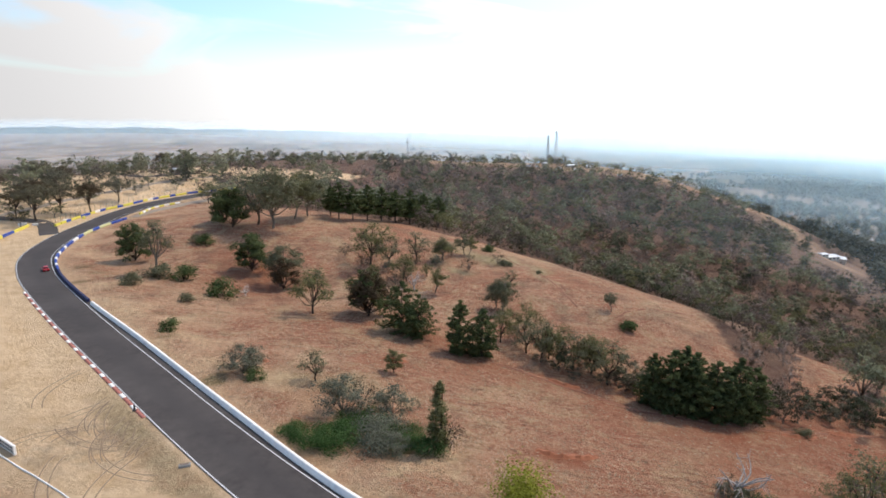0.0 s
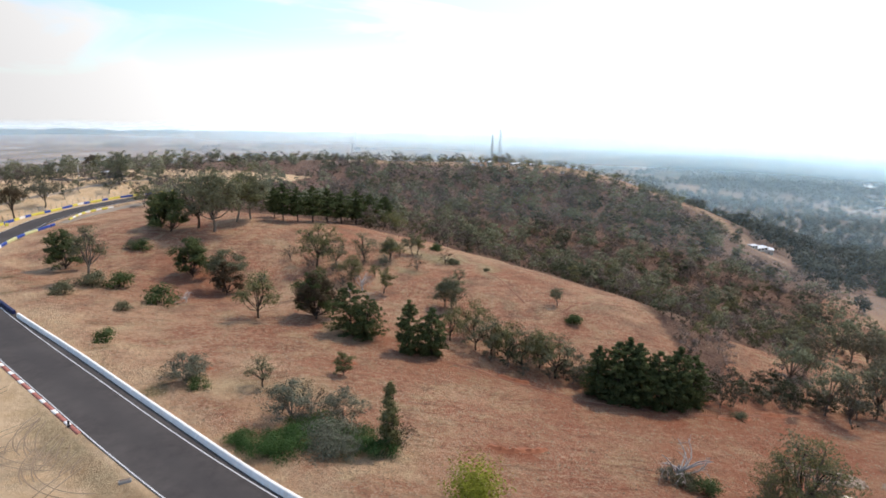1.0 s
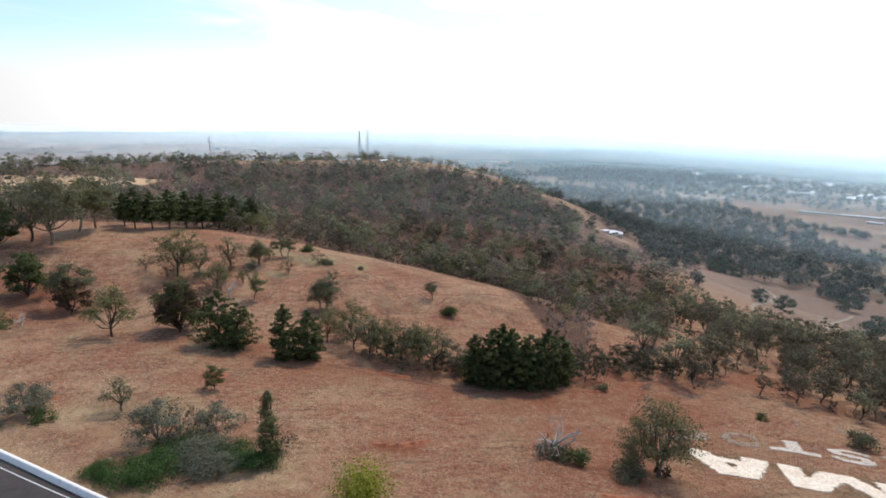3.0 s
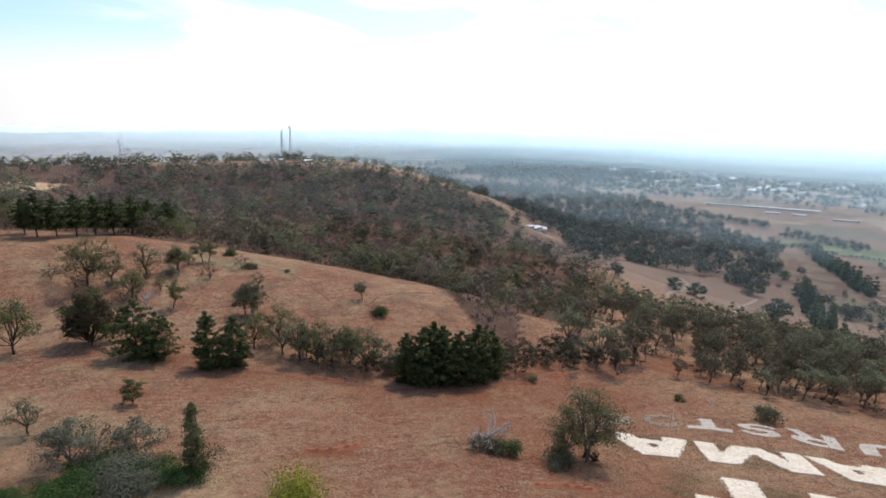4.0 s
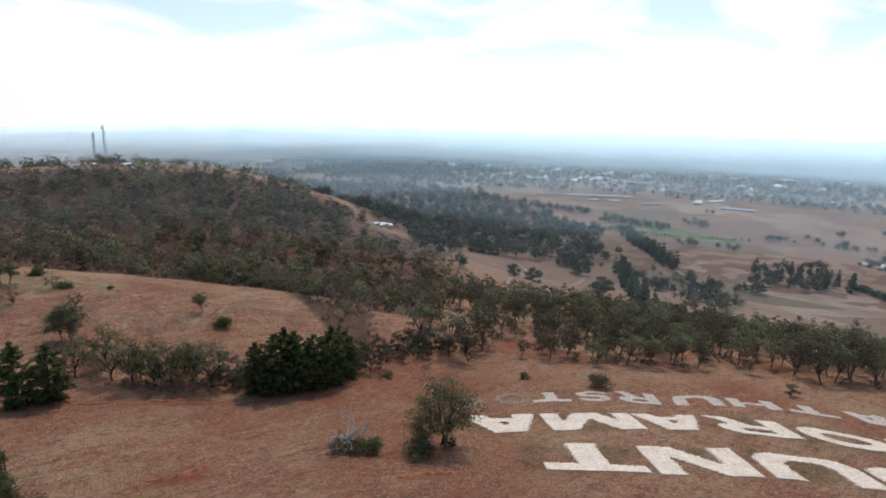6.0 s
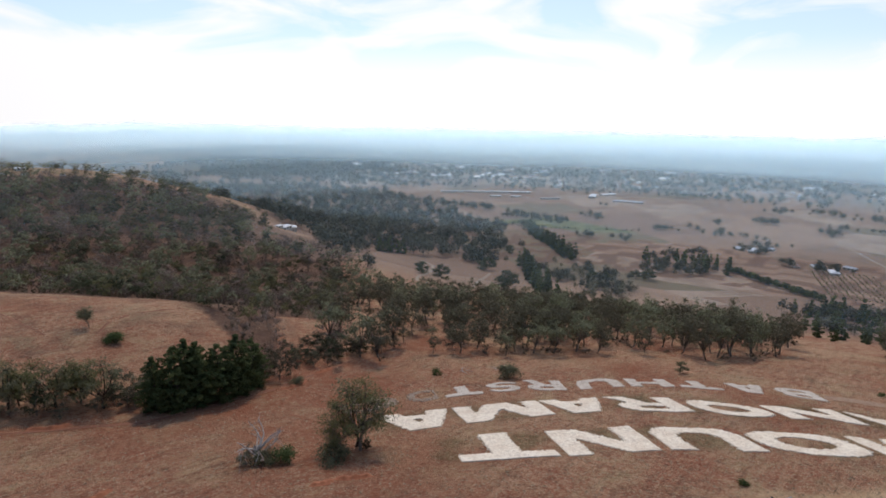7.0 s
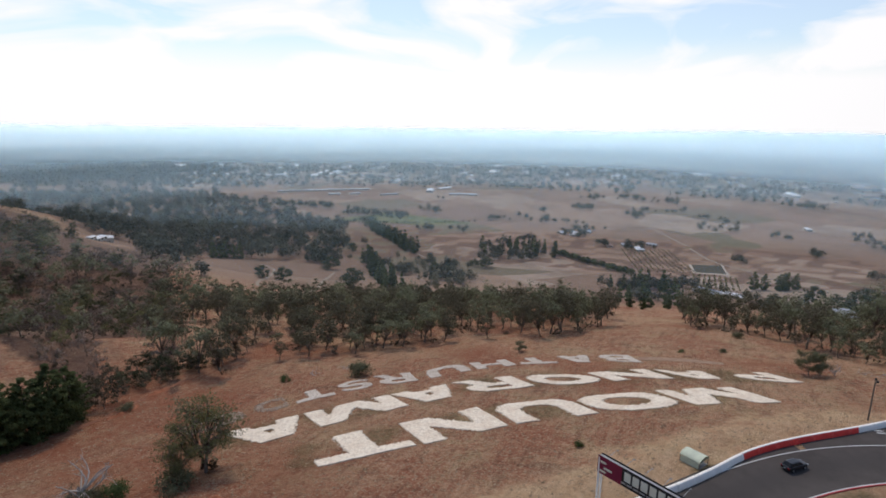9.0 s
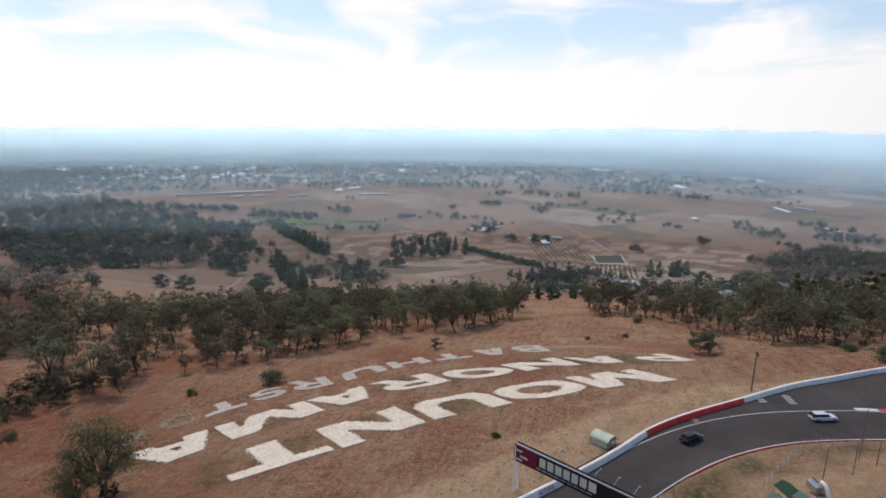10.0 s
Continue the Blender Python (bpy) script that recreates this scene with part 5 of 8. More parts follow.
board = part("board", box((span / 2, -0.14, 6.45), (span, 0.1, 2.7), 0.02), BLACK_PANEL, gantry, "long black advertising board")
part("end_panel", box((1.95, -0.205, 6.45), (3.9, 0.03, 2.66), 0.005), PLUM, board, "plum coloured end panel")
part("end_panel", box((span - 1.6, -0.205, 6.45), (3.1, 0.03, 2.66), 0.005), PLUM, board, "plum coloured end panel")
# lettering of a maker's name becomes plain blocks
rs = random.Random(4)
x = 4.3
for k in range(7):
    w = rs.uniform(0.95, 1.12)
    part("lettering_block", box((x + w / 2, -0.2, 6.7), (w, 0.02, 1.4), 0.004), CREAM, board, "cream block")
    x += w + 0.28
for k in range(9):
    part("lettering_bar", box((4.2 + k * 0.98, -0.2, 5.6), (0.78, 0.02, 0.26), 0.003), STEEL, board)
for xx, zz, ww in ((0.9, 7.0, 1.0), (1.7, 6.2, 1.3), (0.9, 5.6, 1.0), (span - 2.2, 6.6, 1.4), (span - 1.0, 6.0, 0.9)):
    part("lettering_bar", box((xx, -0.23, zz), (ww, 0.02, 0.3), 0.003), CREAM, board)
part("walkway", box((span / 2, 0.25, 7.55), (span, 0.75, 0.08), 0.02), STEEL, gantry, "grey steel walkway on top")
part("rear_board", box((span / 2, 0.62, 6.45), (span, 0.1, 2.7), 0.02), BLACK_PANEL, gantry)
for k in range(8):
    xx = 1.2 + k * (span - 2.4) / 7
    lamp = part("floodlight_arm", quick_mesh("floodlight_arm", *tube([(xx, 0.6, 7.6), (xx, 1.6, 7.95), (xx, 2.5, 8.0)], (0.035, 0.035, 0.03), 6), STEEL), None, gantry)
    part("lamp_head", box((xx, 2.55, 7.95), (0.3, 0.22, 0.12), 0.03), CONCRETE, lamp)

# the corner's name on the wall under the gantry
txt = bpy.data.curves.new("wall_lettering", "FONT")
txt.body, txt.size, txt.extrude, txt.align_x = "SKYLINE", 0.86, 0.006, "LEFT"
tmp = bpy.data.objects.new("tmp", txt)
scene.collection.objects.link(tmp)
bpy.context.view_layer.update()
text_me = bpy.data.meshes.new_from_object(tmp.evaluated_get(bpy.context.evaluated_depsgraph_get()))
bpy.data.objects.remove(tmp)
text_me.materials.clear()
text_me.materials.append(PLUM)
wi = wall_index(75.0, 6.0)
wp, wq = WALL_LINE[wi], WALL_LINE[wi + 10]
ang = math.degrees(math.atan2(wq[1] - wp[1], wq[0] - wp[0]))
lettering = new("wall_lettering", text_me)
lettering.matrix_basis = pose(wp[0], wp[1], 0.2, 70.5, 0, ang) @ Matrix.Translation((0.1, 0.03, 0.02))
tagged(lettering, "dark red capitals painted on the white wall", "lettering")

# ---- marshal's shelter with a curved pale green roof, behind the wall ----
ROOF_GREEN = plain_material("pale_green_sheet", (0.54, 0.58, 0.44), 0.5, 0, 2.0, 0.18)
shelter = thing("marshal_shelter", "small shelter with a curved pale green roof behind the wall", "shelter", at=pose(92.6, -2.9, float(height(92.6, -2.9)) - 0.1, 0, 0, 62) @ Matrix.Diagonal((1.0, 0.95, 0.62, 1)))
arc = [(math.cos(a) * 1.5, math.sin(a) * 1.25 + 1.7) for a in np.linspace(0.15, math.pi - 0.15, 15)]
prof = np.array([(c[0], c[1]) for c in arc] + [(c[0] * 0.96, c[1] - 0.05) for c in arc[::-1]])
ln = np.array([[-1.7, 0], [0, 0], [1.7, 0]], float)
v, f = swept(ln, np.array([[0, 1.0]] * 3), [(p[0], p[1]) for p in prof])
part("roof", quick_mesh("roof", v, f, ROOF_GREEN), None, shelter)
for x in (-1.6, 1.6):
    for y in (-1.42, 1.42):
        part("post", box((x, y, 0.8), (0.1, 0.1, 2.3), 0.01), TIMBER, shelter)
part("back_wall", box((0, 1.42, 0.95), (3.1, 0.06, 1.5), 0.01), ROOF_GREEN, shelter)
part("floor", box((0, 0, 0.05), (3.4, 2.9, 0.25), 0.02), CONCRETE, shelter)
part("bench", box((0, 0.9, 0.55), (2.8, 0.45, 0.08), 0.01), TIMBER, shelter)

# ---- light pole behind the wall ----
pole = thing("light_pole", "timber light pole with two floodlights behind the wall", "light pole", at=pose(121.0, -31.6, float(height(121.0, -31.6))))
part("pole", quick_mesh("pole", *tube([(0, 0, -0.5), (0.03, 0, 3), (0, 0.04, 6), (0, 0, 8.0)], (0.16, 0.15, 0.13, 0.11), 8), TIMBER, flat=False), None, pole)
part("cross_arm", box((0, 0, 7.8), (1.5, 0.1, 0.1), 0.01), TIMBER, pole)
for x in (-0.6, 0.6):
    part("floodlight", box((x, -0.15, 8.0), (0.42, 0.3, 0.34), 0.05), DARK_RUBBER, pole)

# ---- the paddock inside the bend ----
def wire_fence(name, pts, label, tall=1.8, gap=3.0, rails=3, rail_r=0.025):
    root = thing(name, label, "fence")
    line = curve_points(pts, gap) if len(pts) > 2 else np.array([np.array(pts[0]) + (np.array(pts[1]) - np.array(pts[0])) * t for t in np.linspace(0, 1, 8)])
    zs = height(line[:, 0], line[:, 1])
    me = quick_mesh("post", *tube([(0, 0, -0.3), (0, 0, tall * 0.6), (0, 0, tall)], (0.04, 0.04, 0.035), 6), STEEL)
    for (x, y), z in zip(line, zs):
        ob = new("post", me)
        ob.parent, ob.location = root, (x, y, z)
    for h_ in np.linspace(0.35, tall - 0.05, rails):
        p = np.column_stack([line, zs + h_])
        part("rail", quick_mesh("rail", *tube(p, np.full(len(p), rail_r), 5), STEEL), None, root)
    return root


wire_fence("paddock_fence", [(86, -26), (92, -29.5), (98.7, -34), (102, -38.5), (104.4, -49), (106, -62), (106, -80)], "grey wire fence round the paddock", 1.6, 2.5, 7, 0.012)
for x, y, h_ in ((91.0, -39.0, 6.0), (97.4, -44.7, 4.5), (86.9, -33.7, 6.5), (99.5, -43.0, 9.0)):
    p = thing("slim_pole", "slim dark metal pole standing in the paddock", "pole", "poles in the paddock", at=pose(x, y, float(height(x, y))))
    part("shaft", quick_mesh("shaft", *tube([(0, 0, -0.3), (0, 0, h_ * 0.5), (0, 0, h_)], (0.07, 0.06, 0.05), 6), TIMBER), None, p)
    part("bracket", box((0.25, 0, h_ - 0.2), (0.6, 0.06, 0.06), 0.01), WHITE_PAINT, p)
GREEN_CLOTH = plain_material("green_awning_cloth", (0.05, 0.14, 0.08), 0.7, 0, 1.5, 0.2)
TEAL_SHEET = plain_material("pale_green_awning", (0.22, 0.36, 0.27), 0.6, 0, 1.5, 0.2)


def stall(x, y, turn, mat, w=3.4, d=3.0):
    root = thing("awning_stall", "small stall under a pitched green cloth roof", "stall", "stalls in the paddock", at=pose(x, y, float(height(x, y)), 0, 0, turn))
    bm = bmesh.new()
    vs = [bm.verts.new(q) for q in ((-w / 2, -d / 2, 2.2), (w / 2, -d / 2, 2.2), (w / 2, 0, 2.9), (-w / 2, 0, 2.9), (w / 2, d / 2, 2.2), (-w / 2, d / 2, 2.2))]
    for q in ((0, 1, 2, 3), (3, 2, 4, 5)):
        bm.faces.new([vs[k] for k in q])
    bmesh.ops.solidify(bm, geom=bm.faces[:], thickness=0.05)
    part("roof", bm, mat, root)
    for px_ in (-w / 2 + 0.1, w / 2 - 0.1):
        for py_ in (-d / 2 + 0.1, d / 2 - 0.1):
            part("post", box((px_, py_, 1.05), (0.08, 0.08, 2.5), 0.01), STEEL, root)


stall(79.4, -27.6, 25, GREEN_CLOTH, 4.2, 2.6)
stall(76.6, -25.4, 25, TEAL_SHEET, 3.0, 2.4)
stall(77.2, -28.6, 25, TEAL_SHEET, 2.6, 2.2)
tank = thing("pipe_rig", "white ducts and grey machinery on a steel frame", "machinery", at=pose(82.6, -32.6, float(height(82.6, -32.6)), 0, 0, 20) @ Matrix.Diagonal((0.8, 0.8, 0.75, 1)))
part("duct", quick_mesh("duct", *tube([(-1.2, 0, 0.4), (-0.6, 0, 1.6), (0.0, 0.1, 2.3), (0.8, 0.2, 2.5), (1.0, 0.2, 1.8)], (0.32, 0.34, 0.34, 0.36, 0.3), 10), WHITE_PAINT, flat=False), None, tank, "white bent duct")
part("machine_body", box((1.9, 0.4, 0.7), (2.6, 1.5, 1.4), 0.08), STEEL, tank)
part("control_box", box((3.3, 0.3, 0.9), (0.5, 0.6, 0.9), 0.04), CONCRETE, tank)
for k in range(6):
    part("frame_bar", quick_mesh("frame_bar", *tube([(0.6 + k * 0.5, -0.6, 0), (0.7 + k * 0.45, -0.2, 1.2), (0.9 + k * 0.4, 0.3, 2.0)], (0.05, 0.05, 0.05), 5), DARK_RUBBER), None, tank)

# wheel marks churned into the sand
MARKS = plain_material("churned_sand", (0.270, 0.185, 0.115), 0.95, 0, 1.5, 0.25)
rs = np.random.RandomState(12)
mv, mf = [], []
for k in range(20):
    c = np.array([-55.0, 87.5]) + rs.normal(size=2) * [7.0, 5.5]
    rad, a0, sweep = rs.uniform(8, 26), rs.uniform(2.2, 4.2), rs.uniform(0.4, 1.3) * rs.choice([-1, 1])
    t = np.linspace(0, 1, 26)
    centre = c + rad * np.array([-math.cos(a0), -math.sin(a0)])
    line = centre + rad * np.stack([np.cos(a0 + sweep * t), np.sin(a0 + sweep * t)], 1)
    nl = normals_of(line)
    for side in (-0.75, 0.75):
        v, f = ribbon(line, nl, side - 0.1, side + 0.1)
        v[:, 2] = height(v[:, 0], v[:, 1]) + 0.03
        ok = (track_offset(v[:, 0], v[:, 1]) < -7.5) & (track_offset(v[:, 0], v[:, 1]) > -26)
        f = f[ok[f].all(1)]
        mv.append(v)
        mf.append(f)
m1 = [(v, f) for v, f in zip(mv, mf) if len(f)]
tagged(new("wheel_marks", quick_mesh("wheel_marks", *join_arrays(m1), MARKS)), "curved wheel marks in the sandy run-off", "wheel marks", kind="stuff")

# low wall and board at the edge of the sandy run-off
edge_line = curve_points([(-86, 92), (-66, 79.4), (-51.7, 71.2), (-38, 62)], 0.5)
ev, ef = swept(edge_line, normals_of(edge_line), [(-0.07, -0.2), (-0.07, 0.2), (0.07, 0.2), (0.07, -0.2)], height(edge_line[:, 0], edge_line[:, 1]))
tagged(new("wall_runoff_edge", quick_mesh("wall_runoff_edge", ev, ef, WHITE_PAINT)), "low white wall at the edge of the run-off", "wall", kind="structure")
notice = thing("track_board", "white board with dark unreadable lettering on the sand", "sign board", at=pose(-66.6, 81.3, float(height(-66.6, 81.3)), 0, 0, -32))
part("panel", box((0, 0, 0.85), (6.4, 0.35, 1.6), 0.05), WHITE_PAINT, notice)
for r_ in range(2):
    for k in range(7):
        part("lettering_bar", box((-2.6 + k * 0.85, -0.19, 1.2 - r_ * 0.62), (0.6, 0.02, 0.42), 0.0), BLACK_PANEL, notice)

# ---- letters of whitewashed stones on the slope ----
def stroke_test(ch):
    """Tells whether (u, v) lies in the capital; u along the line of writing, v from foot to head."""
    def slant(u, v, u0, u1, w, a=0.0, b=1.0):
        return (np.abs(u - (u0 + (u1 - u0) * (v - a) / (b - a))) < w) & (v >= a) & (v <= b)

    def oval(u, v, cu, cv, ru, rv, p=2.4):
        return (np.abs((u - cu) / ru) ** p + np.abs((v - cv) / rv) ** p) < 1

    return {
        "T": lambda u, v: (v > 0.76) | (np.abs(u - 0.5) < 0.155),
        "N": lambda u, v: (u < 0.25) | (u > 0.75) | slant(u, v, 0.84, 0.16, 0.17),
        "U": lambda u, v: (oval(u, v, 0.5, 0.5, 0.5, 0.5, 2.6) & ~oval(u, v, 0.5, 0.55, 0.23, 0.30, 2.6) & (v < 0.5)) | ((v >= 0.5) & ((u < 0.27) | (u > 0.73))),
        "O": lambda u, v: oval(u, v, 0.5, 0.5, 0.5, 0.5) & ~oval(u, v, 0.5, 0.5, 0.27, 0.24, 2.0),
        "M": lambda u, v: (u < 0.19) | (u > 0.81) | slant(u, v, 0.5, 0.14, 0.13) | slant(u, v, 0.5, 0.86, 0.13),
        "A": lambda u, v: slant(u, v, 0.14, 0.44, 0.155) | slant(u, v, 0.86, 0.56, 0.155) | ((v > 0.2) & (v < 0.42) & (np.abs(u - 0.5) < 0.3)),
        "R": lambda u, v: (u < 0.27) | (oval(u, v, 0.5, 0.71, 0.46, 0.29, 2.6) & ~oval(u, v, 0.45, 0.71, 0.22, 0.11, 2.4)) | slant(u, v, 0.84, 0.56, 0.15, 0.0, 0.5),
        "P": lambda u, v: (u < 0.27) | (oval(u, v, 0.5, 0.69, 0.48, 0.31, 2.6) & ~oval(u, v, 0.45, 0.69, 0.22, 0.12, 2.4)),
        "B": lambda u, v: (u < 0.27) | (oval(u, v, 0.45, 0.73, 0.47, 0.27, 2.6) & ~oval(u, v, 0.45, 0.73, 0.2, 0.1, 2.4)) | (oval(u, v, 0.45, 0.27, 0.53, 0.27, 2.6) & ~oval(u, v, 0.45, 0.27, 0.24, 0.1, 2.4)),
        "H": lambda u, v: (u < 0.27) | (u > 0.73) | ((v > 0.38) & (v < 0.62)),
        "S": lambda u, v: (oval(u, v, 0.5, 0.72, 0.5, 0.28) & ~oval(u, v, 0.56, 0.72, 0.26, 0.1) & ~((u > 0.55) & (v < 0.74) & (v > 0.56))) | (oval(u, v, 0.5, 0.28, 0.5, 0.28) & ~oval(u, v, 0.44, 0.28, 0.26, 0.1) & ~((u < 0.45) & (v > 0.26) & (v < 0.44))),
        "C": lambda u, v: oval(u, v, 0.5, 0.5, 0.5, 0.5) & ~oval(u, v, 0.5, 0.5, 0.24, 0.24) & ~((u > 0.6) & (np.abs(v - 0.5) < 0.16)),
        "D": lambda u, v: oval(u, v, 0.35, 0.5, 0.65, 0.5) & ~oval(u, v, 0.4, 0.5, 0.34, 0.26) & (u > 0.0),
    }[ch]


def stone_letter(ch, heads, foot, mat, seed, label, group, cell=0.27):
    """One capital laid out on the hillside between two points of the head line; foot: from head to foot."""
    rs = np.random.RandomState(seed)
    (x1, y1), (x0, y0) = heads  # written from the far end of the head line back to the near one
    wide, tall = math.hypot(x1 - x0, y1 - y0), math.hypot(*foot)
    nu, nv = max(6, int(wide / cell)), max(6, int(tall / cell))
    us, vs = np.linspace(0, 1, nu + 1), np.linspace(0, 1, nv + 1)
    cu, cv = np.meshgrid((us[:-1] + us[1:]) / 2, (vs[:-1] + vs[1:]) / 2, indexing="ij")
    wob = 0.012
    inside = stroke_test(ch)(cu + rs.normal(size=cu.shape) * wob, cv + rs.normal(size=cv.shape) * wob)
    if mat is not WHITE_STONES:
        inside &= rs.rand(*cu.shape) > (0.04 if mat is GREY_STONES else 0.35)
    u, v = np.meshgrid(us, vs, indexing="ij")
    u, v = u + rs.normal(size=u.shape) * 0.10 / nu, v + rs.normal(size=v.shape) * 0.10 / nv
    x = x0 + (x1 - x0) * u + foot[0] * (1 - v)
    y = y0 + (y1 - y0) * u + foot[1] * (1 - v)
    z = height(x, y) + (0.09 if mat is WHITE_STONES else 0.05) + np.abs(rs.normal(size=x.shape)) * 0.05
    top = np.stack([x, y, z], -1).reshape(-1, 3)
    low = top - [0, 0, 0.6]
    n_ = nv + 1
    i, j = np.nonzero(inside)
    quads = [np.stack([i * n_ + j, (i + 1) * n_ + j, (i + 1) * n_ + j + 1, i * n_ + j + 1], 1)]
    pad = np.pad(inside, 1)
    off = len(top)
    for di, dj, a, b in ((-1, 0, (0, 1), (0, 0)), (1, 0, (1, 0), (1, 1)), (0, -1, (0, 0), (1, 0)), (0, 1, (1, 1), (0, 1))):
        m = inside & ~pad[1 + di:1 + di + inside.shape[0], 1 + dj:1 + dj + inside.shape[1]]
        i, j = np.nonzero(m)
        p, q = (i + a[0]) * n_ + j + a[1], (i + b[0]) * n_ + j + b[1]
        quads.append(np.stack([p, q, q + off, p + off], 1))
    me = quick_mesh("stone_letter", np.vstack([top, low]), np.vstack(quads), mat)
    bm = bmesh.new()
    bm.from_mesh(me)
    bmesh.ops.delete(bm, geom=[w for w in bm.verts if not w.link_faces], context="VERTS")
    bmesh.ops.recalc_face_normals(bm, faces=bm.faces[:])
    bm.to_mesh(me)
    bm.free()
    return tagged(new("stone_letter", me), label, "hillside letter", group)


def letter_row(word, heads, spans, foots, mat, label, seed):
    """A word along a curved head line; spans: start and end of each letter along it, last letter first."""
    line = curve_points(heads, 0.25)
    s = np.concatenate([[0], np.cumsum(np.linalg.norm(np.diff(line, axis=0), axis=1))])
    total = s[-1]
    at = lambda d: (float(np.interp(d, s, line[:, 0])), float(np.interp(d, s, line[:, 1])))
    for k, (ch, (a, b)) in enumerate(zip(word[::-1], spans)):
        m = (a + b) / 2 / total
        foot = [foots[0][c] * (1 - m) + foots[1][c] * m for c in (0, 1)]
        stone_letter(ch, (at(a), at(b)), foot, mat, seed + k, label, "letters on the slope")


letter_row("MOUNT", LETTERS_UPPER,
           [(0, 18.6), (20.2, 39), (41, 58.5), (59.5, 77.8), (79, 97)], [(7.6, 10.2), (8.2, 8.9)], WHITE_STONES,
           "large capital of whitewashed stones on the brown slope", 10)
letter_row("PANORAMA", LETTERS_MIDDLE,
           [(0, 15.8), (17, 37.8), (38.3, 53), (54.3, 70), (72, 88), (89.3, 103.5), (105.6, 117.2), (119.6, 133)], [(4.9, 8.6), (5.6, 7.2)], WHITE_STONES,
           "capital of whitewashed stones in the middle row", 20)
letter_row("BATHURST", [(99.8, 81.7), (108.7, 76), (118, 70.6), (126.5, 61.8), (138, 52.4), (144.9, 42), (149, 31), (153, 21.4), (154.8, 10.4)],
           [(0, 9.6), (11.5, 20.2), (22, 32), (35.5, 47.8), (49.6, 60.4), (62, 72), (74.5, 83), (85.3, 95)], [(4.6, 5.8), (7.4, 4.6)], GREY_STONES,
           "faded grey stone capital in the lowest row", 30)
stone_letter("C", ((76.5, 92.5), (89, 86.5)), (4.5, 6.5), GHOST_STONES, 41, "almost vanished ring of stones beside the lowest row", "letters on the slope")
stone_letter("D", ((91.5, 86.0), (98.2, 82.6)), (4.5, 6.0), GHOST_STONES, 42, "almost vanished capital of old stones", "letters on the slope")
# a last worn strip of stones past the end of the lowest row
strip = curve_points([(158.6, 12), (161.5, 1), (162.4, -9.5)], 0.8)
sv2, sf2 = ribbon(strip, normals_of(strip), -1.9, 1.9)
sv2[:, 2] = height(sv2[:, 0], sv2[:, 1]) + 0.06
tagged(new("stone_strip", quick_mesh("stone_strip", sv2, sf2, stone_paint_material("buried_stones", (0.345, 0.225, 0.15), (0.27, 0.155, 0.10)))), "worn pale strip of old stones at the row's end", "stone strip")
# ---- single trees and bushes near the camera: place on the map and size ----
TALLGUM_SPOTS = [(-94.5, 188.4, 1.75)]
UMBRELLA_SPOTS = [(-181, 259.7, 2.5), (-191.7, 262.4, 2.2), (-180.6, 277.4, 2.4), (-169.9, 283, 2.3), (-172.2, 312.2, 2.1), (-215, 335, 2.0), (-240, 350, 2.1), (-230, 300, 2.2), (-207.1, 315.6, 2.0), (-196, 282, 2.1), (-205, 290, 2.0), (-201.8, 430.6, 1.9)]
GUM_SPOTS = [(-55.1, 195.4, 1.71), (-71.3, 244.3, 2.86), (-65.1, 258.4, 2.26), 
    (-60.8, 267.7, 2.19), (21.1, 178.8, 1.13), (12.6, 235.2, 0.87),
    (56.9, 181.3, 0.69), (1.5, 225, 0.97), (-0.8, 191, 0.94), (10.8, 233.8, 0.91), (18.6, 180.5, 1.02), (2.2, 223.5, 1.04), (-160.2, 370.9, 1.97)]
OLIVE_SPOTS = [(-36.8, 164.9, 1.89), (-25, 112.8, 1), (-25.9, 214.9, 2.38), (-18.4, 214.7, 1.67), (25.8, 159.9, 1.59), (28.6, 146.7, 1.62),
    (33.2, 146.3, 1.47), (36.4, 143.5, 1.61), (40.8, 142.8, 1.51), (44.3, 137.5, 1.66), (18.3, 156.4, 1.33), (25.2, 151.4, 1.36), (30.7, 148.9, 1.2),
    (-9, 221.8, 1.72), (-12.2, 201.1, 1.46), (-78.6, 248.9, 3.1), (-129.5, 326.8, 1.74), (67, 77.6, 1.89), (42.2, 144.5, 1.53)]
DARKGUM_SPOTS = [(-67.4, 205.2, 1.94), (-87.4, 243.8, 2.25), (-21.2, 167.7, 1.8), (-93.6, 250, 1.78), (-108.7, 203.8, 1.89)]
BROADPINE_SPOTS = [(-9.8, 154.7, 1.1), (-5.2, 151.8, 0.85)]
PINE_SPOTS = [(5.9, 144.9, 1.08), (12, 145, 1.09), (51.5, 128, 1.09), (55.1, 124.9, 1.22), (59.7, 123.9, 1.26),
    (64.6, 123.1, 1.2), (69.1, 122.3, 1.24), (74.7, 125.4, 1.08), (58.7, 127.1, 1.26)]
FARPINE_SPOTS = [(-46.7, 269, 1.29), (-40.3, 270, 1.25), (-34.3, 275.4, 1.31), (-28.3, 282.6, 1.42), (-21.7, 286.7, 1.36), (-15.2, 296.1, 1.44),
    (-8.5, 317.4, 1.41), (-0.7, 322.5, 1.34), (-52.1, 277.1, 1.1)]
SMALLPINE_SPOTS = [(-9.7, 123.1, 1.29)]
CYPRESS_SPOTS = [(0.6, 89.5, 1.79)]
YELLOW_SPOTS = [(13.1, 73.9, 2.33)]
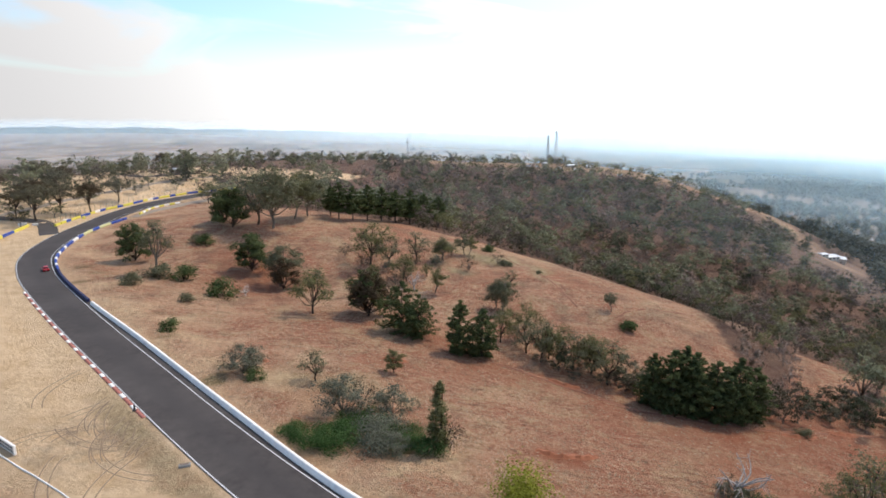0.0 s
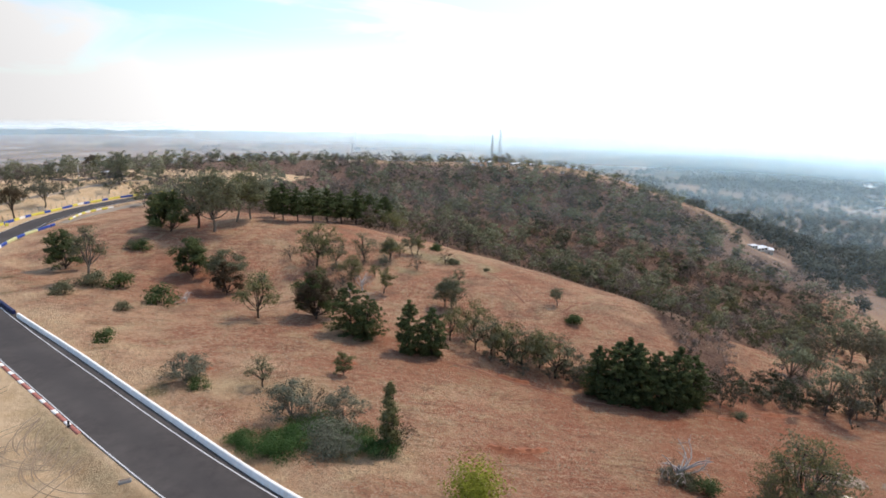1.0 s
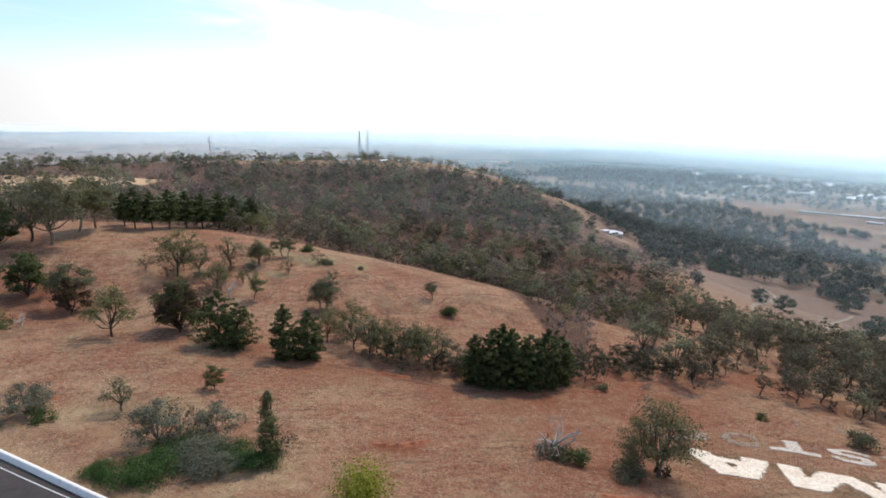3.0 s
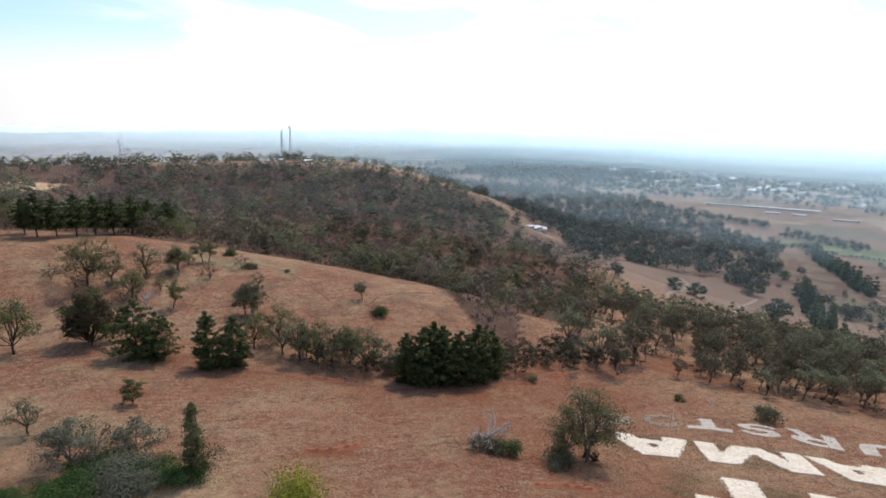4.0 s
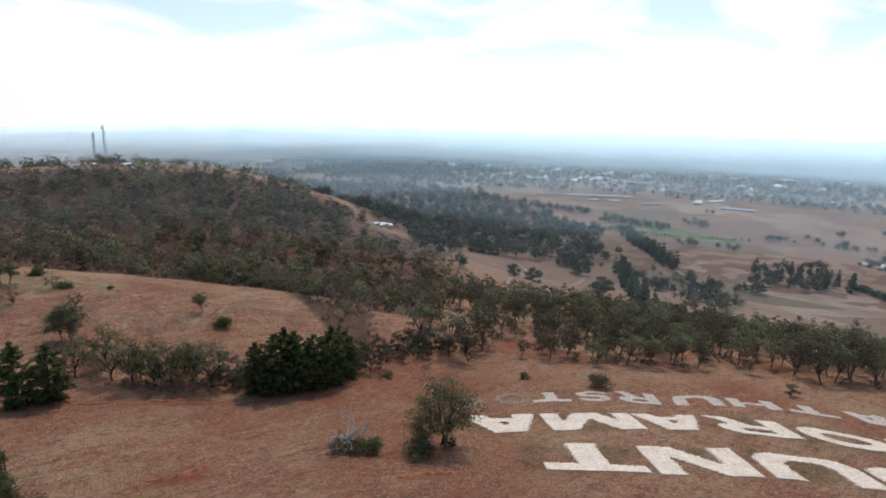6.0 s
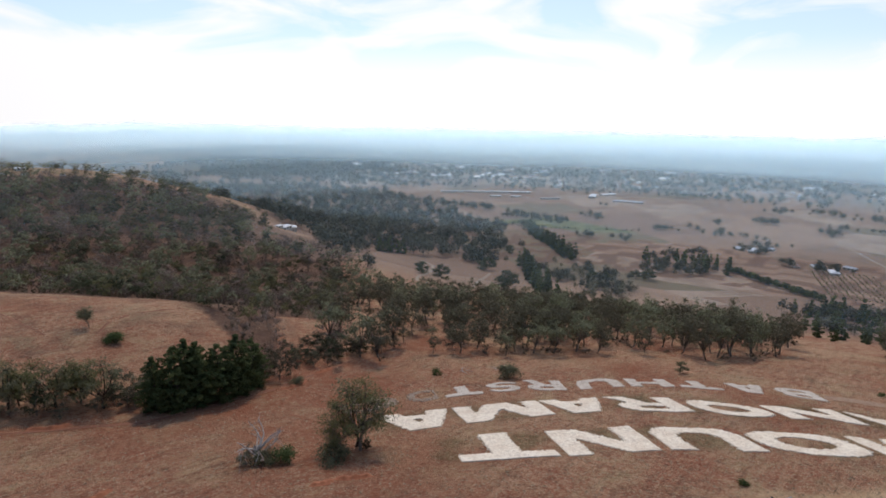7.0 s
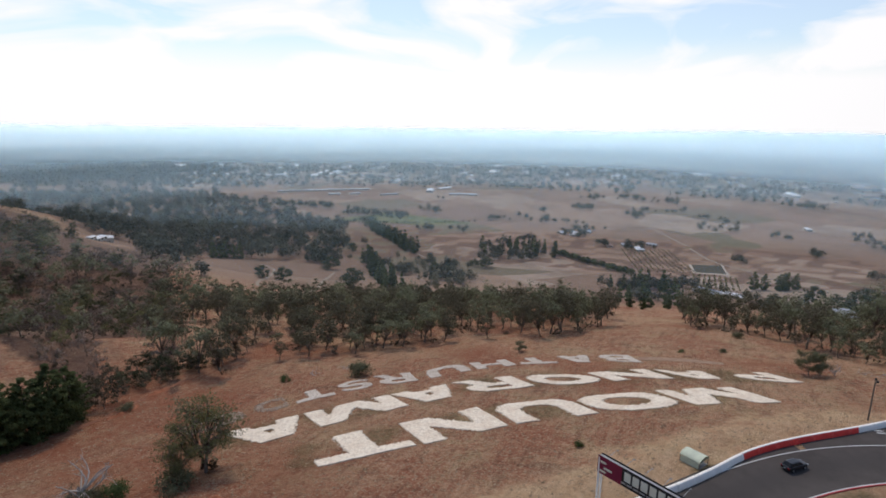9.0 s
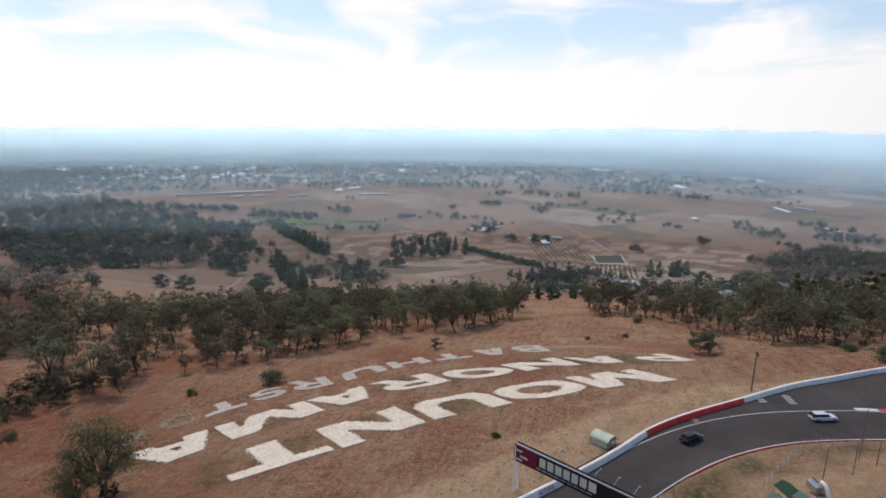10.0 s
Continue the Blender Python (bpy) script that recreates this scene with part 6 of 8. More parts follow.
BUSH_SPOTS = [(-91.5, 225.1, 2.68), (-96.1, 225.4, 2.25), (-67.9, 176.9, 3.83), (-96.1, 175.4, 2.83), (-84.4, 186.8, 3.49), (-91.7, 186.7, 3.52),
    (22, 247, 1.84), (27.5, 225.3, 1.49), (58.6, 168.6, 2.13), (59.9, 76.3, 2.66), (53.6, 82.1, 2.06), (124.4, 79.3, 2.71), (58.5, 170.2, 1.61),
    (26.6, 226.9, 1.72), (21.3, 247.6, 2.08), (-74.2, 164, 1.91), (-66.4, 136.7, 2.11), (38.9, 216, 1.04), (96.7, 16, 0.77), (177.8, -9.3, 0.9),
    (170, 1.5, 0.69), (176.3, -65.2, 1.28), (177.3, -72.3, 1.12), (83.6, 118.5, 1.57), (-37.2, 110.9, 1.76), (206.9, -15.1, 1.64),
    (168.2, -65.5, 1.59), (154.2, -67.9, 2.81), (112.7, 95.9, 1.12)]
THICKET_SPOTS = [(-22.9, 88.6, 2.64), (-19.7, 87.3, 2.73), (-16.8, 86.9, 2.6), (-14.1, 90.4, 2.78), (-11.2, 90.3, 2.78), (-7.7, 89.2, 2.89),
    (-4.3, 88.9, 2.9), (-1.9, 88.5, 2.42), (-16.7, 91.5, 2.19), (-9.8, 86.4, 2.37), (-24.7, 90.2, 1.94), (-14.6, 94.2, 2.2), (-10.8, 94.6, 2.5), (-16.2, 96.8, 2.0), (-7.4, 93.2, 2.4), (-12.6, 97.4, 2.1), (-4.6, 92.2, 2.2)]
GREYBUSH_SPOTS = [(-16.9, 99.1, 2.71), (-14.1, 101.5, 2.26), (-8.1, 100.7, 2.32), (1.5, 90, 2.14), (-6, 86.3, 1.48), (-19.6, 102.1, 1.95),
    (-40.2, 112.5, 2.17), (-42.9, 115.3, 1.78), (-39, 116.1, 1.6), (40.2, 149.7, 1.99)]
MALLEE_SPOTS = [(157.6, -27.8, 1.19), (158.6, -30.5, 1.08), (161.3, 46.9, 0.71)]

GUM = [make_tree("gum_tree", gum_arrays(1, 10, 4.0, 8, 8, 62, 0.2), LEAF_GUM, BARK, "grey-green gum tree with an open crown on dry grass"),
       make_tree("gum_tree", gum_arrays(2, 10, 4.7, 9, 8, 60, 0.2, 0.26), LEAF_GUM, BARK, "spreading gum tree with a forked trunk on the hillside"),
       make_tree("gum_tree", gum_arrays(3, 10, 3.6, 7, 8, 60, 0.18, 0.34), LEAF_OLIVE, BARK, "slender gum tree with pale bark and thin foliage")]
UMBRELLA = [make_tree("umbrella_gum", gum_arrays(31, 10, 4.8, 9, 7, 52, 0.2, 0.36, 0.05, dome=False), LEAF_BELT, BARK_DARK, "tall gum with a flat umbrella crown on dark forked limbs"),
            make_tree("umbrella_gum", gum_arrays(32, 10, 4.2, 8, 7, 50, 0.2, 0.42, 0.08, dome=False), LEAF_RUST, BARK_DARK, "brownish gum with a spreading flat crown over bare earth")]
TALLGUM = [make_tree("tall_gum", gum_arrays(33, 12, 3.1, 10, 7, 34, 0.16, 0.3, 0.03), LEAF_GUM, BARK, "tall thin-leaved gum with a pale trunk near the barrier")]
OLIVE = [make_tree("wattle_tree", gum_arrays(4, 8, 3.7, 9, 7, 44, 0.15, 0.22), LEAF_OLIVE, BARK_DARK, "olive green wattle tree on the brown slope"),
         make_tree("wattle_tree", gum_arrays(5, 8, 3.4, 8, 7, 30, 0.15, 0.24), LEAF_GUM, BARK_DARK, "low branching scrub tree in the gully")]
DARK = [make_tree("dense_tree", gum_arrays(6, 9, 3.3, 11, 7, 110, 0.19, 0.06, 0.02), LEAF_PINE, BARK_DARK, "dense dark green tree with foliage to the ground")]
BROADPINES = [make_tree("pine_tree", pine_arrays(7, 16, 6.8, 13, 36, 0.27, 0.04, 0.75), LEAF_PINE, BARK_DARK, "tall dark green pine with ragged tiers of boughs")]
PINES = [make_tree("pine_tree", pine_arrays(23, 14.5, 4.1, 14, 32, 0.25, 0.03, 1.4), LEAF_PINE, BARK_DARK, "tall narrow dark green pine with ragged boughs"),
         make_tree("pine_tree", pine_arrays(8, 13.5, 4.4, 14, 32, 0.25, 0.03, 1.7), LEAF_PINE, BARK_DARK, "broad dark pine in a tight clump")]
FIR = [make_tree("pine_tree", pine_arrays(9, 14, 4.4, 10, 26, 0.34, 0.24, 0.8), LEAF_PINE, BARK_DARK, "dark pine of a windbreak on the spur")]
SMALL_PINE = [make_tree("young_pine", gum_arrays(10, 5.2, 1.8, 9, 6, 60, 0.13, 0.12, 0.02), LEAF_OLIVE, BARK_DARK, "small round young pine alone on the slope")]
CYPRESS = [make_tree("cypress_tree", pine_arrays(11, 9, 1.25, 15, 22, 0.15, 0.06, 0.4), LEAF_OLIVE, BARK_DARK, "narrow upright green tree above the thicket")]
YELLOW = [make_tree("yellow_shrub", shrub_arrays(12, 4.5, 2.0, 20, 190, 0.13), LEAF_YELLOW, BARK_DARK, "bright yellow-green shrub on the bare slope", "shrub")]
BUSH = [make_tree("bush", shrub_arrays(13, 2.2, 1.7, 12, 130, 0.12), LEAF_BUSH, BARK_DARK, "low dark green bush on dry grass", "bush"),
        make_tree("bush", shrub_arrays(14, 2.0, 1.9, 11, 130, 0.12), LEAF_GUM, BARK_DARK, "low grey-green bush on the slope", "bush")]
THICKET = [make_tree("thicket_bush", shrub_arrays(15, 2.0, 2.4, 18, 190, 0.08), LEAF_BRIGHT, BARK_DARK, "bright green bramble bush in a thicket", "bush"),
           make_tree("thicket_bush", shrub_arrays(21, 2.2, 2.0, 15, 190, 0.08), LEAF_BRIGHT, BARK_DARK, "fresh green bush in the thicket", "bush"),
           make_tree("thicket_bush", shrub_arrays(22, 2.4, 1.9, 15, 190, 0.08), LEAF_GREY, BARK_DARK, "grey-green bush at the thicket's edge", "bush")]
THICKET = [THICKET[k] for k in (0, 1, 0, 1, 2)]
GREY = [make_tree("grey_shrub", gum_arrays(16, 4, 2.1, 9, 7, 60, 0.085, 0.1), LEAF_GREY, BARK, "grey-green feathery shrub with many thin stems", "shrub")]
BARE = [make_tree("bare_shrub", gum_arrays(19, 4, 2.0, 9, 7, 9, 0.09, 0.08), LEAF_RUST, BARK, "almost leafless shrub of thin grey-brown twigs", "shrub")]
MALLEE = [make_tree("mallee_tree", gum_arrays(17, 6, 2.9, 7, 6, 90, 0.14, 0.12), LEAF_GUM, BARK, "many-stemmed low gum beside a bare branch", "tree")]
for spots, kinds, size, squash in ((UMBRELLA_SPOTS, UMBRELLA, 0.7, 1.0), (TALLGUM_SPOTS, TALLGUM, 0.95, 1.0), (GUM_SPOTS, GUM, 0.9, 1.0), (OLIVE_SPOTS, OLIVE, 0.9, 1.0), (DARKGUM_SPOTS, DARK, 0.9, 1.0), (BROADPINE_SPOTS, BROADPINES, 0.85, 1.0), (PINE_SPOTS, PINES, 0.86, 1.0),
                                   (FARPINE_SPOTS, FIR, 0.88, 1.0), (SMALLPINE_SPOTS, SMALL_PINE, 0.9, 1.0), (CYPRESS_SPOTS, CYPRESS, 0.85, 1.0), (YELLOW_SPOTS, YELLOW, 0.72, 1.0),
                                   (BUSH_SPOTS, BUSH, 0.78, 0.9), (THICKET_SPOTS, THICKET, 0.72, 0.8), (GREYBUSH_SPOTS, GREY + BARE, 0.78, 1.0), (MALLEE_SPOTS, MALLEE, 0.9, 1.0)):
    for k, (x, y, s) in enumerate(spots):
        s = s * (random.uniform(0.7, 1.15) if kinds is THICKET else 1.0)
        plant(kinds[k % len(kinds)], x, y, s * size, squash=squash * random.uniform(0.92, 1.08))
# the open-crowned gum beside the letters
AIRY = make_tree("gum_tree", gum_arrays(27, 10, 4.0, 11, 5, 62, 0.13, 0.24, 0.07), LEAF_OLIVE, BARK, "airy olive gum with several bare stems beside the letters")
plant(AIRY, 66.2, 75.2, 1.48, 40)
plant(AIRY, 63.6, 78.0, 0.95, 200)
plant(AIRY, 64.2, 79.6, 0.7, 300)
# thin scrub over the crown of the spur
for k, (x, y) in enumerate(((-29.1, 215), (-23.5, 203), (-17.9, 208.7), (-14.8, 196), (-11, 199.2), (-8.8, 216.8), (-4.2, 206), (-1.3, 218), (-31, 230), (-24.5, 222), (-36.6, 221.5), (5.5, 229), (-43, 199), (11.7, 214.7), (26.5, 202.3), (23.6, 226.3))):
    plant((BARE[0], OLIVE[0], GREY[0], BARE[0], OLIVE[1])[k % 5], x, y, (1.5, 0.62, 1.1, 1.7, 0.75)[k % 5])
# brown, half dead trees and the pale dead one
RUSTY = make_tree("rusty_tree", gum_arrays(18, 9, 3.5, 10, 7, 100, 0.18, 0.08, 0.03), LEAF_RUST, BARK_DARK, "brown half-dead tree with dense foliage")
plant(RUSTY, -20.5, 164.5, 1.55)
plant(RUSTY, -53, 192, 1.25)
plant(RUSTY, 67.5, 74.6, 0.24)


def dead_tree(x, y, size, seed, label="bleached dead tree with bare branches among bushes"):
    rs = np.random.RandomState(seed)
    root = thing("dead_tree", label, "dead tree", at=pose(x, y, float(height(x, y)), 0, 0, seed * 40))
    pieces = [limb(rs, (0, 0, -0.3), (0.4 * size, 0.2, 1.6 * size), 0.2 * size, 0.13 * size, 0.06)]
    for k in range(9):
        a, up = rs.uniform(0, 6.28), rs.uniform(0.25, 1.3)
        b = np.array([math.cos(a) * 2.2, math.sin(a) * 2.2, 1.4 + up * 1.5]) * size
        pieces.append(limb(rs, (0.3 * size, 0.15, rs.uniform(0.5, 1.5) * size), b, 0.095 * size, 0.028 * size, 0.12, 5, 5))
        for q in range(3):
            c = b * rs.uniform(0.6, 0.95)
            pieces.append(limb(rs, c, c + rs.normal(size=3) * 0.7 * size, 0.03 * size, 0.008 * size, 0.1, 4, 3))
    part("trunk", quick_mesh("trunk", *join_arrays(pieces), DEADWOOD, flat=False), None, root)


dead_tree(50.8, 84.6, 1.95, 3)
plant(BARE[0], 49.6, 86.0, 1.0)
plant(BARE[0], 52.4, 84.0, 0.9)
plant(GREY[0], 48.4, 85.2, 0.75)
plant(BUSH[1], 50.2, 83.6, 1.3)
dead_tree(-8, 193, 1.7, 5, "fallen grey limbs beside scrub on the spur")
dead_tree(160, -33.5, 0.9, 8, "bare leaning branch beside the mallee")
dead_tree(-62, 180, 1.2, 11, "fallen grey branches on the slope")


def branch_heap(x, y, seed, n=7, reach=2.0):
    rs = np.random.RandomState(seed)
    root = thing("fallen_branches", "grey fallen branches lying on the dry slope", "branches", "fallen branches", at=pose(x, y, float(height(x, y))))
    pieces = []
    for k in range(n):
        a = rs.uniform(0, 6.28)
        p = rs.normal(size=3) * [0.8, 0.8, 0.05] + [0, 0, 0.12]
        pieces.append(limb(rs, p, p + [math.cos(a) * reach, math.sin(a) * reach, rs.uniform(0, 0.5)], 0.07, 0.02, 0.1, 5, 4))
    part("branch", quick_mesh("branch", *join_arrays(pieces), DEADWOOD), None, root)


for k, (x, y) in enumerate(((163, -41), (165, -44.5), (-12, 192), (-64, 178), (-5, 190), (120, 92), (129, 88))):
    branch_heap(x, y, 50 + k, 8, 2.2)


# grass tussocks and stones over the near hillside
def tussocks(name, count, az, r, size, mat, label, seed, keep):
    rs = np.random.RandomState(seed)
    a, d = np.radians(rs.uniform(az[0], az[1], count)), np.sqrt(rs.uniform(r[0] ** 2, r[1] ** 2, count))
    p = np.stack([d * np.sin(a), d * np.cos(a)], 1)
    p = p[keep(p[:, 0], p[:, 1])]
    z = height(p[:, 0], p[:, 1])
    k = 5
    base = np.repeat(np.column_stack([p, z]), k, axis=0)
    n = len(base)
    s = np.repeat(rs.uniform(0.5, 1.5, len(p)), k)[:, None] * size
    t = rs.uniform(0, 6.28, n)
    lean = np.column_stack([np.cos(t), np.sin(t), np.zeros(n)])
    side = np.column_stack([-np.sin(t), np.cos(t), np.zeros(n)])
    v = np.stack([base - side * s * 0.35 - [0, 0, 0.05], base + side * s * 0.35 - [0, 0, 0.05], base + lean * s * rs.uniform(0.2, 1.0, (n, 1)) + [0, 0, 1] * s * rs.uniform(0.1, 0.4, (n, 1))], 1)
    me = quick_mesh(name, v.reshape(-1, 3), np.arange(3 * n).reshape(-1, 3), mat, {"tint": np.repeat(rs.rand(n) * 0.25, 3)})
    tagged(new(name, me), label, "grass", kind="stuff")


off_track = lambda x, y: (track_offset(x, y) > 7.5) & ~on_wooded_hill(x, y)
tussocks("dry_grass", 30000, (-40, 114), (60, 250), 0.36, LEAF_STRAW, "dry straw-coloured grass tussocks on the hillside", 71, off_track)
tussocks("stubble", 16000, (-40, 114), (60, 150), 0.30, LEAF_STRAW, "short bleached stubble close to the track", 75, lambda x, y: off_track(x, y) & (ripple(x, y, 12, 76) > -0.2))
tussocks("low_weeds", 1600, (-40, 114), (60, 230), 0.28, LEAF_SCRUB, "grey-brown weeds between the dry grass", 72, lambda x, y: off_track(x, y) & (ripple(x, y, 26, 73) > 0.1))
tussocks("verge_grass", 9000, (-40, 114), (60, 240), 0.36, LEAF_STRAW, "tall pale grass along the outer side of the wall", 74, lambda x, y: (track_offset(x, y) > 7.3) & (track_offset(x, y) < 15))
# ---- cars ----
GLASS = Nodes("dark_car_glass").done((0.010, 0.011, 0.013), 0.25, 0.0, 0.25)
CHROME = plain_material("alloy", (0.55, 0.56, 0.58), 0.3, 0.9, 6.0, 0.1)
LAMP_RED = plain_material("tail_lamp_plastic", (0.35, 0.01, 0.012), 0.25, 0, 6.0, 0.1)
LAMP_CLEAR = plain_material("headlamp_plastic", (0.75, 0.76, 0.78), 0.15, 0, 6.0, 0.05)


def car_paint(name, colour):
    m = Nodes(name)
    m.bsdf.inputs["Coat Weight"].default_value, m.bsdf.inputs["Coat Roughness"].default_value = 0.3, 0.1
    n = m.noise(1.2, 4, vec=m.local())
    return m.done(m.mix(m.stretch(n, 0.3, 0.7, 0, 0.25), colour, tuple(c * 0.7 for c in colour)), 0.35, 0.0, 0.5)


def loft(sections):
    """Skin over cross sections given as lists of (x, y, z), all of one length."""
    k = len(sections[0])
    v = np.array(sections, float).reshape(-1, 3)
    f = []
    for i in range(len(sections) - 1):
        for j in range(k):
            a, b = i * k + j, i * k + (j + 1) % k
            f.append((a, b, b + k, a + k))
    bm = bmesh.new()
    vs = [bm.verts.new(q) for q in v]
    for q in f:
        bm.faces.new([vs[i] for i in q])
    bm.faces.new(vs[:k][::-1])
    bm.faces.new(vs[-k:])
    bmesh.ops.recalc_face_normals(bm, faces=bm.faces[:])
    return bm


def car(x, y, heading, paint, label, roof_back, length=4.5):
    """heading: degrees; the car points along its own x. roof_back: where the roof ends behind."""
    root = thing("car", label, "car", at=pose(x, y, 0.03, 0, 0, heading))
    L, W = length / 2, 0.91
    def ring(px, w, z0, z1, bulge=0.06):
        return [(px, -w + 0.1, z0), (px, -w, z0 + 0.15), (px, -w - bulge * 0, (z0 + z1) / 2), (px, -w + 0.05, z1 - 0.06), (px, -w + 0.18, z1),
                (px, w - 0.18, z1), (px, w - 0.05, z1 - 0.06), (px, w, (z0 + z1) / 2), (px, w, z0 + 0.15), (px, w - 0.1, z0)]
    body = loft([ring(-L, W * 0.82, 0.38, 0.78), ring(-L + 0.15, W * 0.95, 0.26, 0.92), ring(-L + 0.9, W, 0.2, 0.96), ring(0, W, 0.2, 0.95),
                 ring(L - 1.2, W, 0.2, 0.9), ring(L - 0.4, W * 0.95, 0.22, 0.8), ring(L, W * 0.78, 0.32, 0.62)])
    b = part("body", body, paint, root)
    def hoop(px, w0, w1, z0, z1):
        return [(px, -w0, z0), (px, -w1, z1 - 0.05), (px, -w1 + 0.12, z1), (px, w1 - 0.12, z1), (px, w1, z1 - 0.05), (px, w0, z0)]
    part("windows", loft([hoop(-roof_back - 0.45, 0.78, 0.7, 0.9, 0.96), hoop(-roof_back, 0.8, 0.64, 0.9, 1.36), hoop(0.25, 0.82, 0.64, 0.9, 1.40), hoop(1.05, 0.78, 0.7, 0.88, 0.93)]), GLASS, root, "dark tinted windows")
    part("roof", loft([hoop(-roof_back + 0.02, 0.6, 0.55, 1.36, 1.42), hoop(-0.3, 0.62, 0.56, 1.38, 1.46), hoop(0.3, 0.6, 0.54, 1.38, 1.44)]), paint, root)
    for sx in (-L + 0.85, L - 0.9):
        for sy in (-W + 0.1, W - 0.1):
            bm = bmesh.new()
            bmesh.ops.create_cone(bm, cap_ends=True, segments=20, radius1=0.33, radius2=0.33, depth=0.22, matrix=Matrix.Translation((sx, sy, 0.33)) @ Matrix.Rotation(radians(90), 4, "X"))
            bmesh.ops.bevel(bm, geom=[e for e in bm.edges if len(e.link_faces) == 2 and any(len(f_.verts) > 4 for f_ in e.link_faces)], offset=0.03, segments=2, affect="EDGES")
            wheel = part("wheel", bm, DARK_RUBBER, root)
            bm = bmesh.new()
            bmesh.ops.create_cone(bm, cap_ends=True, segments=16, radius1=0.21, radius2=0.19, depth=0.24, matrix=Matrix.Translation((sx, sy, 0.33)) @ Matrix.Rotation(radians(90), 4, "X"))
            part("rim", bm, CHROME, wheel)
    for sy in (-0.6, 0.6):
        part("tail_lamp", box((-L + 0.03, sy, 0.74), (0.1, 0.36, 0.14), 0.02), LAMP_RED, root)
        part("headlamp", box((L - 0.16, sy, 0.6), (0.2, 0.36, 0.12), 0.03), LAMP_CLEAR, root)
        part("mirror", box((0.75, sy * 1.65, 0.98), (0.12, 0.2, 0.13), 0.03), paint, root)
    part("number_plate", box((-L - 0.005, 0, 0.56), (0.02, 0.4, 0.12)), LINE_PAINT, root)
    return root


def heading_at(x, y):
    i = track_index(x, y)
    d = TRACK_LINE[i + 1] - TRACK_LINE[i]
    return math.degrees(math.atan2(d[1], d[0]))


car(97.6, -17.4, heading_at(97.6, -17.4) + 4, car_paint("black_car_paint", (0.006, 0.006, 0.008)), "black hatchback driving on the asphalt track", 1.5, 4.3)
car(112.0, -41.6, heading_at(112.0, -41.6), car_paint("white_car_paint", (0.78, 0.78, 0.79)), "white station wagon driving on the asphalt track", 1.95, 4.8)
car(-128.0, 184.6, heading_at(-128, 184) + 180, car_paint("red_car_paint", (0.55, 0.015, 0.025)), "bright red coupe driving round the bend", 1.2, 4.4)

# ---- small things round the junction behind the far barrier ----
POLE_SPOTS = ((-186.5, 338.0, 7.0), (-195.0, 395.0, 8.0), (-190.5, 239.5, 4.5), (-180.0, 330.0, 5.0))
BLOCK_SPOTS = ((-181.0, 250.5, 25, (3.2, 1.0, 1.2), WHITE_PAINT, "white concrete block at the mouth of the side road"), (-176.5, 252.0, 15, (2.0, 0.8, 0.9), WHITE_PAINT, "short white concrete block beside the junction"),
               (-170.0, 263.0, 70, (2.4, 0.8, 1.0), WHITE_PAINT, "white concrete block behind the barrier"), (-166.0, 270.0, 60, (1.2, 0.8, 1.4), YELLOW_PAINT, "yellow marshal's box behind the barrier"))


def street_pole(x, y, tall, label):
    root = thing("street_pole", label, "pole", "poles behind the barrier", at=pose(x, y, float(height(x, y))))
    part("shaft", quick_mesh("shaft", *tube([(0, 0, -0.4), (0, 0, tall * 0.5), (0, 0, tall)], (0.16, 0.14, 0.11), 6), WHITE_PAINT), None, root)
    part("arm", quick_mesh("arm", *tube([(0, 0, tall - 0.1), (0.6, 0, tall + 0.1), (1.3, 0, tall)], (0.07, 0.06, 0.05), 5), STEEL), None, root)
    part("lantern", box((1.4, 0, tall), (0.6, 0.3, 0.16), 0.04), CONCRETE, root)


for x, y, tall in POLE_SPOTS:
    street_pole(x, y, tall, "pale steel pole beside the dirt lane")


def concrete_block(x, y, turn, size, mat, label):
    root = thing("barrier_block", label, "block", "blocks at the junction", at=pose(x, y, float(height(x, y)), 0, 0, turn))
    w, d, h = size
    o = [(-d / 2, -0.1), (-d / 2, h * 0.25), (-d * 0.22, h * 0.5), (-d * 0.18, h), (d * 0.18, h), (d * 0.22, h * 0.5), (d / 2, h * 0.25), (d / 2, -0.1)]
    v, f = swept(np.array([[-w / 2, 0], [0, 0], [w / 2, 0]], float), np.array([[0, 1.0]] * 3), o)
    part("body", quick_mesh("body", v, f, mat), None, root)
    part("lifting_eye", box((0, 0, h + 0.04), (0.2, 0.06, 0.1), 0.01), STEEL, root)


for x, y, turn, size, mat, label in BLOCK_SPOTS:
    concrete_block(x, y, turn, size, mat, label)

# a rubber marker at the kerb's end and a pale drain box at the sand's edge
marker = thing("kerb_marker", "black rubber marker standing at the end of the kerb", "marker", at=pose(-54.6, 96.6, 0.05))
part("base", box((0, 0, 0.06), (0.6, 0.6, 0.12), 0.03), DARK_RUBBER, marker)
part("post", quick_mesh("post", *tube([(0, 0, 0.1), (0.02, 0, 0.6), (0, 0, 1.1)], (0.2, 0.17, 0.13), 8), DARK_RUBBER, flat=False), None, marker)
drain = thing("drain_box", "pale concrete drain box beside the edge line", "drain box", at=pose(-38.6, 80.2, float(height(-38.6, 80.2)), 0, 0, 20))
part("box", box((0, 0, 0.15), (1.7, 0.7, 0.5), 0.05), CONCRETE, drain)
part("lid", box((0, 0, 0.43), (1.4, 0.5, 0.06), 0.02), TIMBER, drain)

# ---- towers on the far ridge ----
MAST_STEEL = plain_material("dull_mast_steel", (0.30, 0.30, 0.31), 0.6, 0.3, 2.0, 0.15)


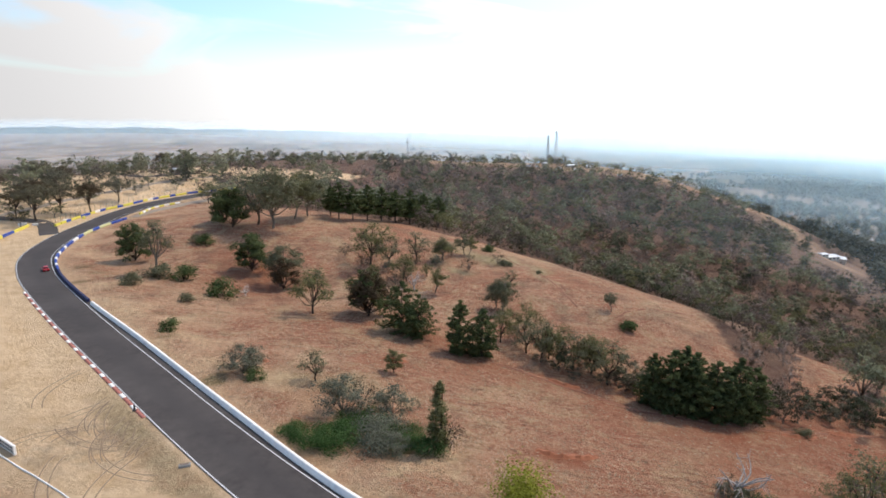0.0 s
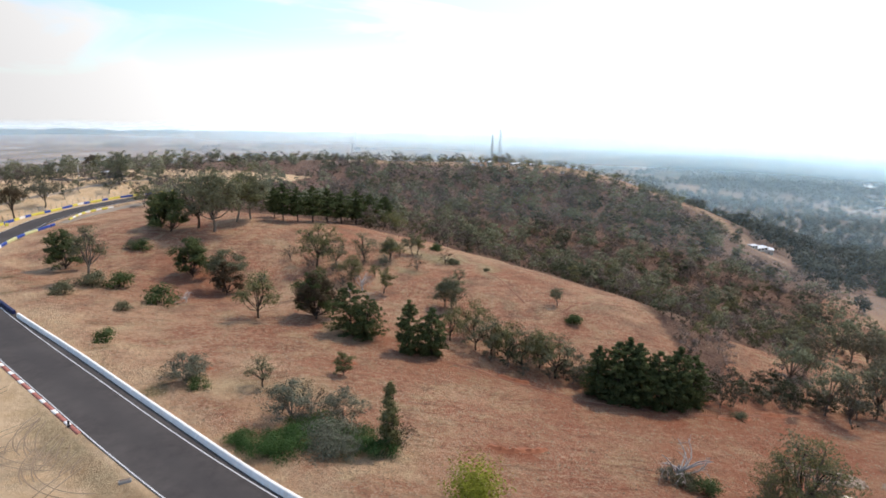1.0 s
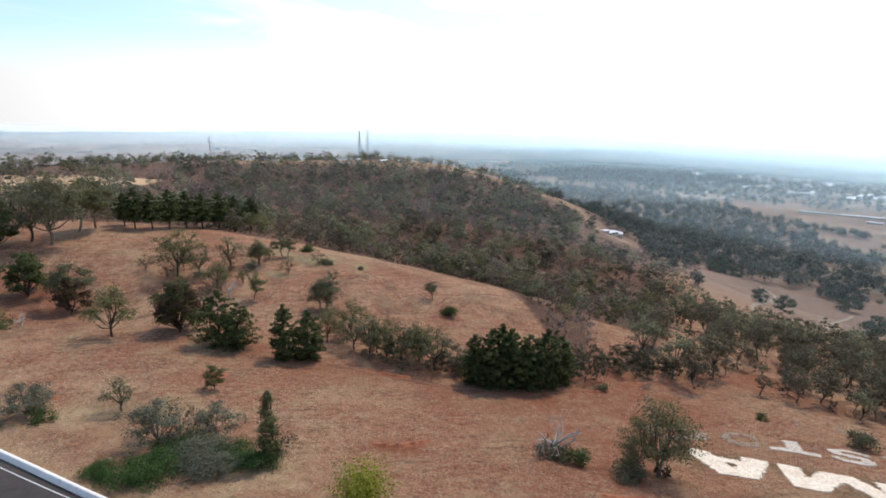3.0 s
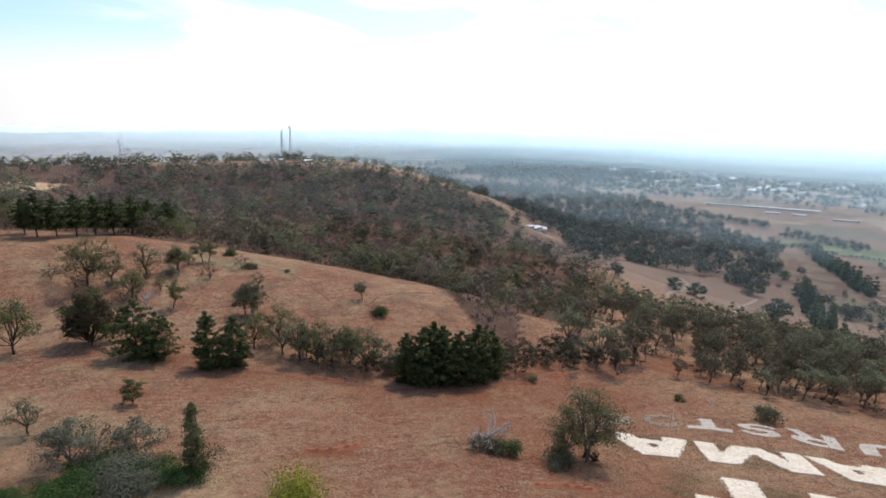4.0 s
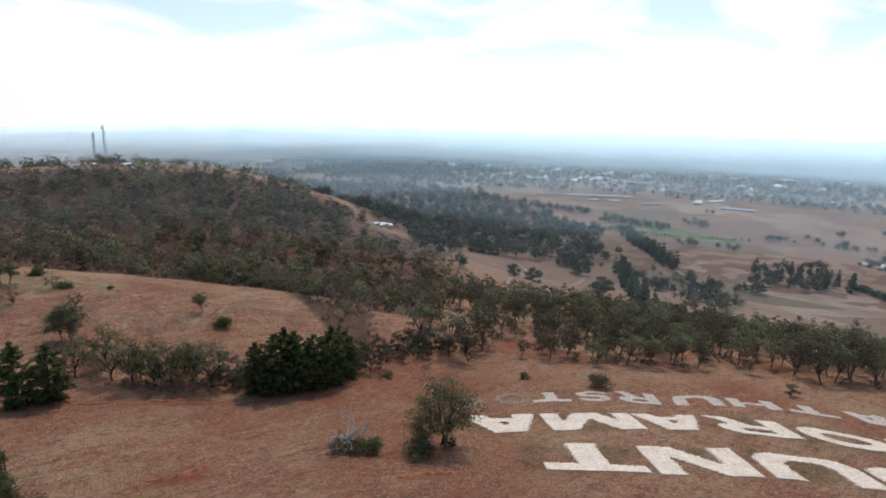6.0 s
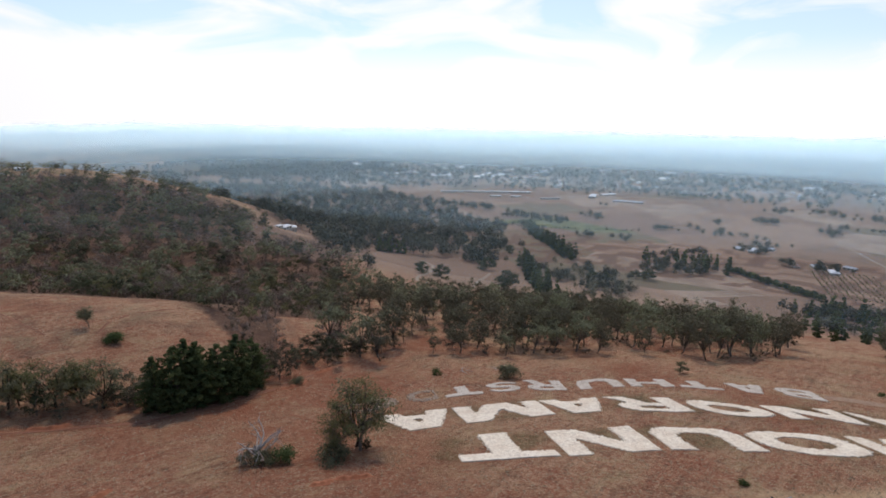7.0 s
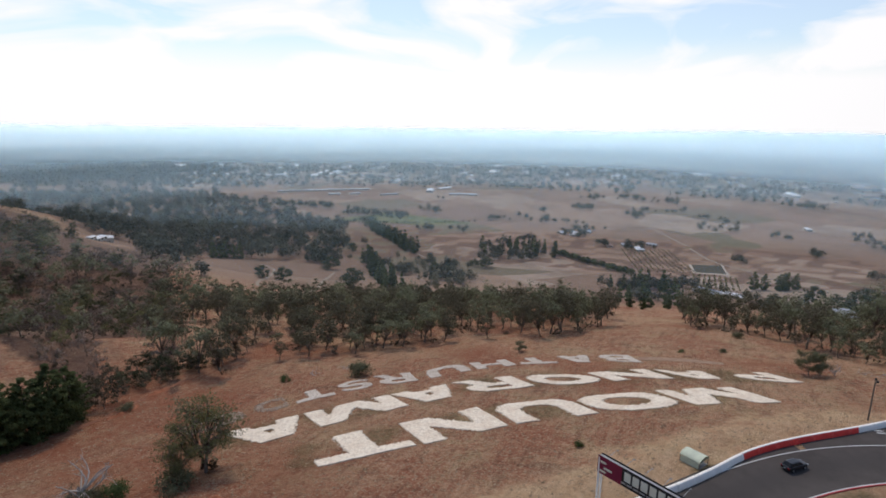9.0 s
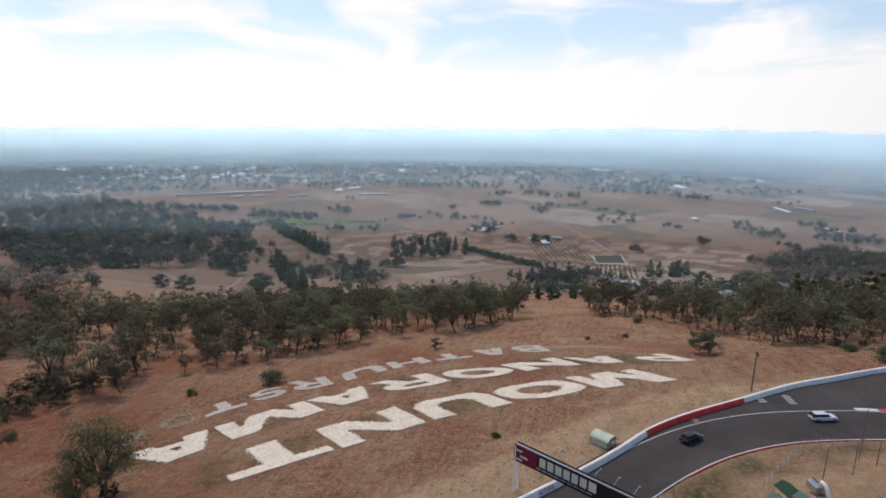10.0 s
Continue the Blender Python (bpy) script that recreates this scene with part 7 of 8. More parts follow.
def lattice_mast(x, y, tall, wide, label, dishes, seed):
    rs = np.random.RandomState(seed)
    root = thing("lattice_mast", label, "mast", "masts on the ridge", at=pose(x, y, float(height(x, y)) - 0.3))
    n_ = int(tall / 3)
    at = lambda k, c: np.array([(wide * (1 - 0.75 * k / n_)) * math.cos(c * 2.094), (wide * (1 - 0.75 * k / n_)) * math.sin(c * 2.094), tall * k / n_])
    for c in range(3):
        part("leg", quick_mesh("leg", *tube([at(k, c) for k in range(n_ + 1)], np.full(n_ + 1, 0.12), 4), MAST_STEEL), None, root)
    braces = []
    for k in range(n_):
        for c in range(3):
            braces.append(tube([at(k, c), at(k + 1, (c + 1) % 3)], (0.055, 0.055), 4))
            braces.append(tube([at(k, c), at(k, (c + 1) % 3)], (0.045, 0.045), 4))
    part("bracing", quick_mesh("bracing", *join_arrays(braces), MAST_STEEL), None, root)
    for z in dishes:
        a = rs.uniform(0, 6.28)
        part("antenna", box((math.cos(a) * 0.9, math.sin(a) * 0.9, z), (0.9, 0.9, 2.2), 0.2), CONCRETE, root)
        part("platform", box((0, 0, z - 1.6), (2.6, 2.6, 0.2), 0.03), MAST_STEEL, root)
    part("rod", quick_mesh("rod", *tube([(0, 0, tall), (0, 0, tall + 3)], (0.08, 0.04), 4), MAST_STEEL), None, root)


lattice_mast(113.6, 629.8, 31.5, 1.6, "grey lattice radio mast crowded with antennas", (17, 20, 23, 26, 29), 1)
lattice_mast(122.0, 628.3, 36.5, 1.8, "tall pale lattice radio mast on the wooded ridge", (22, 30, 34), 2)
lattice_mast(-35.8, 639.0, 25.0, 1.3, "small lattice mast above the trees of the ridge", (22,), 3)

# ---- houses and sheds ----
ROOF_WHITE = plain_material("white_sheet_roof", (0.72, 0.72, 0.72), 0.5, 0, 0.4, 0.15)
ROOF_GREY = plain_material("grey_sheet_roof", (0.34, 0.36, 0.39), 0.5, 0, 0.4, 0.15)
ROOF_TILE = plain_material("brown_tile_roof", (0.24, 0.15, 0.11), 0.8, 0, 0.6, 0.2)
WALL_CREAM = plain_material("cream_wall", (0.55, 0.50, 0.42), 0.8, 0, 0.6, 0.15)
WINDOW = Nodes("house_window_glass").done((0.03, 0.035, 0.04), 0.08, 0.0, 0.6)


def house(x, y, turn, w, d, h, roof, label, name="house", pitch=0.2, wall=None):
    root = thing(name, label, name.replace("_", " "), at=pose(x, y, float(height(x, y)) - 0.3, 0, 0, turn))
    part("wall", box((0, 0, h / 2), (w, d, h), 0.03), wall or WALL_CREAM, root)
    bm = bmesh.new()
    e, rise = 0.5, d * pitch
    ins = d * 0.35 if name == "house" else 0.0
    vs = [bm.verts.new(q) for q in ((-w / 2 - e, -d / 2 - e, h - 0.1), (w / 2 + e, -d / 2 - e, h - 0.1), (w / 2 + e, d / 2 + e, h - 0.1), (-w / 2 - e, d / 2 + e, h - 0.1),
                                    (-w / 2 - e + ins, 0, h + rise), (w / 2 + e - ins, 0, h + rise))]
    for q in ((0, 1, 5, 4), (2, 3, 4, 5), (1, 2, 5), (3, 0, 4), (3, 2, 1, 0)):
        bm.faces.new([vs[k] for k in q])
    bmesh.ops.recalc_face_normals(bm, faces=bm.faces[:])
    part("roof", bm, roof, root)
    n_ = max(2, int(w / 4))
    for k in range(n_):
        px_ = -w / 2 + (k + 0.5) * w / n_
        for s in (-1, 1):
            part("window", box((px_, s * (d / 2 + 0.02), h * 0.55), (w / n_ * 0.45, 0.06, h * 0.4)), WINDOW, root)
    part("door", box((-w / 2 - 0.03, 0, 1.05), (0.08, 1.0, 2.1)), TIMBER, root)
    return root


for x, y, a, w, d, h, m, lab in (
        (308, 446, 20, 16, 9, 4.2, ROOF_WHITE, "white-roofed house on the shoulder of the hill"), (324, 456, 60, 11, 8, 5.5, ROOF_WHITE, "two-storey pale house among trees on the hillside"),
        (298, 440, 15, 8, 6, 3.2, ROOF_WHITE, "white shed above the hillside house"), (566, 549, 35, 22, 9, 3.5, ROOF_WHITE, "long low house with a pale roof in dark woods"),
        (772, 156, 10, 22, 12, 4, ROOF_WHITE, "white-roofed farmhouse in a garden"), (799, 145, 80, 18, 10, 4, ROOF_GREY, "farm shed with a bright roof"),
        (773, 172, 40, 14, 9, 3.5, ROOF_GREY, "grey-roofed farm building by the trees"), (709, 65, 20, 17, 11, 3.5, ROOF_WHITE, "white-roofed farmhouse beside the orchard"),
        (750, 55, 75, 15, 9, 3.5, ROOF_GREY, "grey shed on the orchard farm"), (713, 100, 15, 14, 8, 3, ROOF_TILE, "brown-roofed cottage on the orchard farm"),
        (731, 85, 30, 12, 8, 3, ROOF_GREY, "small grey outbuilding on the orchard farm"), (484, -10, 70, 26, 12, 3.5, ROOF_GREY, "long grey-roofed house behind the belt"),
        (473, -27, 70, 18, 10, 3.5, ROOF_WHITE, "pale house roof behind the belt"), (395, -57, 50, 20, 12, 4, ROOF_TILE, "brown tiled house among garden trees"),
        (366, -76, 15, 18, 13, 4, ROOF_GREY, "grey-roofed house below the bend"), (433, -97, 60, 16, 11, 4, ROOF_WHITE, "white-roofed house among dark pines"),
        (376, -106, 40, 16, 11, 4, ROOF_GREY, "grey-roofed house beside tall pines"), (958, -137, 10, 18, 9, 3.5, ROOF_WHITE, "white farm shed on the open plain"),
        (128, 577, 30, 14, 6, 3, ROOF_WHITE, "white cabin on the wooded ridge"), (146, 574, 10, 10, 5, 3, ROOF_WHITE, "small white cabin on the ridge"),
        (105, 590, 50, 9, 5, 3, ROOF_WHITE, "pale cabin near the masts")):
    house(x, y, a, w * 0.8, d * 0.8, h * 0.8, m, lab, pitch=0.15)
house(-178, 402, 15, 12, 5, 3.0, ROOF_WHITE, "cream kiosk beside the parking strip on the hilltop", pitch=0.12)


def parked_van(x, y, turn, paint, label):
    root = thing("van", label, "van", "vans parked on the ridge", at=pose(x, y, float(height(x, y)), 0, 0, turn))
    side = [(-2.4, 0.35), (2.4, 0.35), (2.45, 1.0), (1.6, 1.2), (1.1, 2.1), (-2.3, 2.15), (-2.45, 1.0)]
    part("body", loft([[(px_, py_, pz_) for px_, pz_ in side] for py_ in (-0.95, -0.6, 0.6, 0.95)]), paint, root)
    part("windscreen", box((1.42, 0, 1.65), (0.1, 1.6, 0.75), 0.02, Matrix.Rotation(radians(-28), 3, "Y")), GLASS, root)
    for px_ in (-1.5, 1.5):
        for py_ in (-0.9, 0.9):
            part("wheel", quick_mesh("wheel", *tube([(px_, py_ - 0.12, 0.35), (px_, py_ + 0.12, 0.35)], (0.35, 0.35), 12), DARK_RUBBER), None, root)


VAN_WHITE = car_paint("white_van_paint", (0.80, 0.80, 0.79))
for x, y in ((86, 574), (94, 570), (101, 567), (113, 560), (128, 553), (141, 546), (166, 540)):
    parked_van(x, y, random.uniform(-20, 20), VAN_WHITE, "white van parked along the open ridge")
for x, y, a, w, d, h, m, lab in (
        (915, 733, -48, 68, 9, 4, ROOF_GREY, "very long grey-roofed shed on the plain"), (955.5, 688, -48, 66, 9, 4, ROOF_WHITE, "long pale shed in line with another"),
        (996, 643, -48, 64, 9, 4, ROOF_WHITE, "last of three long pale sheds"), (918, 640, -48, 24, 8, 4, ROOF_WHITE, "small white shed before the long row"),
        (944, 610, -48, 22, 8, 4, ROOF_WHITE, "small white shed beside a track"),
        (967, 549, -40, 40, 10, 3.5, ROOF_GREY, "grey shed at the end of the long row"), (1120, 504, -20, 40, 18, 4, ROOF_WHITE, "large white warehouse at the town's edge"),
        (1061, 508, 20, 40, 20, 5, ROOF_WHITE, "white warehouse beside the fields"), (1043, 428, -70, 60, 22, 3.5, ROOF_GREY, "wide greenhouse-like shed on the plain"),
        (1262, 401, 0, 45, 20, 6, ROOF_WHITE, "white shed at the near edge of town"), (1113, -297, 15, 50, 14, 4, ROOF_WHITE, "long white shed on the open plain"),
        (1150, -340, 40, 40, 14, 4, ROOF_GREY, "grey shed on the open plain"), (933, -313, 25, 40, 14, 4, ROOF_WHITE, "white machinery shed on the plain"),
        (1180, 860, -30, 60, 26, 5, ROOF_WHITE, "big bright warehouse in the industrial area"), (1250, 900, 10, 50, 22, 5, ROOF_WHITE, "bright factory roof in the industrial area"),
        (1130, 960, -30, 60, 30, 6, ROOF_GREY, "grey factory roof in the industrial area"), (1380, 820, 0, 70, 30, 7, ROOF_WHITE, "white warehouse within the town")):
    house(x, y, a, w * 0.9, d * 0.62, h * 0.75, m, lab, "shed", 0.10)

# the town: more houses than anyone could count
def town(count, seed):
    rs = np.random.RandomState(seed)
    spots = scatter(count, (38, 108), (1330, 4000), 14, seed, lambda x, y: ripple(x, y, 190, 53) > np.interp(polar(x, y)[0], [28, 38, 75, 90, 108], [0.3, -0.5, -0.4, -0.15, 0.4]))
    z = height(spots[:, 0], spots[:, 1])
    wv, wf, rv_, rf_, tint = [], [], [], [], []
    for k, ((x, y), zz) in enumerate(zip(spots, z)):
        big = rs.rand() < 0.09
        w, d, h = (rs.uniform(25, 60), rs.uniform(12, 20), 4.5) if big else (rs.uniform(7, 12), rs.uniform(5, 8), 2.6)
        a = rs.choice([0.35, 1.92]) + rs.normal() * 0.06
        m = np.array([[math.cos(a), math.sin(a), 0], [-math.sin(a), math.cos(a), 0], [0, 0, 1]])
        b = np.array([(sx * w / 2, sy * d / 2, q) for q in (-1, h) for sx, sy in ((-1, -1), (1, -1), (1, 1), (-1, 1))]) @ m + [x, y, zz]
        wv.append(b)
        wf.append(np.array([(0, 1, 5, 4), (1, 2, 6, 5), (2, 3, 7, 6), (3, 0, 4, 7)]) + 8 * k)
        r = np.array([(-w / 2 - .5, -d / 2 - .5, h), (w / 2 + .5, -d / 2 - .5, h), (w / 2 + .5, d / 2 + .5, h), (-w / 2 - .5, d / 2 + .5, h), (-w / 4, 0, h + d * 0.25), (w / 4, 0, h + d * 0.25)]) @ m + [x, y, zz]
        rv_.append(r)
        rf_.append(np.array([(0, 1, 5, 4), (2, 3, 4, 5), (1, 2, 5, 5), (3, 0, 4, 4)])[:2] + 6 * k)
        rf_.append(np.array([(1, 2, 5, 4), (3, 0, 4, 5)]) + 6 * k)
        tint.append(np.full(6, rs.rand()))
    m = Nodes("town_roofs")
    t = m.attr("tint")
    roof = m.mix(m.stretch(t, 0.26, 0.28), (0.80, 0.80, 0.80), m.mix(m.stretch(t, 0.5, 0.52), (0.42, 0.43, 0.45), (0.25, 0.16, 0.12)))
    m.done(m.mix(m.stretch(m.noise(0.3, 3), 0.3, 0.7, 0, 0.2), roof, (0.2, 0.2, 0.2)), 0.5)
    root = thing("town_houses", "distant town of white, grey and tiled roofs", "town", kind="stuff")
    part("walls", quick_mesh("walls", np.vstack(wv), np.vstack(wf), WALL_CREAM), None, root)
    part("roofs", quick_mesh("roofs", np.vstack(rv_), np.vstack(rf_), m.mat, {"tint": np.concatenate(tint)}), None, root)


town(2700, 54)

# ---- farmland: roads, orchard, pond ----
DIRT_ROAD = plain_material("pale_dirt_road", (0.33, 0.26, 0.19), 0.95, 0, 0.3, 0.2)


def lane(pts, width, label, lift=0.35, mat=None):
    line = curve_points(pts, 6.0)
    v, f = ribbon(line, normals_of(line), -width / 2, width / 2)
    v[:, 2] = height(v[:, 0], v[:, 1]) + lift
    return tagged(new("road_lane", quick_mesh("road_lane", v, f, mat or DIRT_ROAD)), label, "road", kind="structure")


lane([(900, 80), (780, 20), (689, -12), (642, -46), (592, -70), (529, -113), (480, -160), (430, -230)], 3.5, "pale farm road across the plain")
lane([(1240, -60), (1200, -160), (1150, -230), (1080, -330), (1010, -420)], 7, "pale road on the open plain", 0.8)
lane([(900, 830), (990, 700), (1060, 560), (1130, 420), (1170, 300)], 7, "pale road at the town's edge", 0.8)
lane([(338, 306), (346, 312), (354, 306), (352, 298)], 1.5, "curving farm track on the meadow")
lane([(330, 300), (352, 268), (374, 232)], 1.6, "pale farm track on the meadow")
RED_TRAIL = plain_material("red_earth_trail", (0.25, 0.105, 0.06), 0.95, 0, 0.8, 0.3)
lane([(16, 142), (27, 136), (40, 128.6), (45, 124), (56, 121), (73, 119.5), (89, 120.5), (106, 123.5)], 1.1, "worn red trail along the foot of the slope", 0.05, RED_TRAIL)
lane([(22, 250), (31, 232), (40.6, 211), (44, 196), (46.4, 181.5)], 0.6, "narrow trodden trail down the spur", 0.05, RED_TRAIL)
lane([(57.9, 176.9), (63.8, 182.7), (74, 184), (85.6, 184.4)], 0.9, "worn red trail over the end of the spur", 0.05, RED_TRAIL)


def earth_scar(x, y, turn, wide, seed):
    """A washed-out bank: a crooked lip of red earth, steep on its lower side."""
    rs = np.random.RandomState(seed)
    u = np.linspace(-1, 1, 25)
    c, q = math.cos(radians(turn)), math.sin(radians(turn))
    px_, py_ = u * wide / 2, 0.16 * wide * u ** 2 + np.cumsum(rs.normal(size=25)) * 0.05 * wide / 8
    line = np.column_stack([x + px_ * c - py_ * q, y + px_ * q + py_ * c])
    lip = 0.75 * np.sqrt(np.maximum(0, 1 - u ** 2)) * (0.75 + 0.25 * np.sin(u * 9 + seed)) * min(1.0, wide / 7)
    left = normals_of(line)
    rows_s = []
    for off_, k in ((-0.7, 0.02), (-0.2, 0.15), (0.0, 1.0), (0.25, 1.0), (0.7, 0.45), (1.3, -0.08)):
        p = line + left * (off_ + rs.normal(size=(25, 1)) * 0.06)
        rows_s.append(np.column_stack([p, height(p[:, 0], p[:, 1]) + 0.04 + lip * k]))
    v = np.stack(rows_s, 1).reshape(-1, 3)
    i, j = np.meshgrid(np.arange(24), np.arange(5), indexing="ij")
    f = np.stack([i * 6 + j, (i + 1) * 6 + j, (i + 1) * 6 + j + 1, i * 6 + j + 1], -1).reshape(-1, 4)
    tagged(new("ground_scar", quick_mesh("ground_scar", v, f, SCAR)), "washed-out bank of bare red earth on the slope", "earth bank", kind="structure")


SCAR = plain_material("bare_red_earth", (0.34, 0.125, 0.062), 0.95, 0, 0.9, 0.35)
for k, (x, y, turn, wide) in enumerate(((21.5, 92.3, -8, 7.0), (27.0, 93.0, 15, 5.0), (57, 66.5, -40, 6.0), (52.5, 69, -30, 4.0), (-40, 121, 5, 5.0), (-10, 131, 0, 6.0), (82, 117, 3, 8.0), (95, 121, 10, 7.0), (32, 134, -20, 8.0), (74, 86, -30, 4.0))):
    earth_scar(x, y, turn, wide, 80 + k)
lane([(520, 262), (500, 235), (470, 200)], 2, "pale track beside the windbreak")
lane([(244, 272), (256, 252), (267, 244), (279, 236), (290, 228), (317, 238), (348, 256), (395, 277)], 2.2, "pale track curving over the dry meadow", 0.2)
lane([(279, 255), (292, 267), (324, 285), (362, 314), (372, 340)], 2.0, "pale path between two trees of the meadow", 0.2)
lane([(-235, 200), (-204, 262), (-196, 305), (-183, 333), (-166, 368), (-150, 400)], 5, "pale dirt lane behind the track", 0.06)
lane([(-160, 236), (-178, 258), (-204, 262), (-240, 266)], 7, "asphalt side road leaving the track", 0.07, ASPHALT)
lane([(-212, 392), (-190, 378), (-175, 394), (-160, 410)], 9, "asphalt parking strip behind the trees", 0.08, ASPHALT)
lane([(-146, 276), (-143, 300), (-136, 325), (-128, 348)], 5, "sandy escape lane inside the bend", 0.09)

# a green irrigated field between the tree lines
gx = np.linspace(0, 1, 24)
gu, gw = np.meshgrid(gx, gx, indexing="ij")
c00, c10, c11, c01 = (np.array(q, float) for q in ((705, 500), (800, 455), (785, 300), (735, 352)))
gp = (c00 * (1 - gu)[..., None] * (1 - gw)[..., None] + c10 * gu[..., None] * (1 - gw)[..., None] + c11 * gu[..., None] * gw[..., None] + c01 * (1 - gu)[..., None] * gw[..., None])
gz = height(gp[..., 0], gp[..., 1]) + 0.5
gi, gj = np.meshgrid(np.arange(23), np.arange(23), indexing="ij")
gf = np.stack([gi * 24 + gj, (gi + 1) * 24 + gj, (gi + 1) * 24 + gj + 1, gi * 24 + gj + 1], -1).reshape(-1, 4)
gm = Nodes("irrigated_crop")
gm.done(gm.mix(gm.stretch(gm.noise(0.05, 6, 0.7), 0.4, 0.62), (0.085, 0.105, 0.035), (0.20, 0.19, 0.08)), 0.95)
tagged(new("ground_green_field", quick_mesh("ground_green_field", np.dstack([gp, gz]).reshape(-1, 3), gf, gm.mat)), "green irrigated field among brown paddocks", "field", kind="structure")

pond_v = [(652, 9), (665, -24), (604, -29), (597, 3)]
bm = bmesh.new()
ring_ = []
for k in range(4):
    a, b = np.array(pond_v[k], float), np.array(pond_v[(k + 1) % 4], float)
    for t in np.linspace(0, 1, 8, endpoint=False):
        q = a + (b - a) * t
        ring_.append(q)
ring_ = np.array(ring_)
c = ring_.mean(0)
inner_r = c + (ring_ - c) * 0.87
v = np.vstack([np.column_stack([ring_, height(ring_[:, 0], ring_[:, 1]) + 0.3]), np.column_stack([inner_r, height(inner_r[:, 0], inner_r[:, 1]) + 0.9])])
n_ = len(ring_)
f = np.array([(k, (k + 1) % n_, n_ + (k + 1) % n_, n_ + k) for k in range(n_)])
tagged(new("pond_bank", quick_mesh("pond_bank", v, f, plain_material("pale_bank_clay", (0.50, 0.42, 0.33), 0.95, 0, 0.5, 0.2))), "pale earth bank round a small dam", "bank", kind="structure")
wt = Nodes("pond_water")
wt.bump(wt.noise(0.8, 3), 0.1, 0.05)
wt.done(wt.mix(wt.noise(0.1, 3), (0.06, 0.058, 0.045), (0.10, 0.088, 0.065)), 0.85, 0.0, 0.04)
bm = bmesh.new()
bm.faces.new([bm.verts.new((q[0], q[1], float(height(q[0], q[1])) + 0.6)) for q in inner_r])
part("water_dam", bm, wt.mat)
tagged(bpy.data.objects["water_dam"], "dark still water of a small farm dam", "water", kind="structure")

# orchard rows: short bushes in lines
rows_ = []
for k in range(11):
    a, b = np.array([700, 84], float), np.array([570, 50], float)
    sh = np.array([5.0, -9.0]) * k * 0.55
    rows_.append(along([tuple(a + sh), tuple((a + b) / 2 + sh), tuple(b + sh)], 5.5, 0.5, 100 + k))
for k in range(9):
    a, b = np.array([590, 2], float), np.array([512, 2], float)
    sh = np.array([0, -4.4]) * k
    rows_.append(along([tuple(a + sh), tuple((a + b) / 2 + sh), tuple(b + sh)], 4.5, 0.4, 120 + k))
wood_of("orchard_rows", np.vstack(rows_), [far_gum(130 + k, 2.6, 1.3, 3, 5, 0.8) for k in range(3)], LEAF_OLIVE, "planted rows of an orchard on bare soil", 25, (0, 0.9), 0.45, 0.8)

# ---- far hills on the horizon ----
az = np.radians(np.arange(-62, 136, 0.75))
top = np.interp(np.degrees(az), [-62, -40, -30, -24, -10, 0, 12, 23, 30, 39, 55, 70, 80, 91, 98, 105, 115, 135],
                [-150, -140, -141, -150, -168, -166, -162, -148, -160, -176, -186, -188, -182, -152, -146, -138, -140, -150])
top = top + 5 * np.sin(np.degrees(az) * 0.9) + 3 * np.sin(np.degrees(az) * 2.3 + 1) + 1.5 * np.sin(np.degrees(az) * 6.1)
hv = []
for k, (r_, w) in enumerate(((4300, 0.0), (4480, 0.35), (4650, 0.75), (4780, 1.0), (4890, 0.6))):
    base = height(r_ * np.sin(az), r_ * np.cos(az)) - 3
    hv.append(np.column_stack([r_ * np.sin(az), r_ * np.cos(az), np.maximum(base, base + (top - base) * w)]))
hv = np.vstack(hv)
m_ = len(az)
ii, jj = np.meshgrid(np.arange(4), np.arange(m_ - 1), indexing="ij")
hf = np.stack([ii * m_ + jj, ii * m_ + jj + 1, (ii + 1) * m_ + jj + 1, (ii + 1) * m_ + jj], -1).reshape(-1, 4)
hm = Nodes("far_hill_cover")
hm.done(hm.mix(hm.stretch(hm.noise(0.006, 6, 0.6), 0.4, 0.6), (0.04, 0.055, 0.05), (0.12, 0.11, 0.085)), 0.95)
tagged(new("backdrop_hills", quick_mesh("backdrop_hills", hv, hf, hm.mat, flat=False)), "long low hills along the horizon", "hills", kind="structure")

# ---- summer haze, imitated by thin see-through curtains tinted like lit air over the plain, thickest well above the ground ----
HILL_AZ, HILL_TOP = np.degrees(az), top


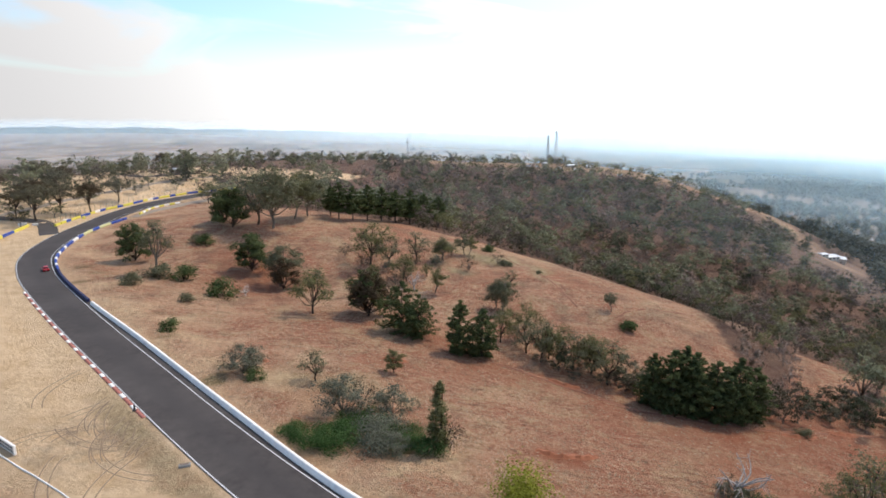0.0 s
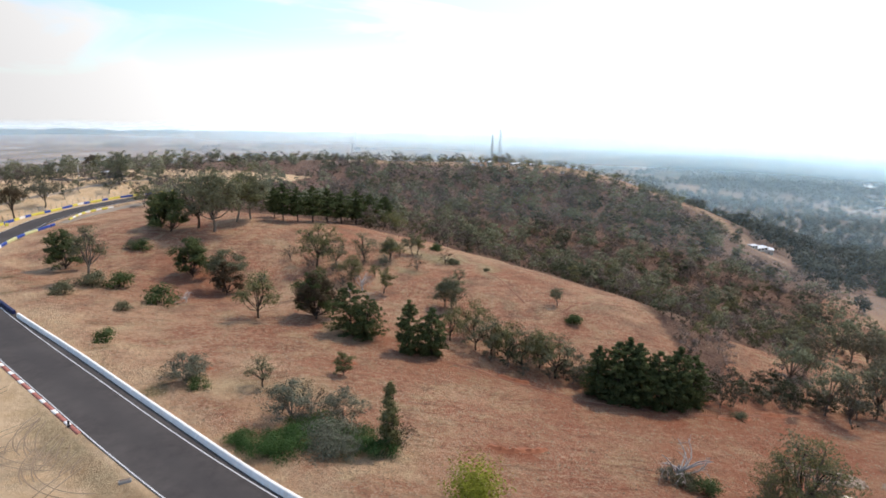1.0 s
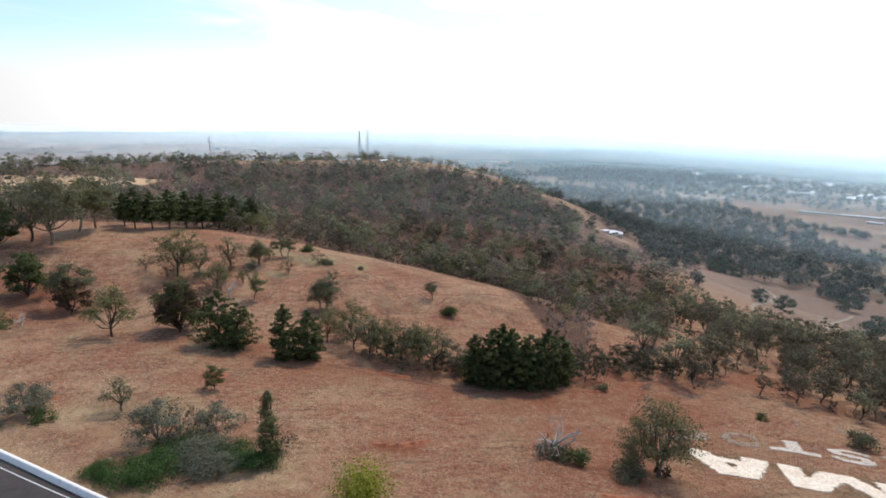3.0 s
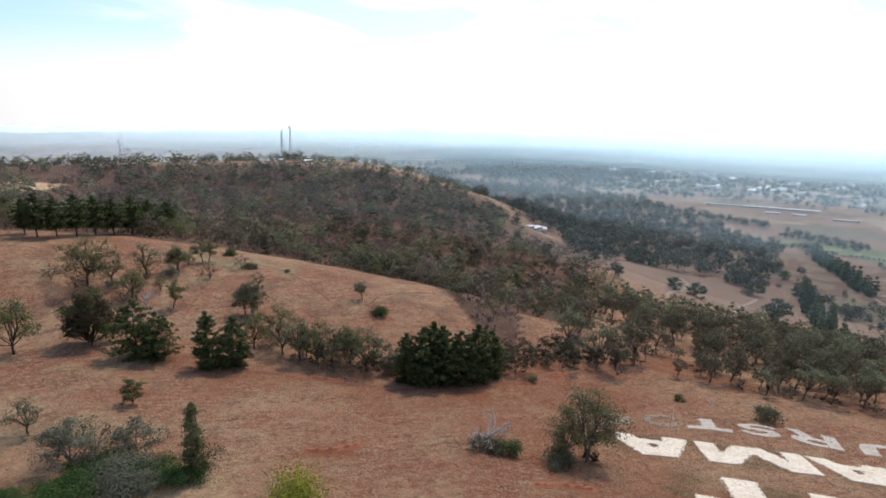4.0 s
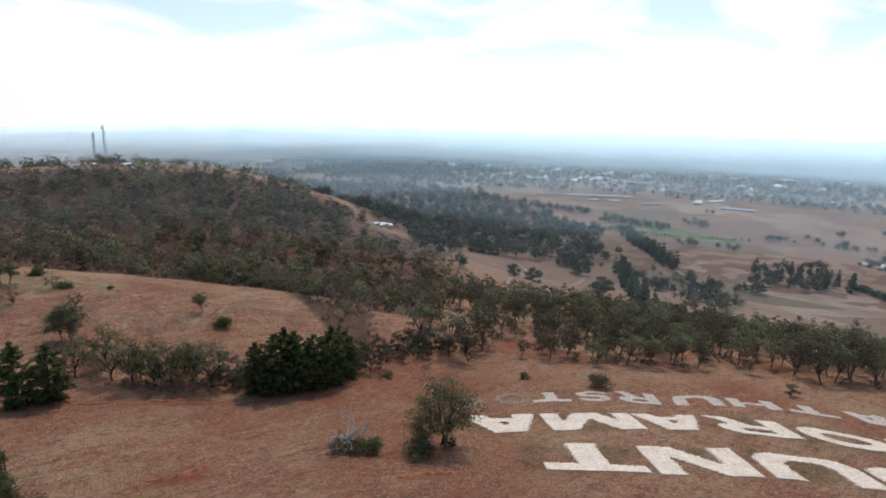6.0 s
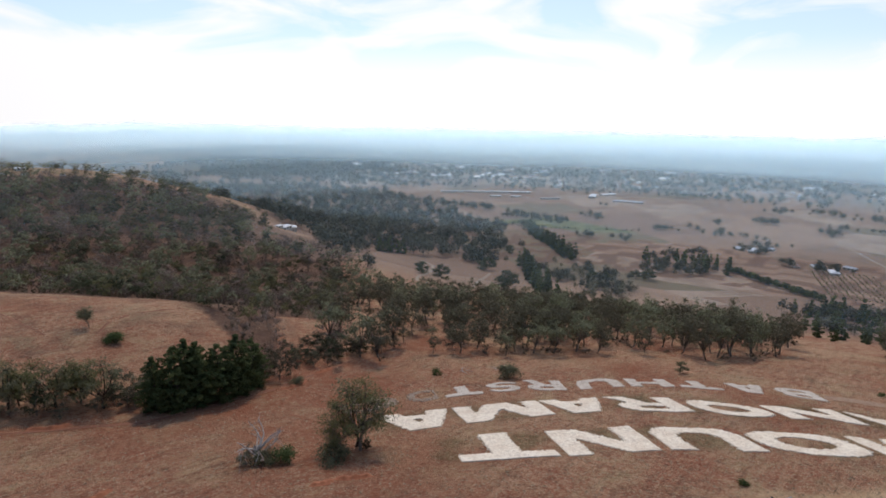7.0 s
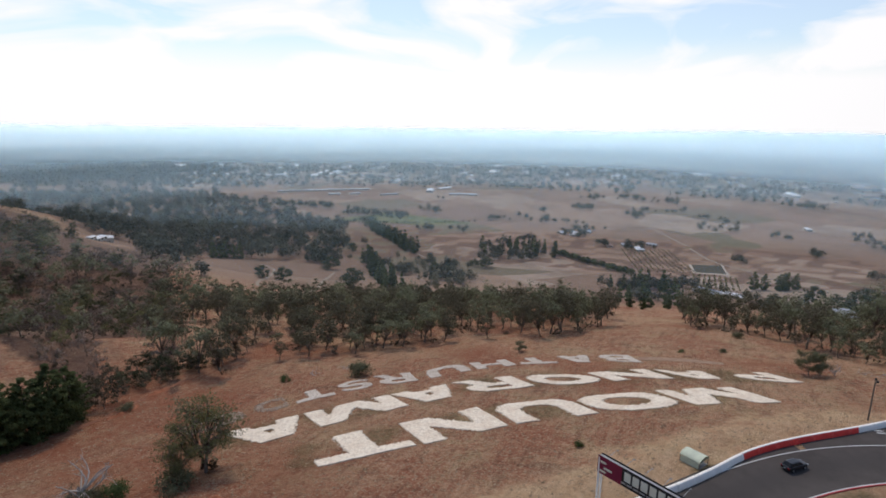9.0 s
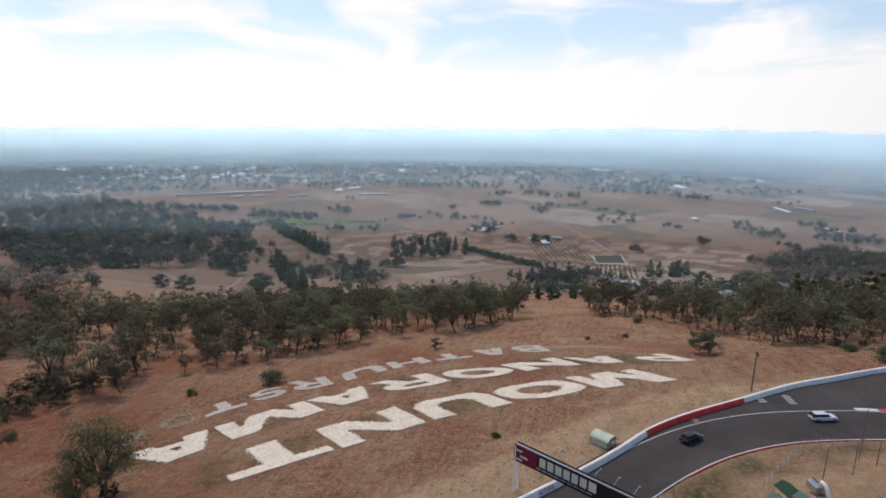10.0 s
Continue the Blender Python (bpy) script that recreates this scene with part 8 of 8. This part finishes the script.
def haze(radius, beyond, amount, warm, ramp, seed):
    a = np.radians(np.arange(-180, 181, 1.5))
    deg = np.degrees(a)
    rr = radius * (1 + 0.07 * np.sin(a * 3 + seed) + 0.03 * np.sin(a * 7 + seed * 2))
    foot = height(rr * np.sin(a), rr * np.cos(a))
    full = 55 - rr * (55 - height(beyond * np.sin(a), beyond * np.cos(a))) / beyond
    full = np.maximum(full, foot + radius * 0.012)
    crest = 55 - rr * (55 - np.interp(deg, HILL_AZ, HILL_TOP)) / 4780
    u = np.concatenate([np.linspace(0, 1, 9), np.linspace(1, 2, 3)[1:], np.linspace(2, 3, 6)[1:]])
    A, U = np.meshgrid(np.arange(len(a)), u, indexing="ij")
    lift = np.maximum(crest, full + 1)
    levels = np.stack([foot - 2, full, lift + radius * 0.004, lift + radius * 0.014], 1)
    Z = np.stack([np.interp(u, [0, 1, 2, 3], q) for q in levels])
    v = np.stack([(rr * np.sin(a))[A], (rr * np.cos(a))[A], Z], -1).reshape(-1, 3)
    k = len(u)
    i, j = np.meshgrid(np.arange(len(a) - 1), np.arange(k - 1), indexing="ij")
    f = np.stack([i * k + j, (i + 1) * k + j, (i + 1) * k + j + 1, i * k + j + 1], -1).reshape(-1, 4)
    thin = np.interp(deg, [-25, 0, 30, 50, 68], [0.22, 0.5, 0.72, 0.9, 1.0])[A]  # curtain made thinner over the hills, fuller over the town where the sun glares
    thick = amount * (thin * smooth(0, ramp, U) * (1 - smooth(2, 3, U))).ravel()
    m = Nodes("haze_curtain")
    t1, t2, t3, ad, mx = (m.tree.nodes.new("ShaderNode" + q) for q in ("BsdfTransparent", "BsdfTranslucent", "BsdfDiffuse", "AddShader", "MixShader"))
    # tints above 1 put the glow of sunlit haze into the curtain's colour
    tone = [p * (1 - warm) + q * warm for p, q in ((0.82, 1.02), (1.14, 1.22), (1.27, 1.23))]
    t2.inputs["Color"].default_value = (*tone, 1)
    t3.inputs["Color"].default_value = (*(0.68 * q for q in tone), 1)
    m.link(t2.outputs[0], ad.inputs[0])
    m.link(t3.outputs[0], ad.inputs[1])
    m.link(m.attr("thick"), mx.inputs[0])
    m.link(t1.outputs[0], mx.inputs[1])
    m.link(ad.outputs[0], mx.inputs[2])
    m.link(mx.outputs[0], m.out.inputs["Surface"])
    tagged(new("backdrop_haze", quick_mesh("backdrop_haze", v, f, m.mat, {"thick": thick}, flat=False)), "thin bluish curtain imitating summer haze over the plain", "haze", kind="structure")


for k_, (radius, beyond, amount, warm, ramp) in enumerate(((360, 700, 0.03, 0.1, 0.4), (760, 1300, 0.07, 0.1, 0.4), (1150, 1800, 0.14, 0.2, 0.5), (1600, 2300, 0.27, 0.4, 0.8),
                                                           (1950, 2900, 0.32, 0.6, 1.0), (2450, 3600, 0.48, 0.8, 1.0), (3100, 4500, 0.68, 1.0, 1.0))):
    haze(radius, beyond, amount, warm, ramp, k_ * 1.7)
